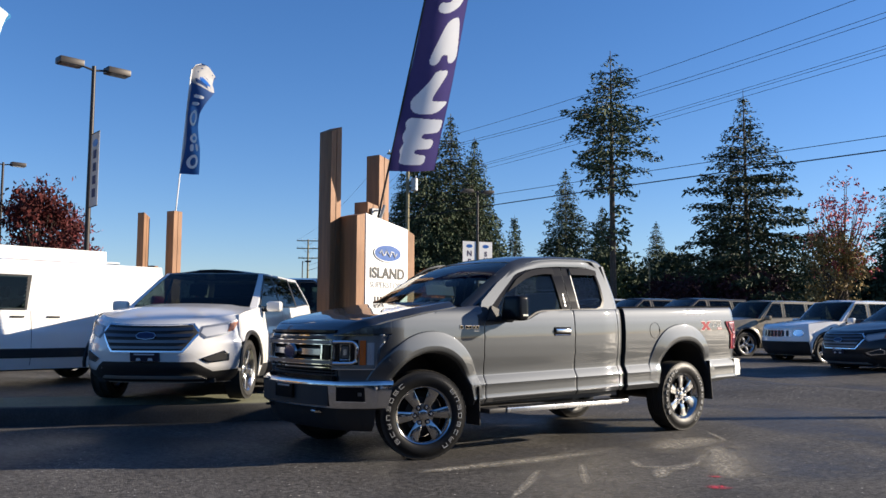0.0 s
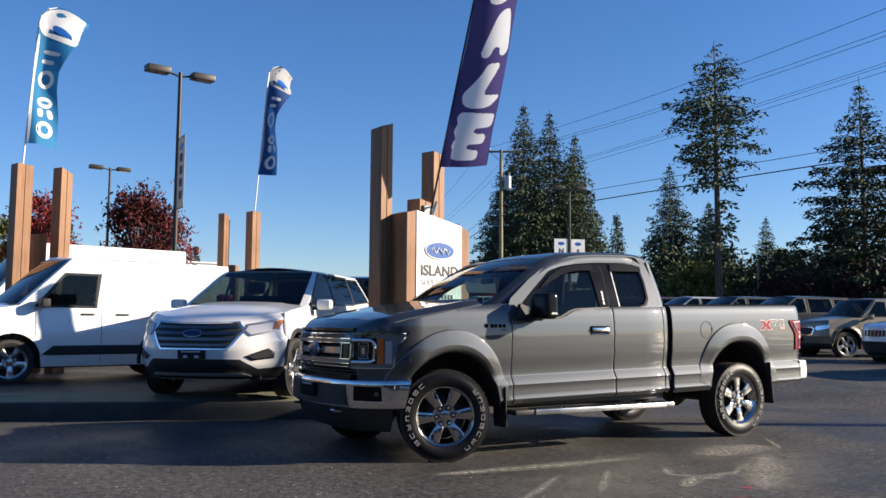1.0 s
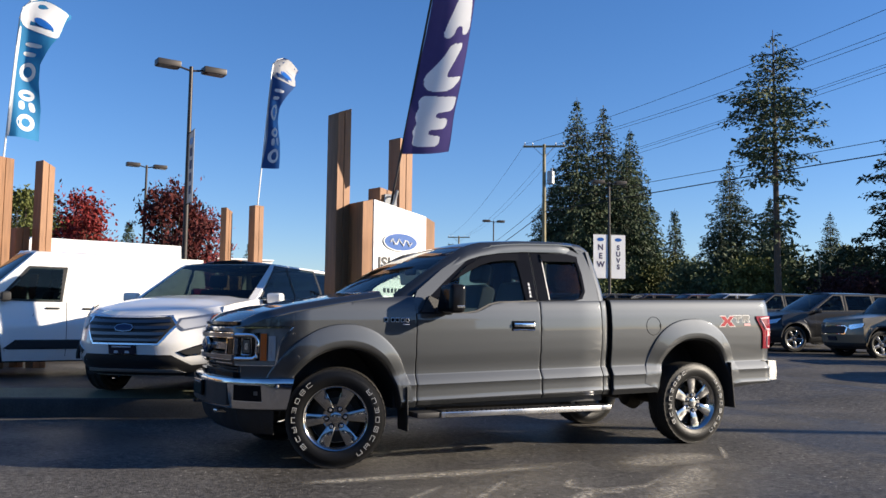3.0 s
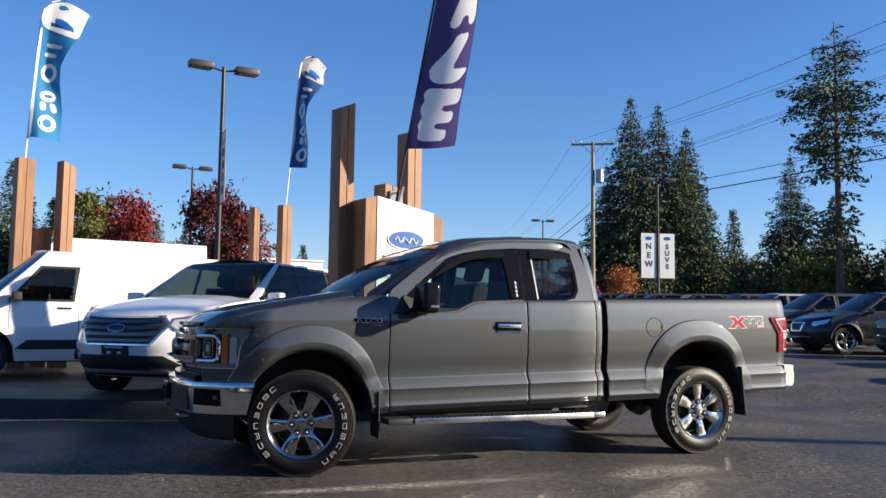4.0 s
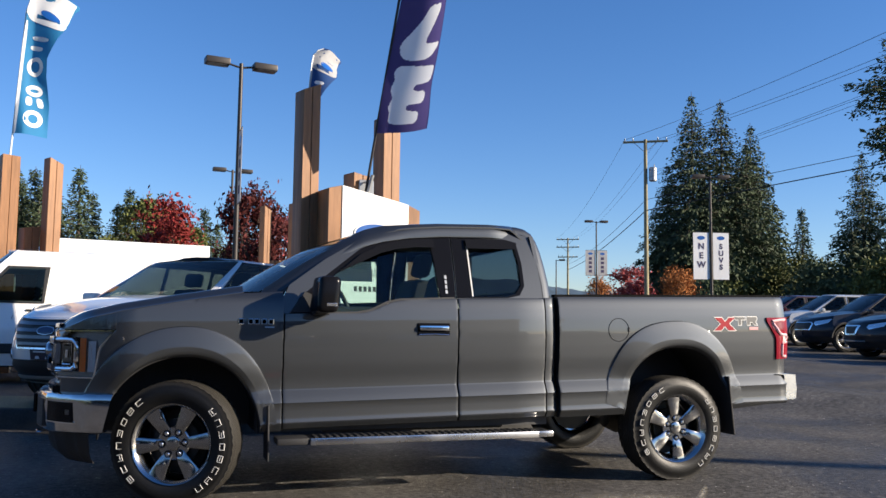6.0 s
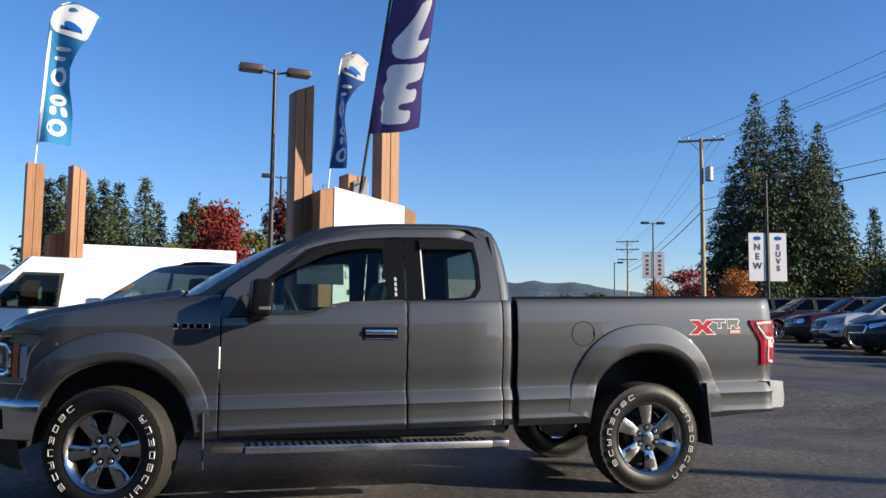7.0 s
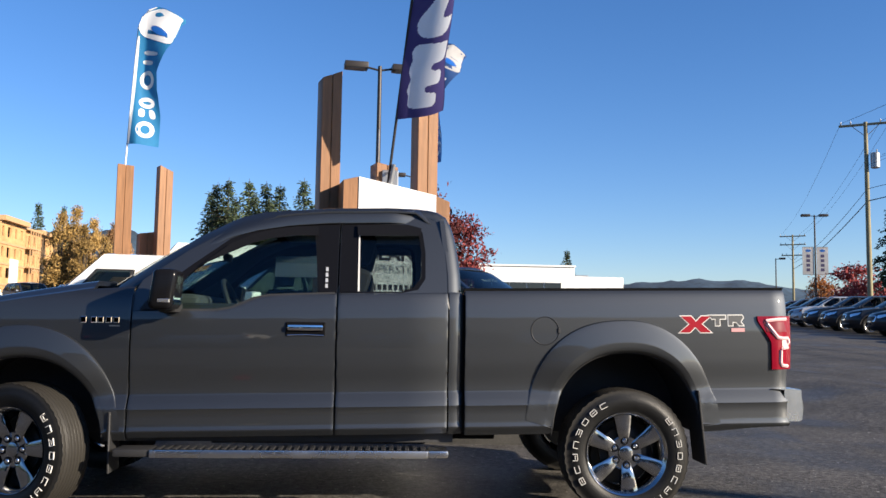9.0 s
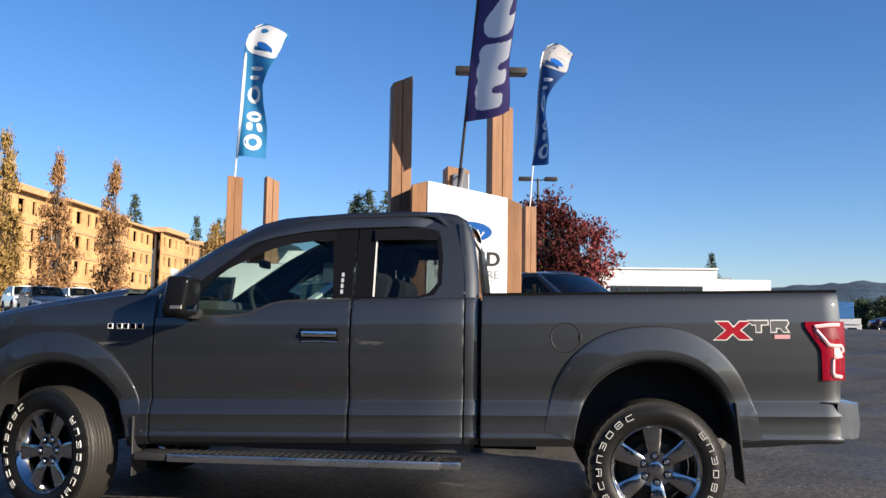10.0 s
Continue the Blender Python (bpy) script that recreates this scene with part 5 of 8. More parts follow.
    P = span(0, 0.9, 5) + [0.95, 1] + span(1.0125, 1.9875, c.get("rows", 90) - 12) + [2, 2.05] + span(2.1, 3, 5)
    VS = span(0, 1, c.get("rows", 90) // 4 + 4)
    for s in (-1, 1):
        bm = bmesh.new()
        g = [[bm.verts.new((lambda q: (q[0], s * q[1], q[2]))(shell(v, p))) for v in VS] for p in P]
        for i in range(len(P) - 1):
            for j in range(len(VS) - 1):
                if not in_window((P[i] + P[i + 1]) / 2, (VS[j] + VS[j + 1]) / 2):
                    q = [g[i][j], g[i + 1][j], g[i + 1][j + 1], g[i][j + 1]]
                    bm.faces.new(q[::-1] if s > 0 else q)
        bmesh.ops.delete(bm, geom=[v for v in bm.verts if not v.link_faces], context='VERTS')
        part("cabin_shell", bm, paint, C)

    def rooffn(k, u):
        x = rx0 + (rx1 - rx0) * k
        a = abs(u)
        xx, yy, zz = shell(1.0, 1 + k)
        x0 = rx0 + (xx - rx0) * a ** 2.5 if k < 0.5 else x + (xx - x) * a ** 3
        return Vector((x0 if k < 0.5 else x + (xx - x) * a ** 3, yy * u, H - 0.055 + 0.055 * (1 - a ** 2.2) * math.sin(math.pi * (0.12 + 0.80 * k)) + 0.0))
    part("roof", sheet(span(0, 1, 16), [-1, -0.96, -0.9, -0.8, -0.6, -0.3, 0, 0.3, 0.6, 0.8, 0.9, 0.96, 1], rooffn, (0, 0, -0.01)), c.get("roof_paint", paint), C)

    def on_shell(p, v, s, out):
        x, y, z = shell(v, p)
        a = Vector(shell(v, p + 0.01)) - Vector(shell(v, p))
        b = Vector(shell(min(1, v + 0.01), p)) - Vector(shell(min(1, v + 0.01) - 0.01, p))
        nrm = a.cross(b).normalized()
        if nrm.y < 0 and 1 <= p <= 2 or (p < 1 and nrm.x > 0) or (p > 2 and nrm.x < 0):
            nrm = -nrm
        q = Vector((x, y, z)) + nrm * out
        return Vector((q.x, s * q.y, q.z))
    glass = c.get("glass", CAR_GLASS)
    sw = span(-0.90, 0.90, 24)
    part("windscreen", sheet(sw, span(0.04, 0.97, 8), lambda p, v: on_shell(abs(p), v, -1 if p < 0 else 1, 0.008), (0.01, 0, -0.006)), glass, C)
    if c.get("back_glass", True):
        part("rear_window", sheet(sw, span(0.1, 0.9, 6), lambda p, v: on_shell(3 - abs(p), v, -1 if p < 0 else 1, 0.008), (-0.01, 0, -0.006)), glass, C)
    for s in (-1, 1):
        for (xa0, xb0, v0, v1, xa1, xb1) in c["windows"]:
            def win(t, k, grow=0.0, out=0.008):
                v = v0 + (v1 - v0) * k
                xa, xb = xa0 + (xa1 - xa0) * k - grow, xb0 + (xb1 - xb0) * k + grow
                return on_shell(side_p(xa + (xb - xa) * t, v), min(0.99, max(0.0, v + (k - 0.5) * 2 * grow * 0.7)), s, out)
            sw_ = part("side_window", sheet(span(0, 1, 10), span(0, 1, 6), win, flip=s > 0), glass, C)
            # black rubber surround
            bm = bmesh.new()
            loop = [(t, 0) for t in span(0, 1, 10)] + [(1, k) for k in span(0, 1, 6)[1:]] + [(t, 1) for t in span(1, 0, 10)[1:]] + [(0, k) for k in span(1, 0, 6)[1:-1]]
            ring = [(bm.verts.new(win(t, k, -0.012, 0.011)), bm.verts.new(win(t, k, 0.035, 0.010))) for t, k in loop]
            for (a, b), (e, f) in zip(ring, ring[1:] + ring[:1]):
                bm.faces.new([a, b, f, e] if s < 0 else [a, e, f, b])
            part("window_seal", bm, BLACK_PLASTIC, sw_)
        mx, mz = c["mirror"]
        mo = part("door_mirror", a_box((mx - 0.05, s * (w + 0.10) - 0.11, mz), (mx + 0.09, s * (w + 0.10) + 0.09, mz + 0.14), 0.045, None, 3), c.get("mirror_paint", paint), C)
        part("mirror_foot", a_box((mx, min(s * (w - 0.08), s * w), mz), (mx + 0.07, max(s * (w - 0.08), s * w), mz + 0.05), 0.01), BLACK_PLASTIC, mo)
        for hx in c.get("handles", ()):
            hz = c.get("handle_z", 0.98)
            part("door_handle", a_box((hx, s * (bulge(hz, hx) + 0.012) - 0.01, hz - 0.016), (hx + 0.2, s * (bulge(hz, hx) + 0.012) + 0.012, hz + 0.014), 0.008, None, 2), c.get("handle_mat", paint), C)
        for dx in c.get("seams", ()):
            zt = lerp_at(dx, top)
            part("door_gap", sheet([dx - 0.004, dx + 0.004], span(sill + 0.06, zt - 0.02, 16), lambda x, z: Vector((x, s * (bulge(z, x) + 0.0035), z)), flip=s > 0), BLACK_PLASTIC, C)
        for (xa, xb, za, zb_, mt) in c.get("side_strips", ()):
            part("side_moulding", sheet(span(0, 1, 40), [0, 0.1, 0.5, 0.9, 1], lambda k, t: Vector(((xa + (xb - xa) * k) + 0.18 * (t - 0.5) * (k < 0.04), s * (bulge(za + (zb_ - za) * t, xa + (xb - xa) * k) + (0.004 if t in (0, 1) else 0.022)), za + (zb_ - za) * t)), flip=s > 0), mt, C)
        # sill cladding and arch trim
        if flare_mat:
            part("sill_trim", sheet(span(fa + ar * 1.02, ra - ar * 1.02, 20), [0, 0.3, 0.8, 1], lambda x, t: Vector((x, s * (bulge(sill + 0.16 * t, x) + (0.012 if 0 < t < 1 else 0.003)), sill - 0.02 + 0.17 * t)), flip=s > 0), flare_mat, C)
            for a in (fa, ra):
                bm = sheet(span(4, 176, 24), [0, 0.5, 1], lambda g, t: Vector((a - (ar - 0.012 + 0.055 * t) * math.cos(radians(g)), s * (bulge(max(sill, wr + ar * math.sin(radians(g))), a) + 0.024 + 0.012 * (t == 0.5)), wr + (ar - 0.01 + 0.055 * t) * math.sin(radians(g)))), (0, -s * 0.02, 0), flip=s < 0)
                part("arch_trim", bm, flare_mat, C)
    # seats behind the glass
    seat_x = cx0 + 1.25
    for s in (-1, 1):
        st = part("seat", a_box((-0.08, -0.24, 0.0), (0.08, 0.24, 0.62), 0.06, None, 2), TRIM_DARK, C)
        st.matrix_basis = pose(seat_x, s * 0.38, lerp_at(cx0, top) - 0.42, 0, 14, 0)
        part("headrest", a_box((-0.05, -0.13, 0.66), (0.05, 0.13, 0.84), 0.04, None, 2), TRIM_DARK, st)
    if c.get("back_glass", True):
        part("rear_seat", a_box((seat_x + 1.0, -w + 0.25, lerp_at(cx0, top) - 0.4), (seat_x + 1.15, w - 0.25, lerp_at(cx0, top) + 0.22), 0.06, None, 2), TRIM_DARK, C)
    else:
        part("bulkhead", a_box((seat_x + 0.22, -w + 0.12, lerp_at(cx0, top) - 0.4), (seat_x + 0.26, w - 0.12, H - 0.12)), TRIM_LIGHT, C)
    part("dashboard", a_box((cx0 + 0.18, -w + 0.22, lerp_at(cx0, top) - 0.16), (cx0 + 0.55, w - 0.22, lerp_at(cx0, top) + 0.015), 0.04, None, 2), TRIM_DARK, C)
    # dark well behind the wheels and floor
    part("underbody", a_box((0.35, -w + 0.25, sill - 0.03), (L - 0.3, w - 0.25, sill + 0.35)), BLACK_PLASTIC, C)
    part("cabin_fill", a_box((fa + ar, -w + 0.12, sill), (ra - ar, w - 0.12, lerp_at(cx0, top) - 0.05)), BLACK_PLASTIC, C)
    # pieces on the front: polygons in (y, z)
    def on_front(y, z, d, out):
        p = fascia(z, y)
        return Vector((p.x - out + d, p.y * (1 + out * abs(y / w) ** 4), p.z))

    def dense(poly, n=6):
        r = []
        for (a, b), (e, f) in zip(poly, poly[1:] + poly[:1]):
            r += [(a + (e - a) * i / n, b + (f - b) * i / n) for i in range(n)]
        return r

    def patch(name, poly, mt, par, out, n=18):
        """A skin over part of the front, following its curve, between the outline's lower and upper edge."""
        y0, y1 = min(p[0] for p in poly), max(p[0] for p in poly)
        pd = dense(poly, 24)

        def bounds(y):
            zsx = []
            for (a, b), (e, f) in zip(poly, poly[1:] + poly[:1]):
                if min(a, e) - 1e-6 <= y <= max(a, e) + 1e-6:
                    if abs(e - a) < 1e-6:
                        zsx += [b, f]
                    else:
                        zsx.append(b + (f - b) * (y - a) / (e - a))
            return min(zsx), max(zsx)

        def fn(y, t):
            lo, hi = bounds(y)
            return on_front(y, lo + (hi - lo) * t, 0, out)
        knots = sorted({p[0] for p in poly} | set(span(y0, y1, n)))
        return part(name, sheet(knots, span(0, 1, 6), fn, (0.03, 0, 0), flip=True), mt, par)
    for spec in c.get("front", ()):
        name, poly, mt, out = spec[:4]
        par = C
        o = patch(name, poly, mt, par, out)
        for sub in spec[4:]:
            patch(sub[0], sub[1], sub[2], o, sub[3])
        if any(p[0] > 0.02 for p in poly) and not any(p[0] < -0.02 for p in poly):
            mirrored = [(-y, z) for y, z in poly]
            o2 = patch(name, mirrored, mt, C, out)
            for sub in spec[4:]:
                patch(sub[0], [(-y, z) for y, z in sub[1]], sub[2], o2, sub[3])
    for s in (-1, 1):
        part("tail_lamp", a_box((L - 0.34, s * (w - 0.07) - 0.05, c["tail_z"]), (L - 0.09, s * (w - 0.07) + 0.05, c["tail_z"] + 0.2), 0.03, None, 2), LAMP_RED, C)
    for x in (fa, ra):
        for s in (-1, 1):
            wheel(C, (x, s * (w - 0.125), wr - 0.004), 0, -s, wr, wr * c.get("rim", 0.70), 0.21, c.get("spokes", 5), RUBBER, c.get("alloy", CAR_ALLOY), DARK_METAL, None, True, False, -15, c.get("fine", 60))
    return C


def suv_measures(L=4.78, W=1.92, H=1.74, **k):
    """A mid-sized crossover."""
    c = dict(size=(L, W, H), axles=(0.95, 3.80), sill=0.27, wheel=0.37,
             top=[(0, 0.92), (0.25, 0.985), (0.9, 1.09), (1.45, 1.15), (2.2, 1.16), (3.6, 1.19), (4.3, 1.24), (4.78, 1.22)],
             face=[(0.24, 0.22), (0.30, 0.12), (0.42, 0.03), (0.60, 0.0), (0.78, 0.03), (0.92, 0.09), (0.99, 0.22)],
             rear=[(0.27, 0.25), (0.45, 0.03), (0.7, 0.0), (1.0, 0.06), (1.22, 0.16)],
             cabin=(1.28, 4.62), roof=(2.25, 4.25), windows=[(1.62, 2.58, 0.05, 0.90, 2.30, 2.56), (2.68, 3.55, 0.05, 0.90, 2.68, 3.50), (3.64, 4.36, 0.08, 0.86, 3.60, 4.05)],
             mirror=(1.60, 1.10), handles=(2.45, 3.45), handle_z=0.97, seams=(1.62, 2.62, 3.62), flare=BLACK_PLASTIC, tail_z=0.92, spokes=5, rows=44, fine=24)
    c.update(k)
    return c


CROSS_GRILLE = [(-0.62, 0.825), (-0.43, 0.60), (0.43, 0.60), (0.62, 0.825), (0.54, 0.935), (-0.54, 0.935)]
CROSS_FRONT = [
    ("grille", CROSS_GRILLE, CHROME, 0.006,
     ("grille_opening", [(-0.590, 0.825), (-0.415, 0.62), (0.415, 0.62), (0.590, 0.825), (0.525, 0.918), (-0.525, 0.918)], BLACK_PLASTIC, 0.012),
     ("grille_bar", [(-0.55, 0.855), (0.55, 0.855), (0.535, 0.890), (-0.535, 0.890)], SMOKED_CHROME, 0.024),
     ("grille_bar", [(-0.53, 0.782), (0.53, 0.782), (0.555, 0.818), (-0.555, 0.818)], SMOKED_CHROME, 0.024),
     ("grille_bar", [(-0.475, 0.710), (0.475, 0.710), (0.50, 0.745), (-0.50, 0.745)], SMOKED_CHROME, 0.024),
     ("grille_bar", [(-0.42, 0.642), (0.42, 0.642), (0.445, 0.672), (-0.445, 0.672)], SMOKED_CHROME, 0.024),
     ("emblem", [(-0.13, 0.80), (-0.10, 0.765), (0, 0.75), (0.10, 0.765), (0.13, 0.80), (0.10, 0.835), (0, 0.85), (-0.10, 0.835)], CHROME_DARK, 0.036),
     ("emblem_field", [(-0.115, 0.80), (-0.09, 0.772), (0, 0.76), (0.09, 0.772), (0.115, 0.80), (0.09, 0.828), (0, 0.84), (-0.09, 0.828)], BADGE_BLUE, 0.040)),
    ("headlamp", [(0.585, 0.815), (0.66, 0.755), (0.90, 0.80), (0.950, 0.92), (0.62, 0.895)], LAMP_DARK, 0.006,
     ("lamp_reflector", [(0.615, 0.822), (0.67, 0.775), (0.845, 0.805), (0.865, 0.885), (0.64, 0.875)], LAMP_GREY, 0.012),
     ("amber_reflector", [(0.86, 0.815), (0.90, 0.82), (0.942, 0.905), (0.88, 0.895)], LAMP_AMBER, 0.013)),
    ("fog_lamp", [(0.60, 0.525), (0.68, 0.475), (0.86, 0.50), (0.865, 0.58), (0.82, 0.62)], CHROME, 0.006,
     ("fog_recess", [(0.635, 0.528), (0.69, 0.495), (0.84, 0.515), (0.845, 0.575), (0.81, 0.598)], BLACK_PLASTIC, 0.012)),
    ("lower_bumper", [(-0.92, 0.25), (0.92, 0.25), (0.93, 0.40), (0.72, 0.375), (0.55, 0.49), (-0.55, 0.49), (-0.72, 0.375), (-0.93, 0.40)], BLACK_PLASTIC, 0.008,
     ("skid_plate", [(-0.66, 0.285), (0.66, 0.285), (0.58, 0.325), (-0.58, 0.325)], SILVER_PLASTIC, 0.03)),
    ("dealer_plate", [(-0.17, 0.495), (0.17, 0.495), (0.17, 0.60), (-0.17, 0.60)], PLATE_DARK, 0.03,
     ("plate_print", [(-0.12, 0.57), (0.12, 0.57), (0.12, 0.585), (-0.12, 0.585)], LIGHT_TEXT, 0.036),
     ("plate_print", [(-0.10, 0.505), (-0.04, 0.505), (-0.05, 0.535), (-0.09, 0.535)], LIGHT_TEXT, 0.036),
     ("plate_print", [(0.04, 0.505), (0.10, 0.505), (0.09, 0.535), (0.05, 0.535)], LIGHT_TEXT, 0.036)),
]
GREYWHITE = mat("pearl_white_paint", (0.74, 0.73, 0.70), 0.3, 0.0, 1.0, stain=0.03)
car("crossover_car", pose(-1.18, 2.90, 0.25, 0, 0, 48), GREYWHITE, "white crossover car with a dark glass roof parked on the island", "car",
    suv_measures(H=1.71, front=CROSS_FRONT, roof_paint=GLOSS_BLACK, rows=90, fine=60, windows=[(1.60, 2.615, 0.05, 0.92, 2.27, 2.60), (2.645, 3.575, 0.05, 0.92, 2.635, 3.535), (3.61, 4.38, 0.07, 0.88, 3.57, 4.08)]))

CON_FRONT = [
    ("grille", [(-0.45, 0.72), (-0.38, 0.58), (0.38, 0.58), (0.45, 0.72), (0.40, 0.80), (-0.40, 0.80)], BLACK_PLASTIC, 0.008),
    ("headlamp", [(0.52, 0.82), (0.60, 0.74), (0.86, 0.84), (0.89, 1.0), (0.80, 0.99)], LAMP_GREY, 0.008),
    ("lower_bumper", [(-0.88, 0.24), (0.88, 0.24), (0.88, 0.42), (-0.88, 0.42)], BLACK_PLASTIC, 0.008),
]


def van_measures(**k):
    """A small panel van."""
    c = dict(size=(4.45, 1.83, 1.93), axles=(0.88, 3.55), sill=0.25, wheel=0.33,
             top=[(0, 0.90), (0.2, 0.99), (0.55, 1.08), (0.95, 1.15), (1.6, 1.14), (4.45, 1.14)],
             face=[(0.22, 0.18), (0.32, 0.06), (0.55, 0.0), (0.75, 0.02), (0.90, 0.07), (1.0, 0.18)],
             rear=[(0.25, 0.06), (0.5, 0.0), (1.14, 0.02)],
             cabin=(0.80, 4.43), roof=(1.62, 4.36), belt_w=0.86, roof_w=0.83, windows=[(1.22, 2.06, 0.02, 0.68, 1.62, 2.10)],
             mirror=(1.25, 1.12), mirror_paint=BLACK_PLASTIC, handles=(1.85, 2.38), handle_z=1.03, handle_mat=BLACK_PLASTIC, seams=(1.2, 2.15, 3.15), flare=None, tail_z=1.2, spokes=5,
             side_strips=((1.36, 3.06, 0.42, 0.56, BLACK_PLASTIC),), back_glass=False, front=CON_FRONT, curve=0.4)
    c.update(k)
    return c


car("panel_van", pose(-3.83, 7.31, 0.25, 0, 0, 10), WHITE_PAINT, "small white panel van with black side mouldings on the island", "van", van_measures())
BIG = van_measures(size=(5.0, 2.06, 2.50), axles=(1.02, 4.1), wheel=0.36,
                   top=[(0, 1.0), (0.2, 1.12), (0.6, 1.28), (1.0, 1.38), (1.6, 1.34), (5.0, 1.34)],
                   face=[(0.25, 0.18), (0.35, 0.06), (0.6, 0.0), (0.85, 0.02), (1.05, 0.08), (1.14, 0.2)], rear=[(0.27, 0.06), (0.5, 0.0), (1.34, 0.02)],
                   cabin=(0.85, 4.97), roof=(1.80, 4.95), belt_w=1.0, roof_w=0.92, windows=[(1.35, 2.42, 0.02, 0.62, 1.82, 2.45)], mirror=(1.4, 1.30), seams=(1.4, 2.5, 3.4), handles=(2.2,), handle_z=1.15, side_strips=())
car("cargo_van", pose(-4.02, 11.83, 0.27, 0, 0, 10), WHITE_PAINT, "tall white cargo van parked behind the smaller van", "van", BIG)
BLACK_PAINT = mat("black_car_paint", (0.010, 0.011, 0.014), 0.25, 0.2, 1.0)
car("dark_suv", pose(5.35, 5.75, 0.25, 0, 0, 143), BLACK_PAINT, "black sport utility car behind the dealership sign", "car", suv_measures(L=4.9, H=1.80))

# ---- dealership sign, posts, flags, lamps ----
PANEL_WHITE = mat("sign_panel", (0.80, 0.80, 0.78), 0.45, stain=0.03)
SIGN_BLACK = mat("sign_black", (0.02, 0.02, 0.022), 0.5)
SIGN_GREY = mat("sign_grey", (0.25, 0.25, 0.26), 0.5)
OVAL_BLUE = mat("oval_blue", (0.012, 0.085, 0.32), 0.3)
FLAG_PURPLE = cloth("purple_cloth", (0.060, 0.048, 0.150), 0.45, stain=0.15, stain_scale=4, bump=0.15, bump_scale=300)
FLAG_WHITE = cloth("white_cloth", (0.78, 0.78, 0.78), 0.30, stain=0.05, bump=0.15, bump_scale=300)
FLAG_BLUE = cloth("blue_cloth", (0.015, 0.17, 0.36), 0.3, stain=0.15, stain_scale=2, bump=0.15, bump_scale=300)
POLE_WHITE = mat("white_fibre_pole", (0.65, 0.65, 0.64), 0.4)
POLE_DARK = mat("bronze_pole", (0.035, 0.030, 0.028), 0.45, 0.4)
LAMP_GLASS = mat("lamp_glass", (0.25, 0.25, 0.24), 0.2)
GALV = mat("galvanised", (0.35, 0.36, 0.37), 0.45, 0.7, stain=0.15)


def wood_post(x, y, z, side, turn, slant, label, base=0.25, group="timber posts"):
    """A square cedar post made of two boards, cut aslant at its top."""
    P = thing("timber_post", pose(x, y, base, 0, 0, turn), label, "post", group)
    h = side / 2
    for k, (a, b) in enumerate(((-h, -0.002), (0.002, h))):
        bm = a_box((a, -h, 0), (b, h, z - base), 0.006)
        for v in bm.verts:
            if v.co.z > 1:
                v.co.z += slant * v.co.x / h
        part("timber", bm, WOOD, P)
    return P


wood_post(1.50, 3.35, 3.94, 0.225, 18, 0.05, "tall square cedar post beside the dealership sign")
wood_post(2.60, 3.80, 3.74, 0.25, 18, -0.02, "tall square cedar post behind the dealership sign")
wood_post(2.13, 3.38, 2.93, 0.25, 18, -0.02, "shorter cedar post carrying a flag bracket")
wood_post(-2.56, 9.44, 3.93, 0.28, 18, -0.01, "cedar post carrying a blue feather flag")
wood_post(-1.88, 9.52, 3.90, 0.24, 30, -0.05, "cedar post with a slanted top on the island")
wood_post(-2.25, 9.80, 2.75, 0.26, 30, 0.02, "short cedar post standing between taller ones")
wood_post(2.96, 13.3, 3.92, 0.26, 20, 0.0, "cedar post carrying a white and blue flag", 0.25)
wood_post(2.28, 13.49, 3.80, 0.20, 30, -0.05, "slim cedar post with a slanted top", 0.25)
wood_post(2.60, 13.8, 2.60, 0.24, 30, 0.0, "short cedar post behind the parked cars", 0.25)


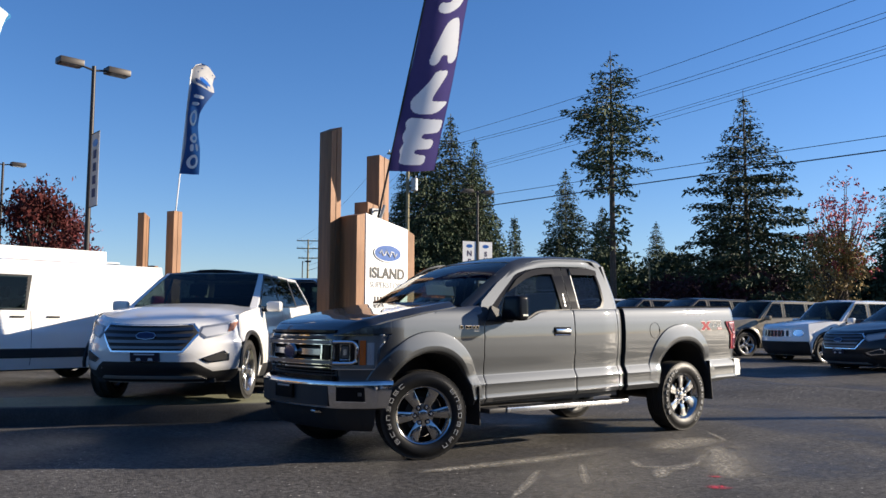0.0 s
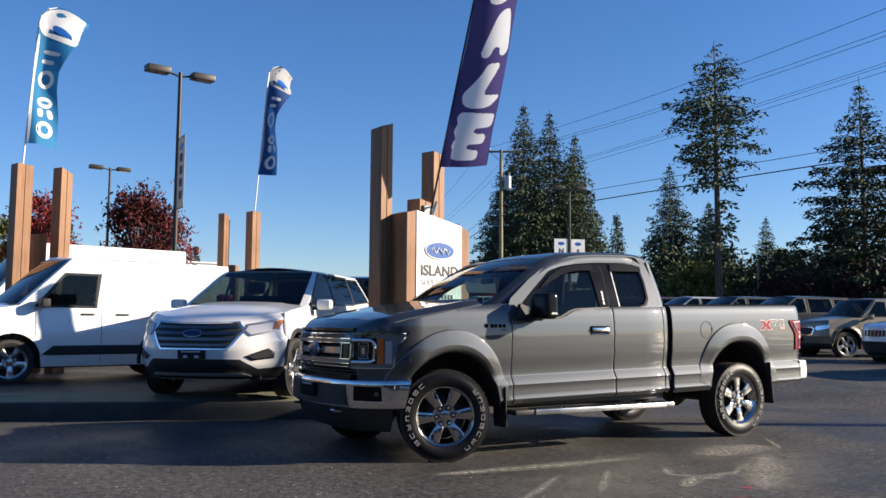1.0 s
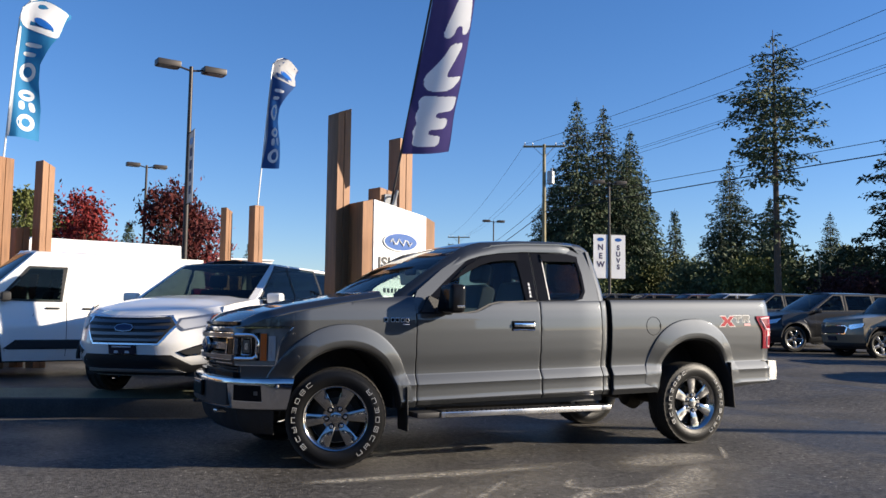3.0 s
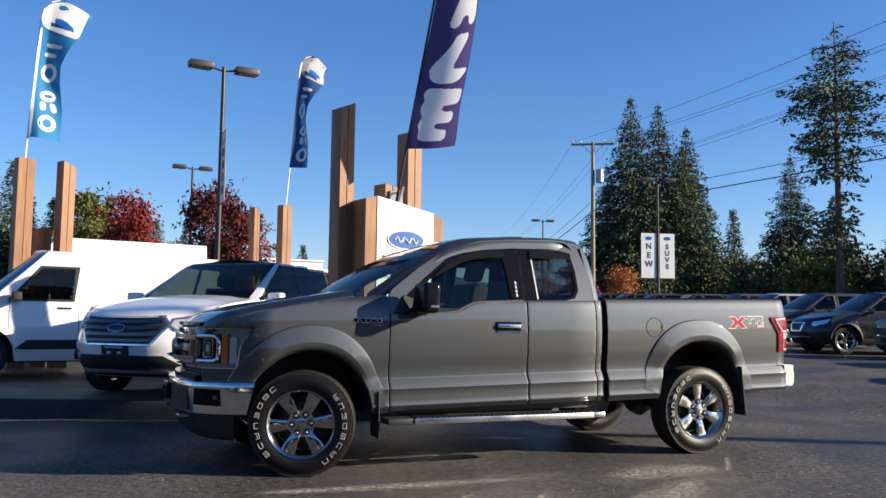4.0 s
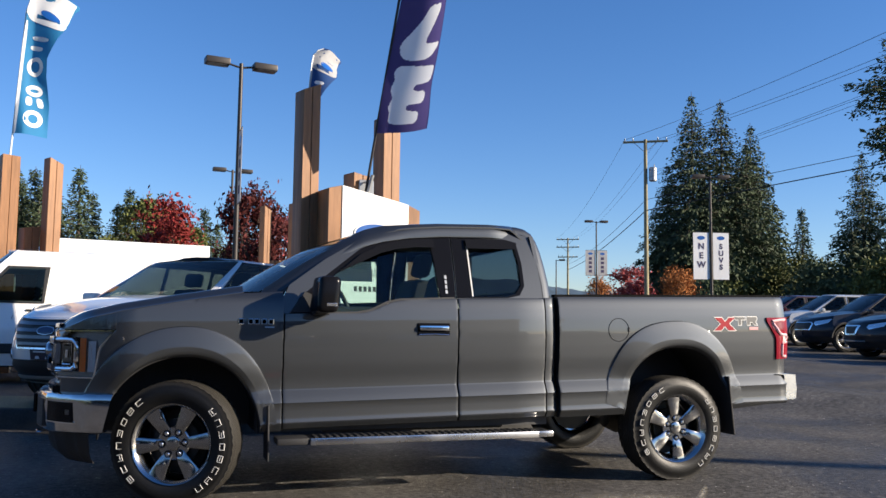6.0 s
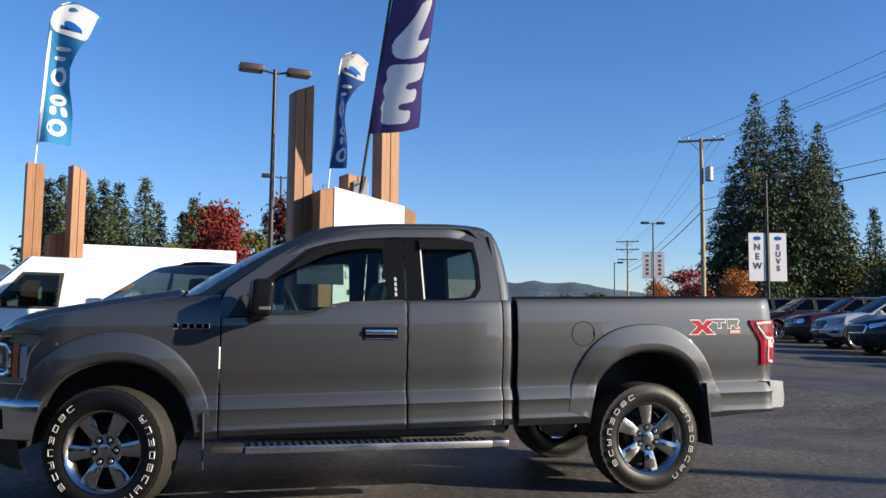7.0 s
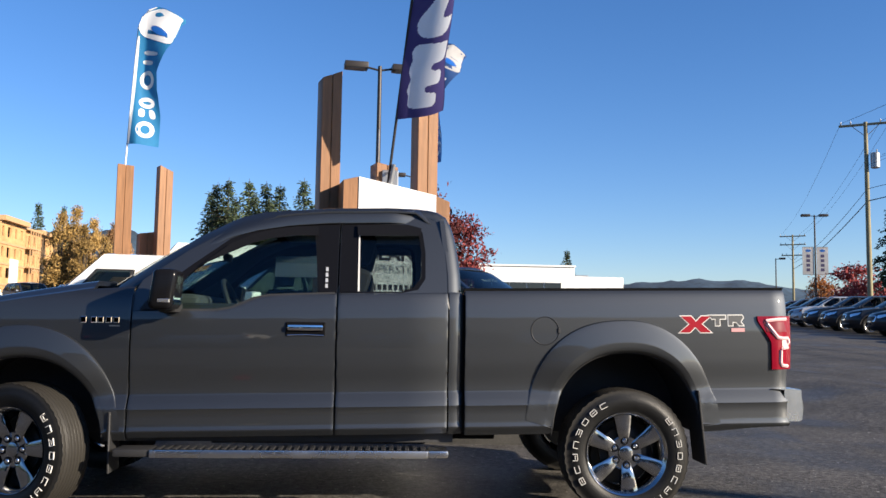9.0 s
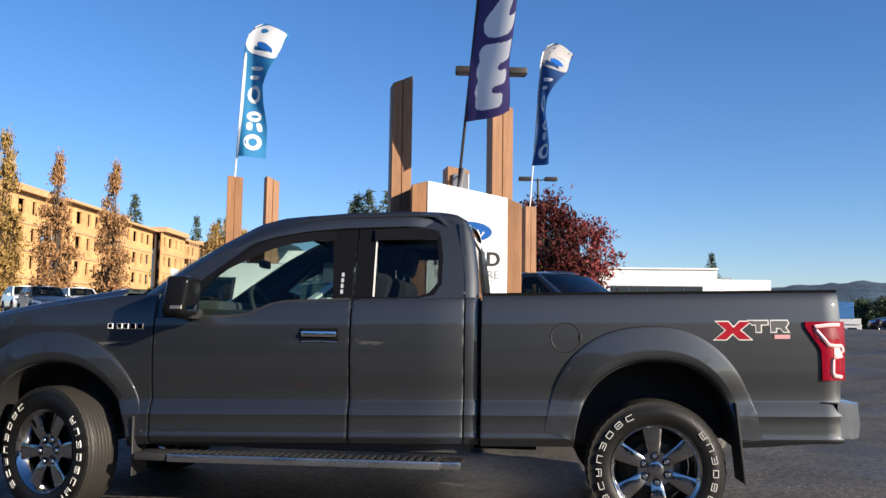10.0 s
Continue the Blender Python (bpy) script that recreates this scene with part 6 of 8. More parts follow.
def build_sign():
    S = thing("dealership_sign", pose(1.86, 2.98, 0.25, 0, 0, 12), "white dealership sign between cedar boards on the island", "sign")
    top = lambda u: 2.49 - 0.185 * u

    def slab(name, u0, u1, d0, d1, mt, lift=0.0, cut=0.0):
        bm = a_box((u0, d0, 0), (u1, d1, 1), 0.004)
        for v in bm.verts:
            if v.co.z > 0.5:
                v.co.z = top(v.co.x) + lift - (1 - v.co.z) - cut * abs(v.co.x - (0 if u0 < 0 else 0.87))
        return part(name, bm, mt, S)
    panel = slab("panel", 0.0, 0.87, -0.012, 0.33, PANEL_WHITE)
    slab("side_board", -0.165, -0.003, 0.0, 0.34, WOOD, 0.0, 0.45)
    slab("side_board", 0.873, 1.03, 0.0, 0.34, WOOD, 0.0, 0.2)
    # oval badge as plain shapes
    def oval(a, b, d, mt, par, name):
        bm = bmesh.new()
        bm.faces.new([bm.verts.new((0.435 + a * math.cos(2 * math.pi * k / 48), -0.012 - d, 1.95 + b * math.sin(2 * math.pi * k / 48))) for k in range(48)])
        r = bmesh.ops.extrude_face_region(bm, geom=bm.faces[:])
        for v in r["geom"]:
            if isinstance(v, bmesh.types.BMVert):
                v.co.y += d
        bmesh.ops.recalc_face_normals(bm, faces=bm.faces)
        return part(name, bm, mt, par, smooth=20)
    o = oval(0.285, 0.128, 0.012, SIGN_GREY, panel, "oval_badge")
    oval(0.280, 0.124, 0.014, PANEL_WHITE, o, "oval_ring")
    oval(0.266, 0.112, 0.016, OVAL_BLUE, o, "oval_field")
    part("badge_mark", tube([(0.26 + 0.035 * k, -0.030, 1.945 + 0.045 * math.sin(k * 1.9)) for k in range(11)], 0.012, 6), PANEL_WHITE, o)
    words("ISLAND", 0.205, SIGN_BLACK, panel, pose(0.435, -0.016, 1.655, 90, 0, 0), "lettering", 0.003, spread=1.05, bold=0.006)
    words("SUPERSTORE", 0.122, SIGN_GREY, panel, pose(0.435, -0.016, 1.49, 90, 0, 0), "lettering", 0.002, spread=1.0)
    bm = bmesh.new()
    for k in range(9):
        box(bm, (0.17 + 0.06 * k, -0.016, 1.27), (0.21 + 0.06 * k, -0.010, 1.33), 0.002)
    part("small_print", bm, SIGN_BLACK, panel)
    return S


build_sign()


def rounded(poly, times):
    """An outline with its corners cut, the given number of times."""
    for _ in range(times):
        poly = [q for (a, b), (c, d) in zip(poly, poly[1:] + poly[:1]) for q in ((a * 0.78 + c * 0.22, b * 0.78 + d * 0.22), (a * 0.22 + c * 0.78, b * 0.22 + d * 0.78))]
    return poly


def inside(x, y, poly):
    hit = False
    for (a, b), (c, d) in zip(poly, poly[1:] + poly[:1]):
        if (b > y) != (d > y) and x < a + (c - a) * (y - b) / (d - b):
            hit = not hit
    return hit


def cloth_flag(name, m, outline, waves, cloth, label, pole_pts, marks, pole_mat=POLE_WHITE, seed=0, woven=False):
    """A feather flag: u runs out from the pole, z up; outline(z) gives its width. marks: (outline in (u share, z), material, lift)."""
    F = thing(name, m, label, "flag", "feather flags")
    z0, z1 = waves["span"]
    amp, way = waves["amp"], waves["way"]

    def at(u, z, out=0.0):
        wd = outline(z)
        t = (z - z0) / (z1 - z0)
        x, y, _ = pole_at(z)
        bend = amp * math.sin(3.1 * u / max(0.2, wd) + 5.2 * t + seed) * min(1, u / 0.15) + 0.4 * amp * math.sin(9 * t + 2 * u + seed) - waves.get("belly", 0.0) * math.sin(math.pi * min(1, u / max(0.2, wd)))
        a = radians(way(t))
        return Vector((x + u * math.cos(a) - (bend + out) * -math.sin(a), y + u * math.sin(a) + (bend + out) * -math.cos(a), z + waves.get("lift", 0.0) * u * (1 - t) - waves.get("droop", 0.0) * u * step(0.55, 1.0, t) * (1 + 0.5 * u)))

    def pole_at(z):
        return [lerp_at(z, [(p[2], p[k]) for p in pole_pts]) for k in range(3)]
    pole = part("pole", tube(pole_pts, [0.016] * (len(pole_pts) - 1) + [0.008], 10), pole_mat, F)
    if woven:
        # the letters are dyed through: cloth and print are pieces of one layer
        zz, tt = span(z0, z1, 320), span(0, 1, 64)
        grid = [[at(t * outline(z) + 0.01, z) for t in tt] for z in zz]
        verts = [v for row in grid for v in row]
        letters = [rounded(p, 2) for p, mt, lift in marks]
        split = {True: [], False: []}
        for a in range(len(zz) - 1):
            z = (zz[a] + zz[a + 1]) / 2
            for b in range(len(tt) - 1):
                t = (tt[b] + tt[b + 1]) / 2
                k = a * len(tt) + b
                split[any(inside(t, z, p) for p in letters if p[0][1] - 0.8 < z < p[0][1] + 0.8)].append((k, k + 1, k + 1 + len(tt), k + len(tt)))
        for name_, mt, faces in (("cloth", cloth, split[False]), ("print", marks[0][1], split[True])):
            used = sorted({i for f in faces for i in f})
            index = {i: n for n, i in enumerate(used)}
            me = raw_mesh(name_, [verts[i] for i in used], [tuple(index[i] for i in f) for f in faces], mt)
            me.polygons.foreach_set("use_smooth", [True] * len(me.polygons))
            new(name_, me).parent = F
        return F
    bm = sheet(span(z0, z1, 60), span(0, 1, 22), lambda z, t: at(t * outline(z) + 0.01, z))
    part("cloth", bm, cloth, F, smooth=60)
    for k, (poly, mt, lift) in enumerate(marks):
        # both faces carry the print
        for side in (1, -1):
            if isinstance(poly[0][0], tuple):
                bm = bmesh.new()
                vs = [[bm.verts.new(at(q[0] * outline(q[1]), q[1], side * (0.004 + lift))) for q in pr] for pr in poly]
                for p, q in zip(vs, vs[1:] + vs[:1]):
                    bm.faces.new([p[0], q[0], q[1], p[1]])
                part("print", bm, mt, F, smooth=60)
                continue
            if side > 0:
                poly = rounded(poly, 2)
            pts = []
            for (a, b), (c, d) in zip(poly, poly[1:] + poly[:1]):
                pts += [(a + (c - a) * i / 2, b + (d - b) * i / 2) for i in range(2)]
            bm = bmesh.new()
            vs = [bm.verts.new(Vector((p[0], p[1], 0))) for p in pts]
            f = bm.faces.new(vs)
            bmesh.ops.triangulate(bm, faces=[f])
            bmesh.ops.subdivide_edges(bm, edges=[e for e in bm.edges if e.calc_length() > 0.12], cuts=2, use_grid_fill=False)
            bmesh.ops.triangulate(bm, faces=bm.faces[:])
            for v in bm.verts:
                v.co = at(v.co.x * outline(v.co.y), v.co.y, side * (0.004 + lift))
            part("print", bm, mt, F, smooth=60)
    return F


def glyph(pts, z0, z1):
    """A puffy slanted letter: outline in shares of the flag's width and of the letter's height."""
    return [(u, z0 + (z1 - z0) * v) for u, v in pts]


PUFFY_E = [(0.17, 0.04), (0.30, 0.0), (0.68, 0.0), (0.73, 0.10), (0.70, 0.21), (0.46, 0.22), (0.44, 0.33), (0.78, 0.32), (0.84, 0.42), (0.80, 0.53), (0.53, 0.54), (0.54, 0.66), (0.92, 0.63), (0.96, 0.80), (0.94, 0.92), (0.55, 0.97), (0.22, 1.0), (0.13, 0.90), (0.18, 0.74), (0.12, 0.60), (0.20, 0.45), (0.13, 0.30), (0.18, 0.18)]
PUFFY_L = [(0.28, 0.0), (0.72, 0.0), (0.92, 0.14), (0.96, 0.24), (0.76, 0.27), (0.53, 0.30), (0.62, 0.55), (0.80, 0.86), (0.80, 0.97), (0.50, 1.0), (0.44, 0.82), (0.27, 0.52), (0.13, 0.30), (0.17, 0.10)]
PUFFY_A = [(0.28, 0.10), (0.40, 0.0), (0.52, 0.10), (0.55, 0.24), (0.70, 0.22), (0.73, 0.06), (0.84, 0.0), (0.98, 0.06), (0.94, 0.50), (0.86, 0.94), (0.70, 1.0), (0.52, 0.92), (0.38, 0.50)]
PUFFY_S = [(0.26, 0.06), (0.50, 0.0), (0.84, 0.10), (0.90, 0.34), (0.80, 0.52), (0.56, 0.64), (0.60, 0.76), (0.86, 0.72), (0.88, 0.92), (0.60, 1.0), (0.36, 0.92), (0.26, 0.70), (0.34, 0.50), (0.58, 0.36), (0.52, 0.24), (0.28, 0.28)]


# sale flag, leaning out of the bracket on the short post
sale_pole = [(2.255 + 0.1113 * (z - 3.39), 3.01 - 0.2021 * (z - 3.39), z) for z in (2.62, 3.39, 4.6, 5.8, 7.0)]
cloth_flag("sale_flag", pose(0, 0, 0), lambda z: 0.66 if z < 6.4 else 0.66 * math.sqrt(max(0.02, 1 - ((z - 6.4) / 0.75) ** 2)),
           dict(span=(3.385, 7.1), amp=0.045, way=lambda t: -45 - 9 * step(0.0, 0.15, t), lift=0.0, belly=0.13), FLAG_PURPLE, "purple sale flag with stacked white letters on a leaning pole",
           sale_pole, [(glyph(PUFFY_E, 3.475, 4.16), FLAG_WHITE, 0), (glyph(PUFFY_L, 4.21, 4.85), FLAG_WHITE, 0), (glyph(PUFFY_A, 4.91, 5.58), FLAG_WHITE, 0), (glyph(PUFFY_S, 5.66, 6.30), FLAG_WHITE, 0)],
           POLE_DARK, seed=0.6, woven=True)
B = thing("flag_bracket", pose(2.19, 3.10, 2.62), "small white steel bracket holding the leaning flag pole", "bracket")
part("socket", tube([(-0.01, 0.06, -0.05), (0.05, -0.03, 0.28)], 0.022, 10), GALV, B)
part("plate", a_box((-0.08, 0.10, -0.02), (0.10, 0.14, 0.24), 0.008), GALV, B)
part("arm", tube([(-0.05, 0.12, 0.2), (0.03, 0.0, 0.2)], 0.014, 8), GALV, B)
part("arm", tube([(-0.05, 0.12, 0.0), (0.0, 0.04, 0.02)], 0.014, 8), GALV, B)


def ring(c, z, a, b, thick, n=20):
    """A plain ring band: pairs of outer and inner points (u share, z)."""
    return [((c + a * math.cos(w), z + b * math.sin(w)), (c + (a - thick) * math.cos(w), z + (b - thick * 0.5) * math.sin(w))) for w in [2 * math.pi * k / n for k in range(n)]]


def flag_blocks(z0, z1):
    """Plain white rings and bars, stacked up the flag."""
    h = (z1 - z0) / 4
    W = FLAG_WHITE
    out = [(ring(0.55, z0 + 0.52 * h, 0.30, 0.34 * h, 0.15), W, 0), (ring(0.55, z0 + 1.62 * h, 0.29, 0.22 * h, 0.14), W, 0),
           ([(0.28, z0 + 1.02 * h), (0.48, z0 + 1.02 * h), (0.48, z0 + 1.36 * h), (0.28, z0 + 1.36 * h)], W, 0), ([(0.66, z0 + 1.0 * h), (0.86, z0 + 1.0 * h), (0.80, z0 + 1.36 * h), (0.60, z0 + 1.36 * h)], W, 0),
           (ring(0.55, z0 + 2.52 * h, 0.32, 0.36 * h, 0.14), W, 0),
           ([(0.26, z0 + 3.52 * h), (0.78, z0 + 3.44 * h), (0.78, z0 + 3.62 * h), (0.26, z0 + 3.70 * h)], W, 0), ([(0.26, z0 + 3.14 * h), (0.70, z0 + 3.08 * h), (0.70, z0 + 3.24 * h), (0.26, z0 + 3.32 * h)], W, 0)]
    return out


def blue_flag(x, y, zb, z0, z1, wide, way, seed, label, lean, cloth, head_cloth, amp):
    pole = [(x + lean * (z - zb), y - 0.02 * (z - zb), z) for z in (zb - 0.05, z0, (z0 + z1) / 2, z1 - 0.45)]
    px = pole[-1][0]
    pole += [(px + 0.05, y, z1 - 0.22), (px + 0.16, y, z1 - 0.09), (px + 0.30, y, z1 - 0.03)]
    head = z1 - 0.60

    def width(z):
        t = (z - z0) / (z1 - z0)
        return wide * lerp_at(t, [(0, 0.80), (0.22, 0.76), (0.40, 0.62), (0.52, 0.60), (0.66, 0.80), (0.80, 1.0), (0.90, 1.0), (0.96, 0.92), (1.0, 0.80)])
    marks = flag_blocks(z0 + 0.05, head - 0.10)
    marks.append(([(0.0, head + 0.04), (0.5, head - 0.02), (1.0, head - 0.06), (1.0, head + 0.14), (1.0, z1 - 0.02), (0.6, z1 - 0.015), (0.0, z1 - 0.015)], head_cloth, 0.0015))
    marks.append(([(0.0, z0 + 0.01), (0.09, z0 + 0.01), (0.09, head), (0.0, head)], head_cloth, 0.0))
    marks.append(([(0.32 + 0.26 * (1 + math.cos(a)), head + 0.21 + 0.085 * math.sin(a) - 0.03 * math.cos(a)) for a in [2 * math.pi * k / 14 for k in range(14)]], OVAL_BLUE, 0.003))
    return cloth_flag("feather_flag", pose(0, 0, 0), width, dict(span=(z0, z1), amp=amp, way=way, lift=-0.04, droop=0.38), cloth, label, pole, marks, seed=seed)


FLAG_NAVY = cloth("navy_cloth", (0.014, 0.060, 0.20), 0.35, stain=0.15, stain_scale=2, bump=0.15, bump_scale=300)
FLAG_PALE = cloth("pale_cloth", (0.42, 0.42, 0.43), 0.3, stain=0.15, stain_scale=3, bump=0.2, bump_scale=60)
blue_flag(-2.56, 9.40, 3.93, 4.32, 6.92, 0.66, lambda t: 8 - 14 * t, 1.0, "blue feather flag with white head and blocks", 0.055, FLAG_BLUE, FLAG_WHITE, 0.085)
blue_flag(2.98, 13.28, 3.92, 4.85, 7.75, 0.60, lambda t: -56 + 66 * t ** 2, 2.2, "dark blue feather flag with a crumpled pale head", 0.07, FLAG_NAVY, FLAG_PALE, 0.10)


def lot_lamp(x, y, z, base, turn, label, banners=(), heads=2):
    """A lot lamp: slim pole, concrete foot and flat heads on short arms."""
    P = thing("lot_lamp", pose(x, y, base, 0, 0, turn), label, "street lamp", "lot lamps")
    h = z - base
    part("pole", tube([(0, 0, 0), (0, 0, h * 0.5), (0, 0, h)], [0.085, 0.07, 0.055], 12), POLE_DARK, P)
    part("foot", lathe([(0.0, 0.5), (0.22, 0.5), (0.24, 0.46), (0.24, 0.0)], 20, "z"), KERB, P)
    for s in ((-1, 1) if heads == 2 else (1,)):
        a = part("arm", tube([(0, 0, h - 0.12), (s * 0.36, 0, h - 0.05)], 0.03, 8), POLE_DARK, P)
        hd = part("head", a_box((min(s * 0.33, s * 0.98), -0.19, h - 0.12), (max(s * 0.33, s * 0.98), 0.19, h + 0.06), 0.035, None, 2), POLE_DARK, P)
        part("lens", a_box((min(s * 0.42, s * 0.93), -0.15, h - 0.13), (max(s * 0.42, s * 0.93), 0.15, h - 0.115), 0.004), LAMP_GLASS, hd)
    for (u0, u1, z0, z1, text, turned) in banners:
        b = part("banner", a_box((u0, -0.006, z0 - base), (u1, 0.006, z1 - base), 0.0), FLAG_WHITE if text else FLAG_PALE, P, "white vinyl banner")
        b.matrix_basis = pose(0, 0, 0, 0, 0, turned)
        for zz in (z0, z1):
            part("banner_rod", tube([(0, 0, zz - base), (u1 if u1 > 0.2 else u0, 0, zz - base)], 0.014, 6), POLE_DARK, b)
        hh = (z1 - z0)
        um = (u0 + u1) / 2
        bm = lathe([(0.0, -0.004), (0.2, -0.004), (0.2, 0.004), (0.0, 0.004)], 24, "y")
        for v in bm.verts:
            v.co.z *= 0.5
            v.co += Vector((um, -0.008, z1 - base - 0.28))
        part("banner_oval", bm, OVAL_BLUE, b)
        if text:
            n = len(text)
            for k, ch in enumerate(text):
                words(ch, 0.42 if n == 3 else 0.36, SIGN_INK, b, pose(um, -0.012, z1 - base - 0.72 - k * (1.4 / n), 90, 0, 0), "lettering", 0.002, bold=0.015)
        else:
            bm = bmesh.new()
            for k in range(4):
                box(bm, (um - 0.13, -0.014, z0 - base + 0.25 + 0.35 * k), (um + 0.13, -0.008, z0 - base + 0.48 + 0.35 * k), 0)
            part("banner_print", bm, SIGN_INK, b)
    return P


SIGN_INK = mat("dark_print", (0.035, 0.03, 0.08), 0.6)
lot_lamp(1.91, 16.9, 8.22, 0.28, 8, "double-headed lot lamp on a dark pole with a banner", ((0.10, 0.72, 4.3, 6.3, "", 264),))
lot_lamp(3.44, 37.0, 8.75, 0.3, 5, "double-headed lot lamp on a dark pole far back")
lot_lamp(26.6, 29.8, 8.85, 0, -14, "double-headed lot lamp carrying two white banners", ((-0.93, -0.10, 3.55, 5.95, "NEW", 0), (0.10, 0.93, 3.55, 5.95, "SUVS", 0)))
lot_lamp(34.7, 56.2, 9.85, 0, -12, "lot lamp carrying two white banners far off", ((-0.93, -0.10, 5.3, 7.4, "", 0), (0.10, 0.93, 5.3, 7.4, "", 0)))
lot_lamp(43.4, 81.2, 8.6, 0, -30, "distant lot lamp by the road edge", heads=1)

# ---- trees ----
def leaf_mat(name, color, spread):
    m = mat(name, color, 0.7, spread=spread, spec=0.2)
    return m


BARK = mat("bark", (0.07, 0.055, 0.042), 0.9, grain=0.3, grain_scale=6, bump=0.5, bump_scale=12, stretch=(2, 2, 0.4))
FIR = leaf_mat("fir_needles", (0.052, 0.072, 0.038), 0.55)
MAPLE_DARK = leaf_mat("maroon_leaves", (0.105, 0.022, 0.020), 0.75)
MAPLE_RED = leaf_mat("red_leaves", (0.22, 0.028, 0.026), 0.6)
MAPLE_ORANGE = leaf_mat("orange_leaves", (0.26, 0.10, 0.03), 0.7)
POPLAR_LEAF = leaf_mat("poplar_leaves", (0.26, 0.165, 0.055), 0.6)
GREEN_LEAF = leaf_mat("green_leaves", (0.09, 0.10, 0.03), 0.6)


def blades(centres, dirs, size, rng, per=3, flat=0.5, thin=0.26):
    """Small pointed sprays round centres, each two triangles, pointing roughly along dirs."""
    n = len(centres) * per
    c = np.repeat(centres, per, axis=0) + rng.normal(0, 1, (n, 3)) * np.repeat(size, per)[:, None] * 0.42
    d = np.repeat(dirs, per, axis=0) + rng.normal(0, 0.55, (n, 3))
    d /= np.linalg.norm(d, axis=1)[:, None]
    up = rng.normal(0, 1, (n, 3))
    up[:, 2] *= flat
    side = np.cross(d, up)
    side /= np.linalg.norm(side, axis=1)[:, None] + 1e-9
    s = np.repeat(size, per) * rng.uniform(0.6, 1.3, n)
    a = c - d * s[:, None] * 0.5
    b = c + side * s[:, None] * thin
    e = c + d * s[:, None] * 0.6
    f = c - side * s[:, None] * thin
    v = np.stack([a, b, e, f], axis=1).reshape(-1, 3)
    return v, [(4 * i, 4 * i + 1, 4 * i + 2, 4 * i + 3) for i in range(n)]


def conifer_meshes(h, r, seed, levels, bare=0.08, gap=0.0, power=0.9, droop=0.25, leaf=FIR, sag=0.0, ragged=0.45, per=3, size=0.055):
    """Trunk with limbs, and a crown of drooping sprays, for a fir or pine of height h and crown radius r."""
    rng = np.random.default_rng(seed)
    limbs = bmesh.new()
    tube([(0, 0, 0), (0.02 * h * rng.normal() * 0.2, 0, h * 0.5), (0, 0, h)], [h * 0.013, h * 0.009, h * 0.001], 8, limbs)
    cs, ds, ss = [], [], []
    for i in range(levels):
        t = bare + (1 - bare) * (i + rng.uniform(0, 0.8)) / levels
        if rng.uniform() < gap * (1 - t):
            continue
        env = r * (1 - t) ** power + 0.012 * h * (1 - t)
        k = int(rng.integers(5, 9))
        a0 = rng.uniform(0, 6.28)
        for j in range(k):
            a = a0 + 6.283 * j / k + rng.normal(0, 0.25)
            ln = env * (1 - ragged * rng.uniform() ** 1.5) * (1.0 if rng.uniform() > 0.12 else 1.15)
            z = t * h
            tip = np.array([math.cos(a) * ln, math.sin(a) * ln, z - droop * ln + sag * ln])
            root = np.array([0, 0, z])
            mid = (root + tip) / 2 + np.array([0, 0, 0.08 * ln])
            if ln > 0.08 * h * 0.6:
                tube([root, mid, tip], [0.0028 * h, 0.002 * h, 0.0006 * h], 3, limbs, False)
            m = max(3, int(ln / (h * 0.016)))
            for q in range(m):
                f = 0.18 + 0.82 * (q + rng.uniform()) / m
                p = (1 - f) ** 2 * root + 2 * f * (1 - f) * mid + f * f * tip
                wid = 0.22 * ln * (1 - abs(f - 0.45))
                sd = np.array([-math.sin(a), math.cos(a), 0])
                cs.append(p + sd * rng.uniform(-wid, wid) + np.array([0, 0, -0.02 * h * rng.uniform() * (1 - t)]))
                ds.append(np.array([math.cos(a), math.sin(a), -0.35]) + sd * rng.uniform(-0.7, 0.7))
                ss.append(size * h * (0.45 + 0.75 * (1 - t)) * rng.uniform(0.7, 1.2))
    v, f = blades(np.array(cs), np.array(ds), np.array(ss) * 0.72, rng, per + 1, 0.5, 0.15)
    return mesh("trunk", limbs, BARK), raw_mesh("crown", v, f, leaf)


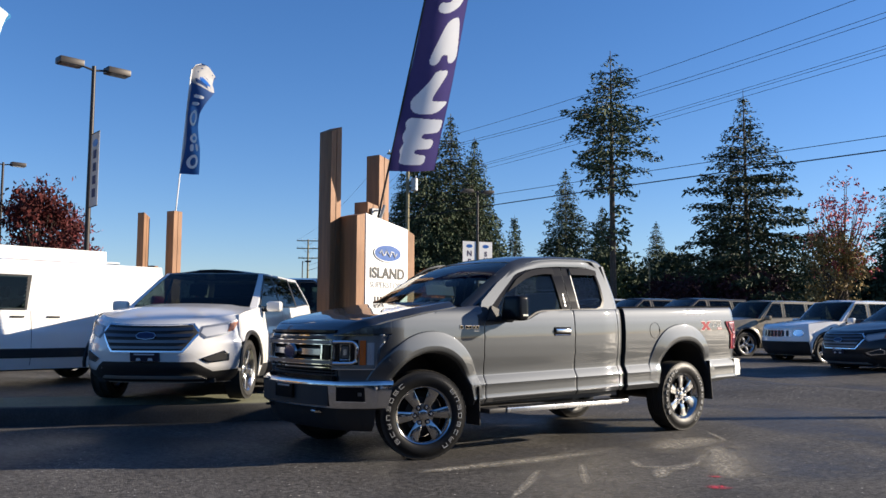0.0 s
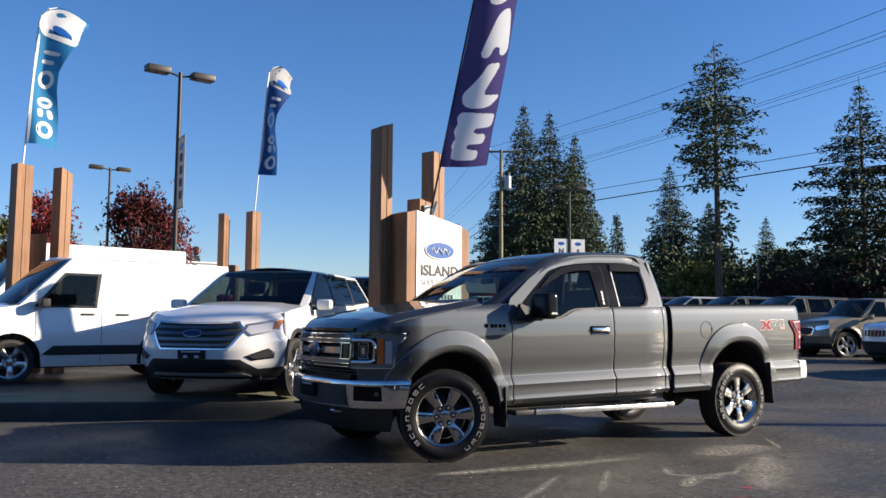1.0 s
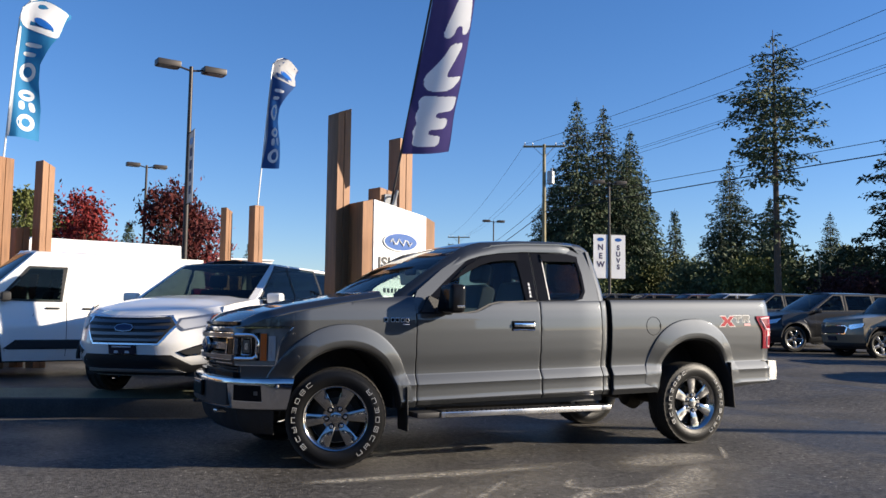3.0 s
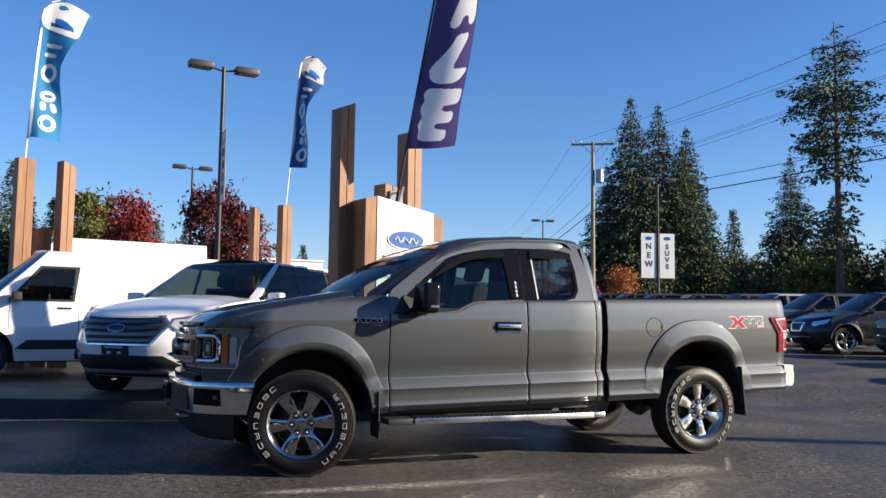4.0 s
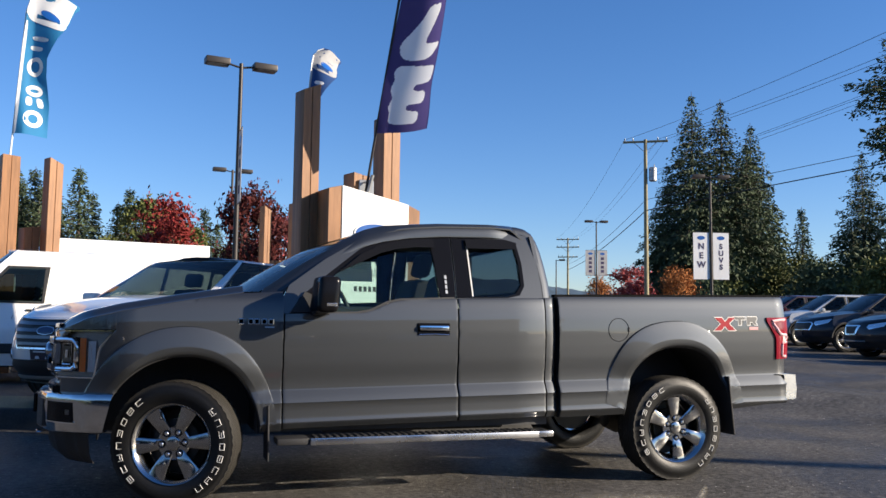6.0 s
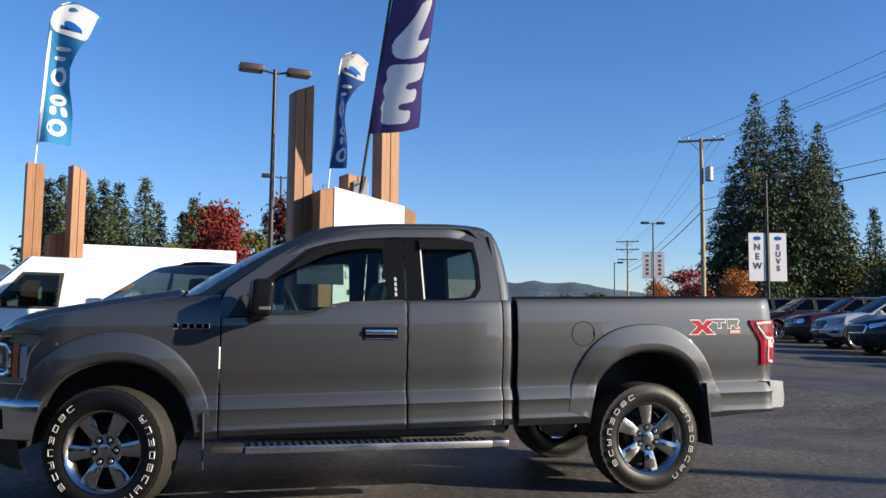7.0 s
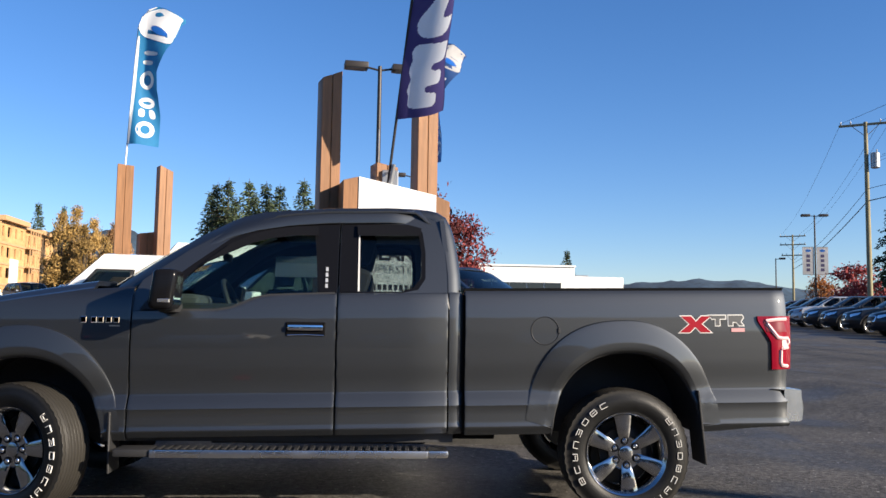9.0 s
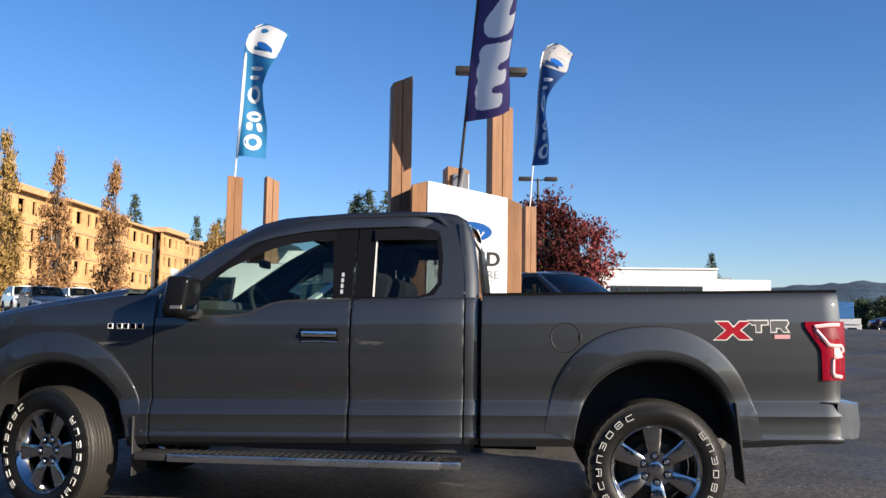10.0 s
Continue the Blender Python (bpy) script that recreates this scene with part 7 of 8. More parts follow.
def bough_meshes(h, shape, seed, whorls, limbs=(6, 9), droop=(0.10, 0.35), blade=0.75, thick=7.0, bare=0.05, ragged=0.4, skip=0.0, pad=0.30, leaf=FIR, thin_below=0.0):
    """A fir or pine built limb by limb: each limb carries a flat, drooping pad of short pointed sprays. shape gives the crown's radius over the share of height."""
    rng = np.random.default_rng(seed)
    wood = bmesh.new()
    tube([(0, 0, 0), (0.012 * h * rng.normal() * 0.3, 0, h * 0.5), (0, 0, h)], [h * 0.013, h * 0.0085, h * 0.001], 8, wood)
    cs, ds, ss = [], [], []
    for i in range(whorls):
        t = bare + (0.985 - bare) * ((i + rng.uniform(0, 0.7)) / whorls) ** 0.92
        env = lerp_at(t, shape)
        n = int(rng.integers(*limbs))
        a0 = rng.uniform(0, 6.28)
        for j in range(n):
            if rng.uniform() < (skip if t > thin_below else 0.62):
                continue
            a = a0 + 6.283 * j / n + rng.normal(0, 0.22)
            ln = max(0.35, env * (1 - ragged * rng.uniform() ** 1.4) * (1.0 if rng.uniform() > 0.10 else 1.14))
            dr = droop[0] + (droop[1] - droop[0]) * (1 - t) + rng.normal(0, 0.05)
            out, side = np.array([math.cos(a), math.sin(a), 0]), np.array([-math.sin(a), math.cos(a), 0])
            root = np.array([0, 0, t * h])
            tip = root + out * ln + np.array([0, 0, -dr * ln])
            mid = (root + tip) / 2 + np.array([0, 0, 0.07 * ln])
            if ln > 2.2:
                tube([root, mid, tip], [0.0022 * h, 0.0016 * h, 0.0005 * h], 3, wood, False)
            m = int(max(7, thick * ln * (0.55 + pad * ln) * 0.62))
            f = 0.10 + 0.92 * rng.uniform(0, 1, m) ** 0.85
            half = pad * ln * (1.12 - f) ** 0.7 + 0.18
            u = rng.uniform(-1, 1, m)
            p = ((1 - f) ** 2)[:, None] * root + (2 * f * (1 - f))[:, None] * mid + (f * f)[:, None] * tip
            p = p + side * (u * half)[:, None]
            p[:, 2] -= 0.22 * np.abs(u) * half + rng.uniform(0, 0.35, m) * blade
            d = out * (1 - 0.35 * np.abs(u))[:, None] + side * (0.9 * u)[:, None]
            d[:, 2] -= 0.30 + rng.uniform(-0.25, 0.35, m)
            cs.append(p)
            ds.append(d)
            ss.append(np.full(m, blade * (0.55 + 0.45 * (1 - t))) * rng.uniform(0.7, 1.25, m))
    v, f = blades(np.concatenate(cs), np.concatenate(ds), np.concatenate(ss), rng, 1, 0.6, 0.21)
    return mesh("trunk", wood, BARK), raw_mesh("crown", v, f, leaf)


def broadleaf_meshes(h, r, seed, leaf, trunk=0.25, tall=1.0, n=1500, size=0.16, second=None, open_=0.25):
    """Trunk with forked limbs, and a crown of leaf clumps on them, with gaps and an uneven outline."""
    rng = np.random.default_rng(seed)
    limbs = bmesh.new()
    tube([(0, 0, 0), (0.05, 0.02, h * trunk), (0, 0, h * 0.62)], [h * 0.022, h * 0.018, h * 0.008], 8, limbs)
    cs, ds, ss = [], [], []
    zc, rz = h * (trunk + 1) / 2, h * (1 - trunk) / 2
    clumps = []
    for i in range(46):
        a, u = rng.uniform(0, 6.283), rng.uniform(-0.92, 1.0)
        rr = r * math.sqrt(max(0.0, 1 - u * u)) ** tall * rng.uniform(0.45, 1.0)
        p = np.array([rr * math.cos(a), rr * math.sin(a), zc + rz * u * rng.uniform(0.85, 1.05)])
        clumps.append(p)
        base = np.array([0, 0, h * trunk + (p[2] - h * trunk) * 0.35])
        mid = base * 0.45 + p * 0.55 + np.array([0, 0, -0.05 * h])
        tube([base, mid, p], [h * 0.007, h * 0.004, h * 0.0012], 4, limbs, False)
    for p in clumps:
        for q in range(int(n / 46)):
            o = rng.normal(0, 1, 3) * np.array([0.25, 0.25, 0.17]) * r * 0.95
            if rng.uniform() < open_ * 0.3:
                continue
            cs.append(p + o)
            ds.append(rng.normal(0, 1, 3) + np.array([0, 0, -0.4]))
            ss.append(size * rng.uniform(0.7, 1.3))
    v, f = blades(np.array(cs), np.array(ds), np.array(ss), rng, 3, 1.0)
    return mesh("trunk", limbs, BARK), raw_mesh("crown", v, f, leaf)


def tree(name, meshes, m, label, scale=1.0, wide=1.0, category="tree", group="trees"):
    T = thing(name, m @ Matrix.Diagonal((scale * wide, scale * wide, scale, 1)), label, category, group)
    for n, me in zip(("trunk", "crown"), meshes):
        o = new(n, me)
        o.parent = T
    return T


# a lighter fir for the sides that lie out of sight
FIR_A = conifer_meshes(36, 10.2, 11, 26, 0.06, 0.03, 0.80, 0.26, per=1)
FIR_TALL = bough_meshes(36, [(0.0, 11.0), (0.15, 10.6), (0.35, 8.8), (0.6, 6.0), (0.8, 3.5), (0.93, 1.5), (1.0, 0.3)], 21, 56, thick=8.5, blade=0.85)
FIR_FULL = bough_meshes(36, [(0.0, 11.2), (0.2, 10.4), (0.45, 8.2), (0.7, 5.2), (0.88, 2.5), (1.0, 0.3)], 22, 52, ragged=0.5, thick=8.5, blade=0.85)
FIR_WIDE = bough_meshes(36, [(0.0, 12.8), (0.12, 12.6), (0.30, 11.2), (0.48, 9.2), (0.64, 6.8), (0.80, 3.8), (0.92, 1.6), (1.0, 0.2)], 23, 30, (7, 10), (-0.06, 0.08), ragged=0.55, skip=0.10, thick=11.0, pad=0.25, blade=0.8)
FIR_SLIM = bough_meshes(36, [(0.0, 7.6), (0.25, 6.6), (0.6, 4.0), (0.85, 1.8), (1.0, 0.3)], 24, 44, blade=1.25, thick=4.6, ragged=0.45)
PINE = bough_meshes(36, [(0.0, 0.5), (0.26, 1.6), (0.33, 3.2), (0.42, 4.6), (0.50, 4.0), (0.58, 5.4), (0.66, 6.2), (0.76, 6.0), (0.85, 4.4), (0.93, 2.6), (1.0, 0.5)], 35, 27, (6, 9), (0.0, 0.30), blade=0.80, thick=12.5, bare=0.30, ragged=0.55, skip=0.20, pad=0.34, thin_below=0.56)
tree("pine_tree", PINE, pose(78.8, 64.9, 0, 0, 0, 40), "tall ragged dark green pine with a bare lower trunk", 36.9 / 36, 1.0)
tree("fir_tree", FIR_WIDE, pose(97.0, 57.4, 0, 0, 0, 10), "broad dark green fir with drooping layered branches", 33.2 / 36, 1.05)
tree("fir_tree", FIR_TALL, pose(74.6, 99.3, 0, 0, 0, 0), "tall dense dark green fir in a close group", 1.0, 0.80)
tree("fir_tree", FIR_FULL, pose(79.4, 98.9, 0, 0, 0, 80), "tall dense dark green fir in a close group", 35.3 / 36, 0.84)
tree("fir_tree", FIR_TALL, pose(92.6, 108.7, 0, 0, 0, 160), "tall dense dark green fir in a close group", 35 / 36, 0.86)
tree("fir_tree", FIR_FULL, pose(73.4, 104, 0, 0, 0, 200), "dense dark green fir in a close group", 26 / 36, 0.86)
tree("fir_tree", FIR_TALL, pose(84, 99, 0, 0, 0, 250), "dense dark green fir in a close group", 29 / 36, 1.0)
tree("fir_tree", FIR_SLIM, pose(114.5, 121.9, 0, 0, 0, 0), "small pointed green fir", 24 / 36, 1.05)
tree("fir_tree", FIR_FULL, pose(115.7, 108.5, 0, 0, 0, 30), "dark green fir beside a tall pine", 32 / 36, 0.92)
tree("fir_tree", FIR_TALL, pose(120, 103, 0, 0, 0, 130), "dark green fir beside a tall pine", 24.5 / 36, 0.95)
tree("fir_tree", FIR_SLIM, pose(105, 100, 0, 0, 0, 77), "dark green young fir", 17 / 36, 1.1)
tree("fir_tree", FIR_FULL, pose(112, 84, 0, 0, 0, 15), "dark green fir among other firs", 19 / 36, 0.9)
tree("fir_tree", FIR_TALL, pose(104, 66, 0, 0, 0, 5), "dark green fir among other firs", 16 / 36, 1.2)
tree("fir_tree", FIR_SLIM, pose(120, 62, 0, 0, 0, 5), "small dark green fir", 13 / 36, 1.7)
tree("fir_tree", FIR_TALL, pose(118, 54, 0, 0, 0, 65), "dark green fir by the road", 14 / 36, 1.3)
tree("fir_tree", FIR_FULL, pose(121, 47, 0, 0, 0, 95), "dark green fir by the road", 28 / 36, 1.0)
# lower trees that close the gaps
LOW_DARK = broadleaf_meshes(10, 4.4, 31, FIR, 0.10, 1.0, 2600, 0.55)
LOW_WARM = broadleaf_meshes(9, 4.2, 32, GREEN_LEAF, 0.12, 1.0, 2600, 0.5)
LOW_PURPLE = broadleaf_meshes(9, 4.4, 33, leaf_mat("purple_leaves", (0.045, 0.018, 0.022), 0.6), 0.08, 1.0, 2600, 0.5)
for x, y, s, me, lb in ((84, 73, 1.0, LOW_WARM, "bushy dull green tree by the road"), (92, 76, 1.15, LOW_DARK, "dark bushy tree by the road"), (88, 62, 0.85, LOW_PURPLE, "dark purple-leaved tree by the road"), (94, 55, 0.9, LOW_PURPLE, "dark purple-leaved tree by the road"),
                       (104, 58, 0.9, LOW_DARK, "dark bushy tree by the road"), (112, 55, 0.9, LOW_DARK, "dark bushy tree by the road"), (100, 92, 1.2, LOW_DARK, "dark bushy tree by the road"), (92, 97, 1.2, LOW_WARM, "bushy dull green tree by the road"), (84, 92, 1.0, LOW_WARM, "bushy dull green tree by the road"),
                       (108, 78, 1.2, LOW_DARK, "dark bushy tree by the road"), (116, 72, 1.2, LOW_DARK, "dark bushy tree by the road"), (76, 94, 0.8, LOW_WARM, "bushy dull green tree by the road"), (122, 50, 1.0, LOW_DARK, "dark bushy tree by the road"), (118, 44, 1.1, LOW_DARK, "dark bushy tree by the road"), (82, 82, 0.9, LOW_DARK, "dark bushy tree by the road"), (72, 92, 0.7, LOW_DARK, "dark bushy tree by the road")):
    tree("bushy_tree", me, pose(x, y, 0, 0, 0, x * 37), lb, s)
for i, (b, d, k) in enumerate(((19.6, 124, 0.42), (20.4, 120, 0.50), (21.2, 123, 0.46), (22.0, 118, 0.52), (22.9, 121, 0.48), (23.8, 119, 0.55))):
    a = radians(b)
    tree("bushy_tree", LOW_DARK if i % 2 else LOW_WARM, pose(2.93 + d * math.sin(a), -6.0 + d * math.cos(a), 0, 0, 0, 61 * i), "low bushy tree behind the far end of the lot", k)
# maples on the lot
MAPLE_A = broadleaf_meshes(7.2, 1.75, 41, MAPLE_DARK, 0.30, 0.8, 3000, 0.20)
tree("maple_tree", MAPLE_A, pose(3.85, 31.1, 0.25), "dark red autumn maple on the lot", 0.93, 0.86)
MAPLE_B = broadleaf_meshes(6.8, 1.5, 42, MAPLE_RED, 0.25, 0.8, 2400, 0.19)
tree("maple_tree", MAPLE_B, pose(0.42, 35.7, 0.45), "bright red autumn maple on the lot", 0.93, 1.0)
MAPLE_C = broadleaf_meshes(6.0, 1.5, 43, leaf_mat("pinkish_red_leaves", (0.26, 0.055, 0.055), 0.7), 0.25, 0.8, 2400, 0.19)
tree("maple_tree", MAPLE_C, pose(5.8, 35.8, 0.25), "dull red autumn maple on the lot", 1.02, 0.85)
MAPLE_D = broadleaf_meshes(9, 2.5, 44, MAPLE_ORANGE, 0.2, 0.9, 3400, 0.24, open_=0.9)
MAPLE_E = broadleaf_meshes(6.6, 1.55, 45, leaf_mat("olive_gold_leaves", (0.24, 0.17, 0.06), 0.7), 0.15, 0.9, 2200, 0.20, open_=1.2)
MAPLE_F = broadleaf_meshes(9.4, 1.75, 46, leaf_mat("pale_pink_leaves", (0.40, 0.105, 0.11), 0.7), 0.40, 0.9, 1300, 0.17, open_=1.4)
tree("maple_tree", MAPLE_E, pose(41, 16.6, 0), "thin olive and gold autumn maple by the parked cars")
tree("maple_tree", MAPLE_F, pose(41.8, 16.4, 0, 0, 0, 60), "tall sparse pale pink maple by the parked cars")
tree("maple_tree", MAPLE_C, pose(36.4, 54.0, 0, 0, 0, 90), "dull red autumn maple by the road", 0.95, 1.25)
tree("maple_tree", MAPLE_D, pose(38.5, 50.0, 0, 0, 0, 20), "orange autumn maple by the road", 0.62, 0.95)
tree("maple_tree", MAPLE_D, pose(38, 61.5, 0, 0, 0, 140), "orange autumn maple by the road", 0.60, 0.8)
# left: firs behind the lot
def far_spot(bearing, dist, x0=0.0, y0=-6.6):
    """A place by its bearing (degrees from +y towards +x) and distance from the middle of the walk."""
    return x0 + dist * math.sin(radians(bearing)), y0 + dist * math.cos(radians(bearing))


def far_height(elevation, dist):
    return 1.17 + dist * math.tan(radians(elevation))


far_firs = [(-10.6, 8.5, 146), (-10.2, 9.0, 140), (-9.5, 9.3, 138), (-9.0, 8.1, 134), (-8.2, 9.3, 140), (-7.8, 8.5, 136), (-7.1, 9.2, 142), (-6.8, 8.2, 134), (-6.2, 9.1, 140), (-5.8, 7.6, 136), (-4.6, 9.5, 138), (-3.8, 8.0, 144),
            (-2.3, 7.4, 142), (-1.65, 8.4, 140), (1.0, 7.8, 142), (0.3, 7.0, 146), (3.0, 7.4, 144), (3.8, 6.4, 150), (5.6, 6.2, 140)]
for i, (b, e, d) in enumerate(far_firs):
    tree("fir_tree", FIR_SLIM, pose(*far_spot(b, d), 0, 0, 0, 70 * i), "green fir in the row behind the lot", far_height(e, d) / 36, 1.25)
WARM_LOW = broadleaf_meshes(18, 3.6, 36, GREEN_LEAF, 0.1, 1.2, 3600, 0.5)
for i, (b, e, d) in enumerate(((-0.7, 7.7, 128), (-0.1, 7.0, 132), (-3.0, 5.2, 126), (2.0, 6.2, 130), (4.8, 4.8, 130), (-8.6, 4.6, 120))):
    tree("bushy_tree", WARM_LOW, pose(*far_spot(b, d), 0, 0, 0, 50 * i), "yellow-green autumn tree behind the lot", far_height(e, d) / 18)
tree("fir_tree", FIR_SLIM, pose(*far_spot(-25.7, 150, 2.9, -6.0), 0), "fir beyond the construction site", far_height(8.3, 150) / 36, 1.0)
tree("fir_tree", FIR_SLIM, pose(*far_spot(-21.9, 190, 2.9, -6.0), 0, 0, 0, 50), "small fir beyond the construction site", far_height(7.1, 190) / 36, 0.9)
tree("fir_tree", FIR_SLIM, pose(*far_spot(-20.5, 170, 2.9, -6.0), 0, 0, 0, 90), "small fir beyond the construction site", far_height(7.0, 170) / 36, 0.75)
tree("fir_tree", FIR_SLIM, pose(29, 118, 0), "small lone fir behind a white building", 12.5 / 36, 1.2)
# poplars in front of the construction site
def taper(pair):
    """Draws a crown in towards its top, like an upright autumn poplar."""
    for me in pair:
        top = max(v.co.z for v in me.vertices)
        for v in me.vertices:
            k = 1.50 - 0.95 * (v.co.z / top)
            v.co.x *= k
            v.co.y *= k
    return pair


POPLAR = taper(broadleaf_meshes(16, 2.0, 51, POPLAR_LEAF, 0.06, 1.6, 3600, 0.34))
POPLAR_R = taper(broadleaf_meshes(16, 2.1, 52, leaf_mat("rusty_poplar_leaves", (0.30, 0.165, 0.075), 0.6), 0.06, 1.6, 3600, 0.34))
for i, (b, e, d, me) in enumerate(((-33.2, 11.3, 74, POPLAR), (-30.2, 10.0, 82, POPLAR_R), (-26.9, 9.7, 88, POPLAR_R), (-38.5, 11.0, 70, POPLAR), (-19.9, 6.5, 104, POPLAR), (-19.1, 6.9, 106, POPLAR), (-18.6, 5.8, 102, POPLAR), (-18.1, 6.2, 106, POPLAR), (-17.4, 5.2, 102, POPLAR), (-16.9, 5.8, 108, POPLAR_R), (-16.0, 4.6, 106, POPLAR_R), (-15.3, 4.2, 110, POPLAR))):
    x0, y0 = (2.9, -6.0) if b < -22 else (1.48, -6.48)
    tree("poplar_tree", me, pose(*far_spot(b, d, x0, y0), 0, 0, 0, 47 * i), "slender autumn poplar with yellow and rusty leaves", far_height(e, d) / 16, 0.66 if b < -22 else 0.95)
# unseen tall firs added on the side the camera never faces, to block sky light
for i in range(22):
    a = radians(142 + 4.9 * i)
    d = 62 + 9 * ((i * 5) % 3) / 2
    tree("fir_tree", FIR_A, pose(d * math.cos(a), d * math.sin(a) * 0.9, 0, 0, 0, 83 * i), "tall dark green fir out of view, added to block sky light", (12 + 2 * (i % 3)) / 36, 1.9)

# ---- buildings, hills, poles ----
STUCCO = mat("white_cladding", (0.75, 0.75, 0.73), 0.7, stain=0.08, stain_scale=0.4)
PLY = mat("plywood_sheathing", (0.52, 0.30, 0.13), 0.8, grain=0.15, grain_scale=3, stain=0.2, stain_scale=0.4)
STUD = mat("bare_studs", (0.46, 0.29, 0.15), 0.8, grain=0.2, grain_scale=4)
SHADE_SHEET = mat("shaded_interior", (0.05, 0.035, 0.025), 0.9)
OFFICE_GLASS = mat("office_glass", (0.02, 0.025, 0.03), 0.08)
WRAP = mat("house_wrap", (0.65, 0.66, 0.68), 0.7)
# the ridges' base colour carries the blue of distant haze
HAZY_HILL = mat("wooded_hill", (0.030, 0.056, 0.085), 0.95, grain=0.4, grain_scale=0.12, stain=0.3, stain_scale=0.01)
POLE_WOOD = mat("weathered_pole", (0.23, 0.20, 0.12), 0.85, grain=0.25, grain_scale=5, stretch=(3, 3, 0.3), bump=0.3)
WIRE = mat("cable", (0.012, 0.012, 0.012), 0.6)


def white_building():
    B = thing("showroom_building", pose(0, 0, 0), "low white flat-roofed commercial building with dark windows", "building")
    part("wall", a_box((9.5, 73.5, 0), (20.1, 92, 6.7), 0.02), STUCCO, B)
    part("wall", a_box((20.1, 74.2, 0), (25.0, 92, 5.85), 0.02), STUCCO, B)
    part("parapet", a_box((9.4, 73.35, 6.7), (20.2, 73.65, 6.85), 0.01), STUCCO, B)
    for k in range(5):
        x = 10.6 + k * 1.66
        w = part("window", a_box((x, 73.42, 3.3), (x + 1.56, 73.5, 5.15), 0.01), OFFICE_GLASS, B)
        part("window_frame", a_box((x - 0.05, 73.40, 5.15), (x + 1.61, 73.5, 5.22), 0.0), SILVER_PLASTIC, w)
    part("roof_unit", a_box((21.6, 80, 5.85), (23.0, 82, 6.35), 0.05), GALV, B)
    return B


white_building()
HB = thing("long_white_building", pose(0, 0, 0), "long low white building behind the lot", "building")
part("wall", a_box((-6, 95, 0), (20, 110, 6.9), 0.05), STUCCO, HB)
part("fascia", a_box((-6.1, 94.8, 6.9), (20.1, 95.1, 7.3), 0.02), GALV, HB)


def construction():
    """A timber-framed block of flats being built: sheathed storeys, window openings, floor slabs and open balconies."""
    B = thing("unfinished_building", pose(-56, 84, 0, 0, 0, 94), "unfinished wooden apartment building with open window holes", "building")
    # local x along the facade (away from the camera), y into the building
    n, bay, fl = 9, 11.5, 3.25
    for k in range(n):
        x0 = k * bay
        d = -1.6 if k % 3 == 1 else 0.0
        for f in range(5):
            z0 = f * fl
            # facade as strips round the openings
            gaps = ((1.0, 1.9), (3.3, 4.8), (6.6, 7.5), (8.9, 10.2))
            cut = 0.0
            bm = bmesh.new()
            for a, b in gaps:
                box(bm, (x0 + cut, d, z0), (x0 + a, d + 0.25, z0 + fl - 0.35))
                box(bm, (x0 + a, d, z0), (x0 + b, d + 0.25, z0 + 0.9))
                box(bm, (x0 + a, d, z0 + 2.5), (x0 + b, d + 0.25, z0 + fl - 0.35))
                cut = b
            box(bm, (x0 + cut, d, z0), (x0 + bay, d + 0.25, z0 + fl - 0.35))
            w = part("wall", bm, PLY, B)
            part("floor_band", a_box((x0, d - 0.12, z0 + fl - 0.35), (x0 + bay, d + 0.25, z0 + fl), 0.01), STUD, B)
            # dark sheet stands in for the shade inside the openings
            part("interior", a_box((x0 + 0.1, d + 1.2, z0), (x0 + bay - 0.1, d + 1.3, z0 + fl)), SHADE_SHEET, B)
            if k % 3 == 2:
                bl = part("balcony", a_box((x0 + 2.6, d - 1.7, z0 - 0.1), (x0 + 7.8, d, z0 + 0.15), 0.01), STUD, B)
                for px in span(2.7, 7.7, 4):
                    part("balcony_post", a_box((x0 + px, d - 1.65, z0 + 0.15), (x0 + px + 0.14, d - 1.5, z0 + fl - 0.1)), STUD, bl)
        part("roof", a_box((x0 - 0.3, d - 0.9, 5 * fl), (x0 + bay + (0.3 if k % 2 else -0.5), d + 12, 5 * fl + (0.35 if k % 2 else 0.8)), 0.02), STUD, B)
    part("house_wrap", a_box((4.4 * bay, -1.85, 2.6), (4.4 * bay + 3.4, -1.63, 10.5), 0.01), WRAP, B)
    part("wall_end", a_box((-0.25, 0, 0), (0, 14, 5 * fl)), PLY, B)
    return B


construction()


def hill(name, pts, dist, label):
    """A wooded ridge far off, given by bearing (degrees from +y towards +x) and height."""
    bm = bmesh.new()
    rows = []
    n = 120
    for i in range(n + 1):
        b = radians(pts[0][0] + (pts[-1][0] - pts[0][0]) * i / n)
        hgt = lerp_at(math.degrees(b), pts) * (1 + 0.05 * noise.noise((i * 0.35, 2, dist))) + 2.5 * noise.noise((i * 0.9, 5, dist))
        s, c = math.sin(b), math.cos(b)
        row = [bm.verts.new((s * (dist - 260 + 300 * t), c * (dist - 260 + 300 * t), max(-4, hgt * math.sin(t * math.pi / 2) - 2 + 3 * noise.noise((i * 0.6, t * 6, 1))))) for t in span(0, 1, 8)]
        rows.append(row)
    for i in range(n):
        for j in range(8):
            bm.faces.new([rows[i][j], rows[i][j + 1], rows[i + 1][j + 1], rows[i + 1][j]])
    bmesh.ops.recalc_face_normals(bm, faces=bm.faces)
    return tagged(part(name, bm, HAZY_HILL, smooth=60), label, "hill", kind="structure")


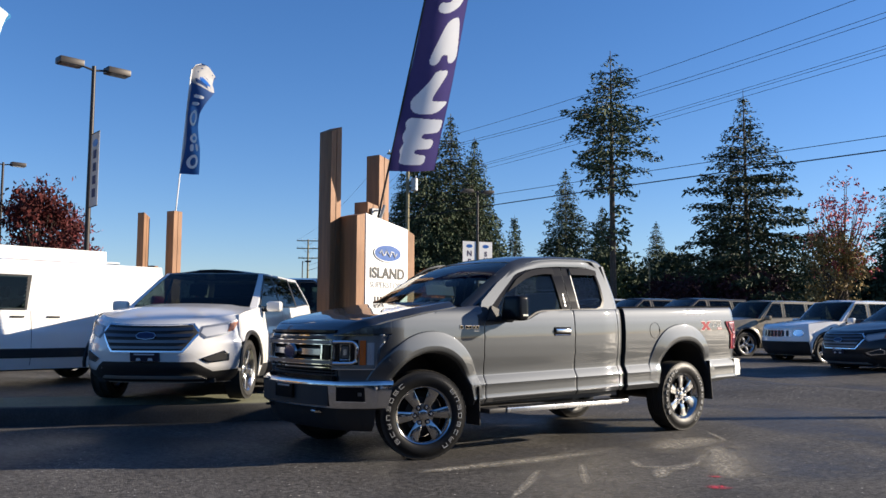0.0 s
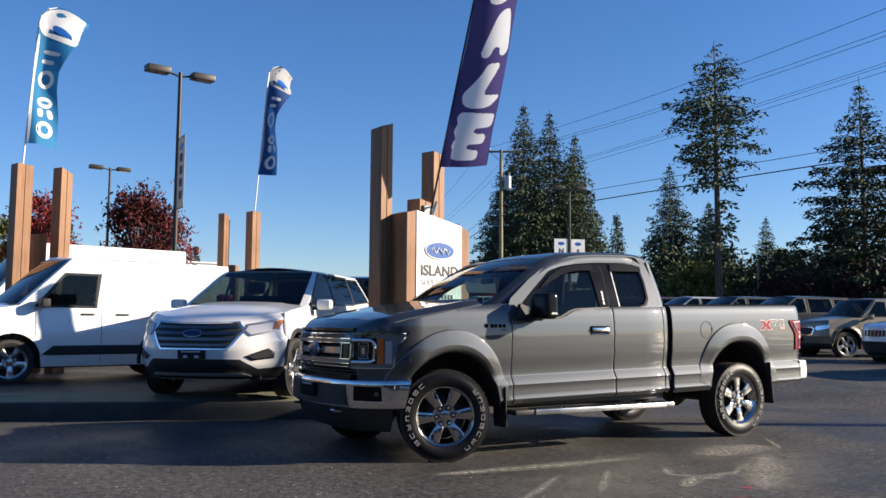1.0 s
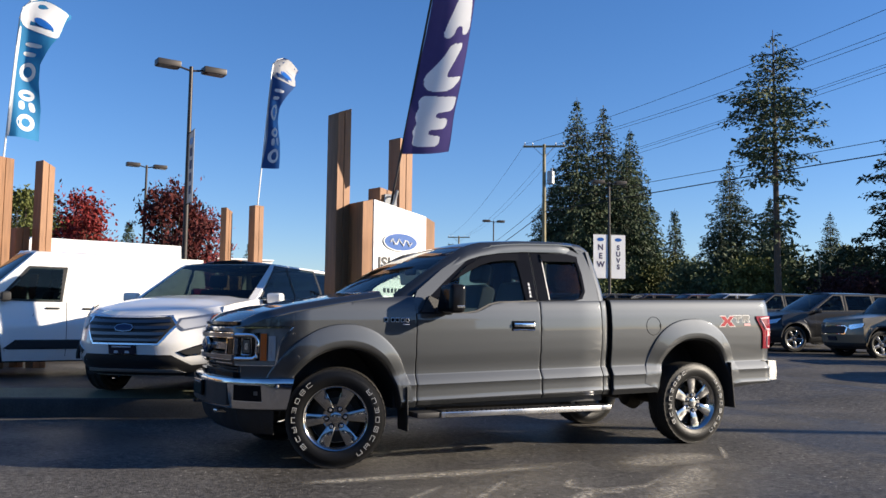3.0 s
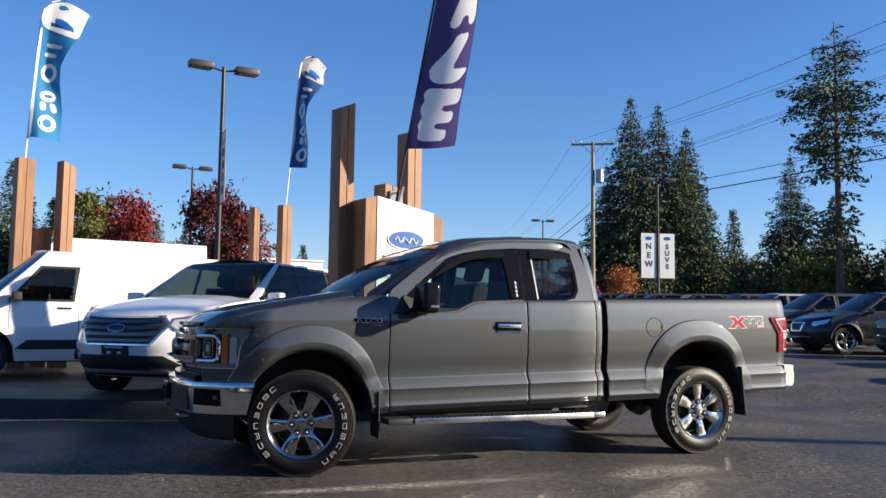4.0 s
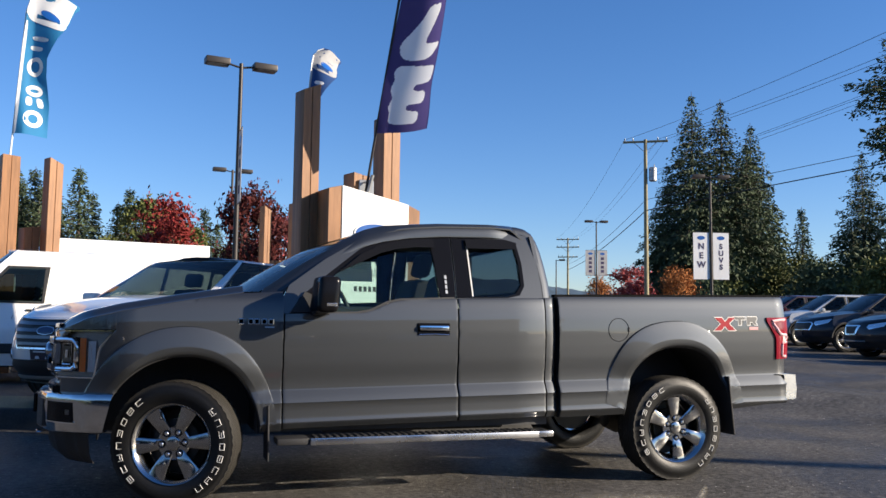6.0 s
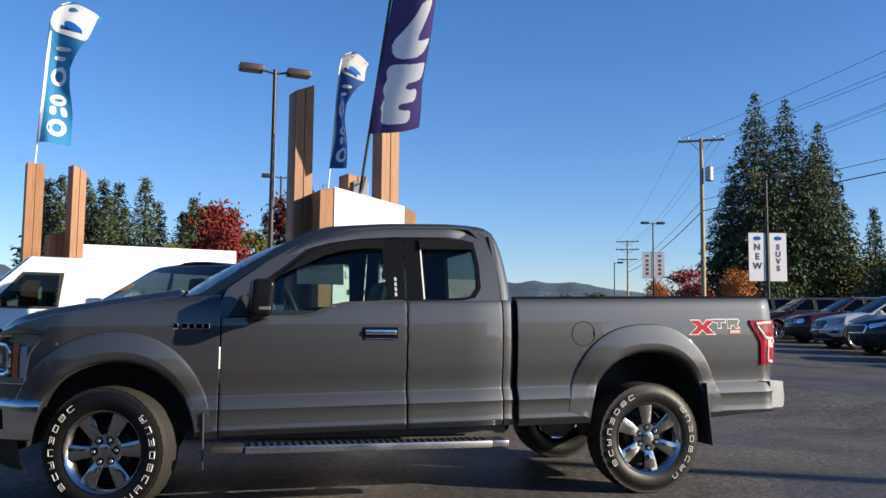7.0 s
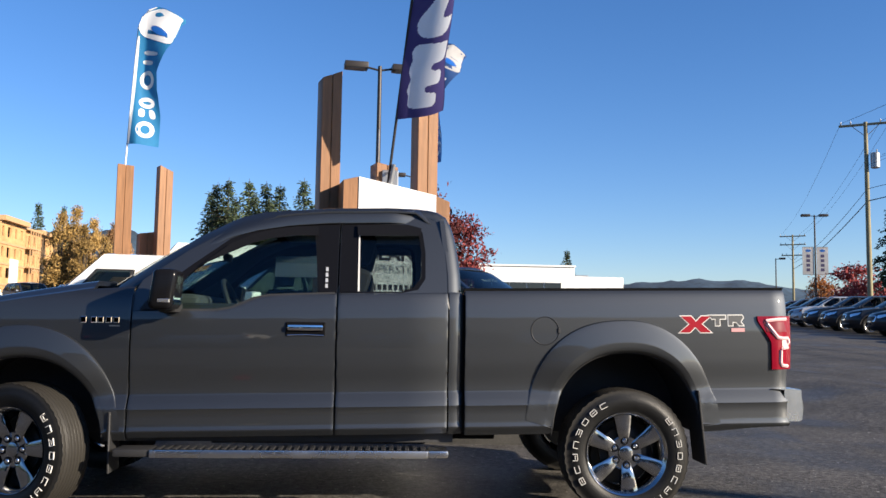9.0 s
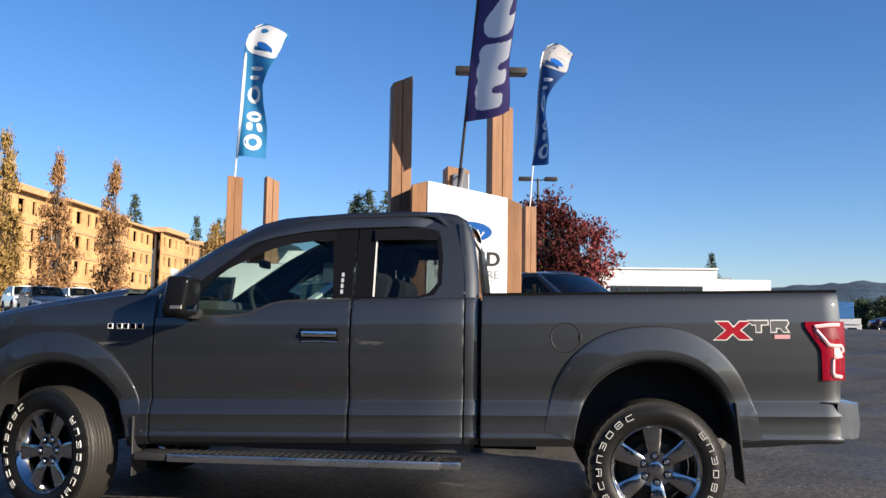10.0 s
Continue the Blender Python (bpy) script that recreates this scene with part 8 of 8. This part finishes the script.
hill("backdrop_ridge", [(6, 4), (12, 44), (15.5, 66), (18, 72), (21, 75), (24, 71), (27, 60), (32, 50), (40, 40), (60, 34)], 1300, "far wooded ridge with haze blue in its colour")
hill("backdrop_ridge_far", [(-45, 70), (-30, 120), (-20, 140), (-16.3, 150), (-13, 95), (-10, 60), (-4, 30), (6, 22)], 1450, "far wooded mountain with haze blue in its colour")


def utility_pole(x, y, z, turn, arms, label, can=False):
    P = thing("utility_pole", pose(x, y, 0, 0, 0, turn), label, "utility pole")
    part("pole", tube([(0, 0, 0), (0, 0, z * 0.5), (0, 0, z)], [0.17, 0.145, 0.11], 12), POLE_WOOD, P)
    for az, half in arms:
        a = part("crossarm", a_box((-half, -0.06, az - 0.07), (half, 0.06, az + 0.07), 0.01), POLE_WOOD, P)
        for u in (-0.92, -0.55, 0.55, 0.92):
            part("insulator", lathe([(0.0, 0.2), (0.035, 0.19), (0.05, 0.12), (0.03, 0.1), (0.05, 0.05), (0.02, 0.0)], 10, "z"), GALV, a).matrix_basis = pose(u * half, 0, az + 0.07)
        for s in (-1, 1):
            part("brace", tube([(s * half * 0.5, 0.05, az - 0.05), (0, 0.12, az - 0.75)], 0.02, 6), GALV, a)
    if can:
        c = part("transformer", lathe([(0.0, 0.95), (0.22, 0.95), (0.26, 0.90), (0.26, 0.05), (0.22, 0.0), (0.0, 0.0)], 20, "z"), GALV, P)
        c.matrix_basis = pose(0.48, 0, z - 2.9)
        part("bushing", tube([(0.1, 0, 0.95), (0.1, 0, 1.15)], 0.04, 8), GALV, c)
    return P


utility_pole(31.4, 43.4, 13.9, -32, ((13.75, 1.5),), "wooden utility pole with crossarm and grey transformer", True)
utility_pole(55.4, 101.7, 13.5, -32, ((13.3, 1.6), (12.2, 1.6), (10.8, 1.4)), "distant wooden utility pole with three crossarms")
utility_pole(24.2, -12, 13.9, -10, ((13.75, 1.5),), "wooden utility pole with crossarm by the road")
utility_pole(88, 66.5, 9.5, 0, (), "slim bare pole before the trees")


def cable(a, b, sag, r, label, n=24):
    a, b = Vector(a), Vector(b)
    pts = [a.lerp(b, t) - Vector((0, 0, 4 * sag * t * (1 - t))) for t in span(0, 1, n)]
    return tagged(part("overhead_cable", tube(pts, r, 5), WIRE), label, "cable", "overhead cables")


for dx, dz in ((-1.35, 0.15), (0.8, 0.15), (1.35, 0.15)):
    cable((31.4 + dx * 0.9, 43.4 - dx * 0.5, 13.75 + dz), (25.2 + dx, -12, 13.9 + dz), 0.9, 0.012, "thin black overhead power line")
    cable((31.4 + dx * 0.9, 43.4 - dx * 0.5, 13.75 + dz), (55.4 + dx * 0.9, 101.7 - dx * 0.5, 13.4 + dz), 0.9, 0.010, "thin black overhead power line")
for z, r, s in ((9.0, 0.032, 0.5), (9.75, 0.018, 0.6)):
    cable((31.4, 43.4, z), (36.5, -12, z - 0.1), s - 0.7, r, "thick black overhead cable")
    cable((31.4, 43.4, z), (55.4, 101.7, z), s, r, "thick black overhead cable")
for k, z in enumerate((11.2, 11.6, 11.9)):
    cable((31.4 + 0.5 * k, 43.4, z), (24.2 + 0.5 * k, -12, z + 0.3), 0.4, 0.010, "thin black overhead power line")

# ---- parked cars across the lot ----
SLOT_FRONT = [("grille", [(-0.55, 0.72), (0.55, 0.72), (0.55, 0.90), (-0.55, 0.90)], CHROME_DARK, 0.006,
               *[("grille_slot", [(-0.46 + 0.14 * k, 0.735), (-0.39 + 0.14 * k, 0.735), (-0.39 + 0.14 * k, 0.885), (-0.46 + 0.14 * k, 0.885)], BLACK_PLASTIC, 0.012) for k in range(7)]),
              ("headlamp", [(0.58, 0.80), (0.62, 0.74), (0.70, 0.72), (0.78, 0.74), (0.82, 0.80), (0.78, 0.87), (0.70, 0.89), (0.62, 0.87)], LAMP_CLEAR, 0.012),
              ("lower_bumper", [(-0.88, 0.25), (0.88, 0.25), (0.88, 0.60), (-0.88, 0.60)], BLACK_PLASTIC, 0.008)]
PLAIN_FRONT = [("grille", [(-0.50, 0.62), (0.50, 0.62), (0.58, 0.80), (0.50, 0.86), (-0.50, 0.86), (-0.58, 0.80)], CHROME, 0.006,
                ("grille_opening", [(-0.46, 0.64), (0.46, 0.64), (0.54, 0.80), (0.47, 0.845), (-0.47, 0.845), (-0.54, 0.80)], BLACK_PLASTIC, 0.012)),
               ("headlamp", [(0.60, 0.80), (0.66, 0.745), (0.88, 0.80), (0.93, 0.895), (0.62, 0.865)], LAMP_CLEAR, 0.008),
               ("lower_bumper", [(-0.90, 0.25), (0.90, 0.25), (0.90, 0.40), (-0.90, 0.40)], BLACK_PLASTIC, 0.008),
               ("dealer_plate", [(-0.17, 0.46), (0.17, 0.46), (0.17, 0.57), (-0.17, 0.57)], PLATE_DARK, 0.03)]
V_FRONT = [("grille", [(-0.42, 0.86), (-0.26, 0.60), (0.26, 0.60), (0.42, 0.86), (0.30, 0.87), (-0.30, 0.87)], CHROME, 0.006,
            ("grille_opening", [(-0.30, 0.84), (-0.20, 0.64), (0.20, 0.64), (0.30, 0.84)], BLACK_PLASTIC, 0.012)),
           PLAIN_FRONT[1], PLAIN_FRONT[2], ("chrome_strip", [(-0.55, 0.43), (0.55, 0.43), (0.55, 0.46), (-0.55, 0.46)], CHROME, 0.02)]


def paint(name, col, metal=0.3):
    return mat(name, col, 0.3, metal, 0.3)


BOX = dict(size=(4.25, 1.80, 1.68), axles=(0.85, 3.42), top=[(0, 0.97), (0.3, 1.04), (1.0, 1.10), (2.0, 1.12), (4.25, 1.15)], face=[(0.24, 0.20), (0.32, 0.08), (0.6, 0.0), (0.95, 0.03), (1.02, 0.12)],
           rear=[(0.27, 0.15), (0.5, 0.0), (1.15, 0.06)], cabin=(1.22, 4.16), roof=(1.85, 3.98), windows=[(1.52, 2.22, 0.06, 0.88, 1.90, 2.22), (2.32, 3.10, 0.06, 0.88, 2.32, 3.08), (3.20, 3.92, 0.08, 0.86, 3.18, 3.78)], mirror=(1.5, 1.06), nose_curve=0.3, belt_w=0.83, roof_w=0.74)
row_cars = [
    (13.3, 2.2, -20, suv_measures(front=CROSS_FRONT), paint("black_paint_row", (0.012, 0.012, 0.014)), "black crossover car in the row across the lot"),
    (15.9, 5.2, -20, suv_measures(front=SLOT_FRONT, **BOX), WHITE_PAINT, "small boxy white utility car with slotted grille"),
    (17.2, 8.3, -18, suv_measures(front=PLAIN_FRONT, **BOX), paint("tan_paint", (0.22, 0.185, 0.13)), "old tan utility truck in the row across the lot"),
    (17.3, 11.3, -18, suv_measures(front=V_FRONT), paint("charcoal_paint", (0.014, 0.015, 0.018)), "dark crossover car with chrome-edged grille in the row"),
    (18.5, 14.5, -16, suv_measures(front=PLAIN_FRONT), paint("navy_paint", (0.012, 0.014, 0.022)), "dark blue sport utility car in the row"),
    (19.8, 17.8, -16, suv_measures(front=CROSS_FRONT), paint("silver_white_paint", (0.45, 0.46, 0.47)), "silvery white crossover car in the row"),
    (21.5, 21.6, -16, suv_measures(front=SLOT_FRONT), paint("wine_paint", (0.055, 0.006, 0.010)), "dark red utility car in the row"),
    (22.0, 25.0, -16, suv_measures(front=PLAIN_FRONT), paint("maroon_paint", (0.030, 0.006, 0.008)), "maroon sport utility car in the row"),
    (22.4, 28.3, -16, suv_measures(front=PLAIN_FRONT), paint("deep_blue_paint", (0.010, 0.013, 0.020)), "dark sport utility car in the row"),
]
made = []
for x, y, a, c, p, lb in row_cars:
    made.append(car("parked_car", pose(x, y, lot_rise(x, y), 0, 0, a), p, lb, "car", c, "cars in the row across the lot"))
for k, x, y in ((3, 23.1, 31.6), (4, 23.8, 34.9), (8, 24.6, 38.2), (5, 25.4, 41.6), (0, 26.2, 44.9), (4, 27.0, 48.2), (7, 27.8, 51.5), (1, 28.6, 54.8), (3, 29.2, 58.4), (4, 29.6, 62.0), (7, 30.1, 65.6), (8, 26.5, 17.0), (6, 28.5, 21.0), (2, 23.5, 6.5), (1, 22.0, 3.0), (4, 30, 26), (5, 20.5, 0.2)):
    copy_thing(made[k], pose(x, y, lot_rise(x, y), 0, 0, -16))
# white cars in the row to the side of the construction site
lot = suv_measures(front=PLAIN_FRONT)
spots = [(-28.5, 38.6), (-25.6, 41.0), (-22.9, 42.4), (-20.2, 43.8), (-17.5, 45.0), (-14.8, 46.1), (-12.0, 47.3), (-9.2, 48.4), (-6.4, 49.5)]
wc = car("parked_car", pose(*spots[1], rise(*spots[1]), 0, 0, 132), WHITE_PAINT, "white car in the far display row", "car", lot, "cars in the far display row")
dc = car("parked_car", pose(*spots[4], rise(*spots[4]), 0, 0, 132), paint("blue_grey_paint", (0.02, 0.03, 0.05)), "dark blue car in the far display row", "car", lot, "cars in the far display row")
for i, (x, y) in enumerate(spots):
    if i not in (1, 4):
        copy_thing(dc if i == 7 else wc, pose(x, y, rise(x, y), 0, 0, 132))
copy_thing(dc, pose(-20.5, 34.5, rise(-20.5, 34.5), 0, 0, 132))
BLUE_WALL = mat("blue_cladding", (0.06, 0.20, 0.45), 0.6, stain=0.1)
bb = thing("shop_building", pose(*far_spot(18.9, 115, 2.93, -6.0), 0, 0, 0, -18), "small shop with a blue fascia across the road", "building")
part("wall", a_box((0, 0, 0), (3.1, 8, 2.2), 0.02), STUCCO, bb)
part("fascia", a_box((-0.1, -0.15, 2.9), (2.3, 8, 4.9), 0.02), BLUE_WALL, bb)
part("band", a_box((-0.05, -0.1, 2.2), (3.05, 8, 2.9), 0.02), STUCCO, bb)
for k in range(2):
    part("window", a_box((0.3 + 1.3 * k, -0.05, 0.4), (1.3 + 1.3 * k, 0.0, 1.8), 0.01), OFFICE_GLASS, bb)

# ---- unseen building added behind the camera's way, to darken reflections ----
SHOW_WALL = mat("grey_cladding", (0.22, 0.22, 0.23), 0.6, stain=0.1)
sb = thing("dealer_building", pose(-24, -24, 0), "unseen low grey building with dark glazing, added to darken reflections", "building")
part("wall", a_box((0, -12, 0), (38, 0, 4.9), 0.05), SHOW_WALL, sb)
part("fascia", a_box((-0.2, -0.1, 4.3), (38.2, 0.25, 5.1), 0.04), SHOW_WALL, sb)
for k in range(12):
    pn = part("window", a_box((0.9 + 3.05 * k, -0.04, 0.4), (3.7 + 3.05 * k, 0.03, 4.2), 0.01), OFFICE_GLASS, sb)
    part("window_frame", a_box((3.7 + 3.05 * k, -0.02, 0.3), (3.85 + 3.05 * k, 0.08, 4.3), 0.01), SIGN_BLACK, pn)

# unseen cars added along that building, to give glints in the truck's paint
for k, x, mine in ((0, -9.0, wc), (1, -5.2, dc), (2, -1.6, wc), (3, 2.4, made[5]), (4, 6.2, wc), (5, 10.4, made[3])):
    copy_thing(mine, pose(x, -19.5, 0, 0, 0, 88 + 2 * (k % 3)))

# ---- marks on the asphalt ----
streak([(1.7, -1.35), (0.9, -2.0), (0.0, -2.9), (-0.5, -3.6)], 0.42, MUD_GLARE_FILM, "mud_film", "broad pale film of dried mud and painted wet glare on the asphalt", 0.003)
streak([(2.0, -2.0), (2.6, -1.65), (3.4, -1.55)], 0.30, MUD_GLARE_FILM, "mud_film", "broad pale film of dried mud and painted wet glare by the wheel", 0.003)
streak([(3.1, -1.9), (2.2, -2.55), (1.4, -3.15)], 0.26, MUD_GLARE_FILM, "mud_film", "broad pale fan of dried mud and painted wet glare on the asphalt", 0.003)
streak([(0.2, -1.50), (1.05, -1.58), (2.05, -1.42)], 0.12, MUD_GLARE_FILM, "mud_film", "long pale film of mud and painted wet glare beside the truck", 0.003)
# from here to the red spots: wet glare painted as pale streaks
streak([(-0.5, -1.42), (0.4, -1.5), (1.62, -1.55)], 0.07, WET_GLARE, "mud_streak", "pale painted streak of wet glare across the asphalt")
streak([(-0.55, -2.65), (-0.05, -2.3), (0.44, -1.9)], 0.025, WET_GLARE, "mud_streak", "thin painted trail of wet glare on the asphalt")
streak([(0.25, -2.6), (0.6, -2.25), (0.95, -1.9)], 0.025, WET_GLARE, "mud_streak", "thin painted trail of wet glare on the asphalt")
streak([(1.48, -2.0), (1.22, -2.3), (1.4, -2.5), (1.75, -2.5), (2.59, -2.05)], 0.04, WET_GLARE, "mud_streak", "curved painted trail of wet glare on the asphalt")
streak([(2.2, -1.75), (2.75, -1.62), (3.3, -1.62)], 0.16, WET_GLARE, "mud_patch", "pale painted sun glint by the rear wheel")
streak([(2.82, -1.94), (2.1, -2.5), (1.32, -3.12)], 0.12, WET_GLARE, "mud_patch", "painted fan of wet glare on the asphalt")
streak([(3.73, -1.21), (3.45, -1.55), (3.2, -1.81)], 0.02, WET_GLARE, "mud_streak", "thin pale line on the asphalt")
streak([(0.9, -2.75), (1.3, -2.5), (1.5, -2.6)], 0.06, WET_GLARE, "mud_patch", "faint painted patch of wet glare on the asphalt")
streak([(1.28, -3.0), (1.36, -2.95)], 0.04, PAINT_RED, "paint_spot", "red spray paint spot on the asphalt", 0.006)
streak([(0.88, -3.3), (1.02, -3.2)], 0.06, PAINT_RED, "paint_spot", "red spray paint spot on the asphalt", 0.006)
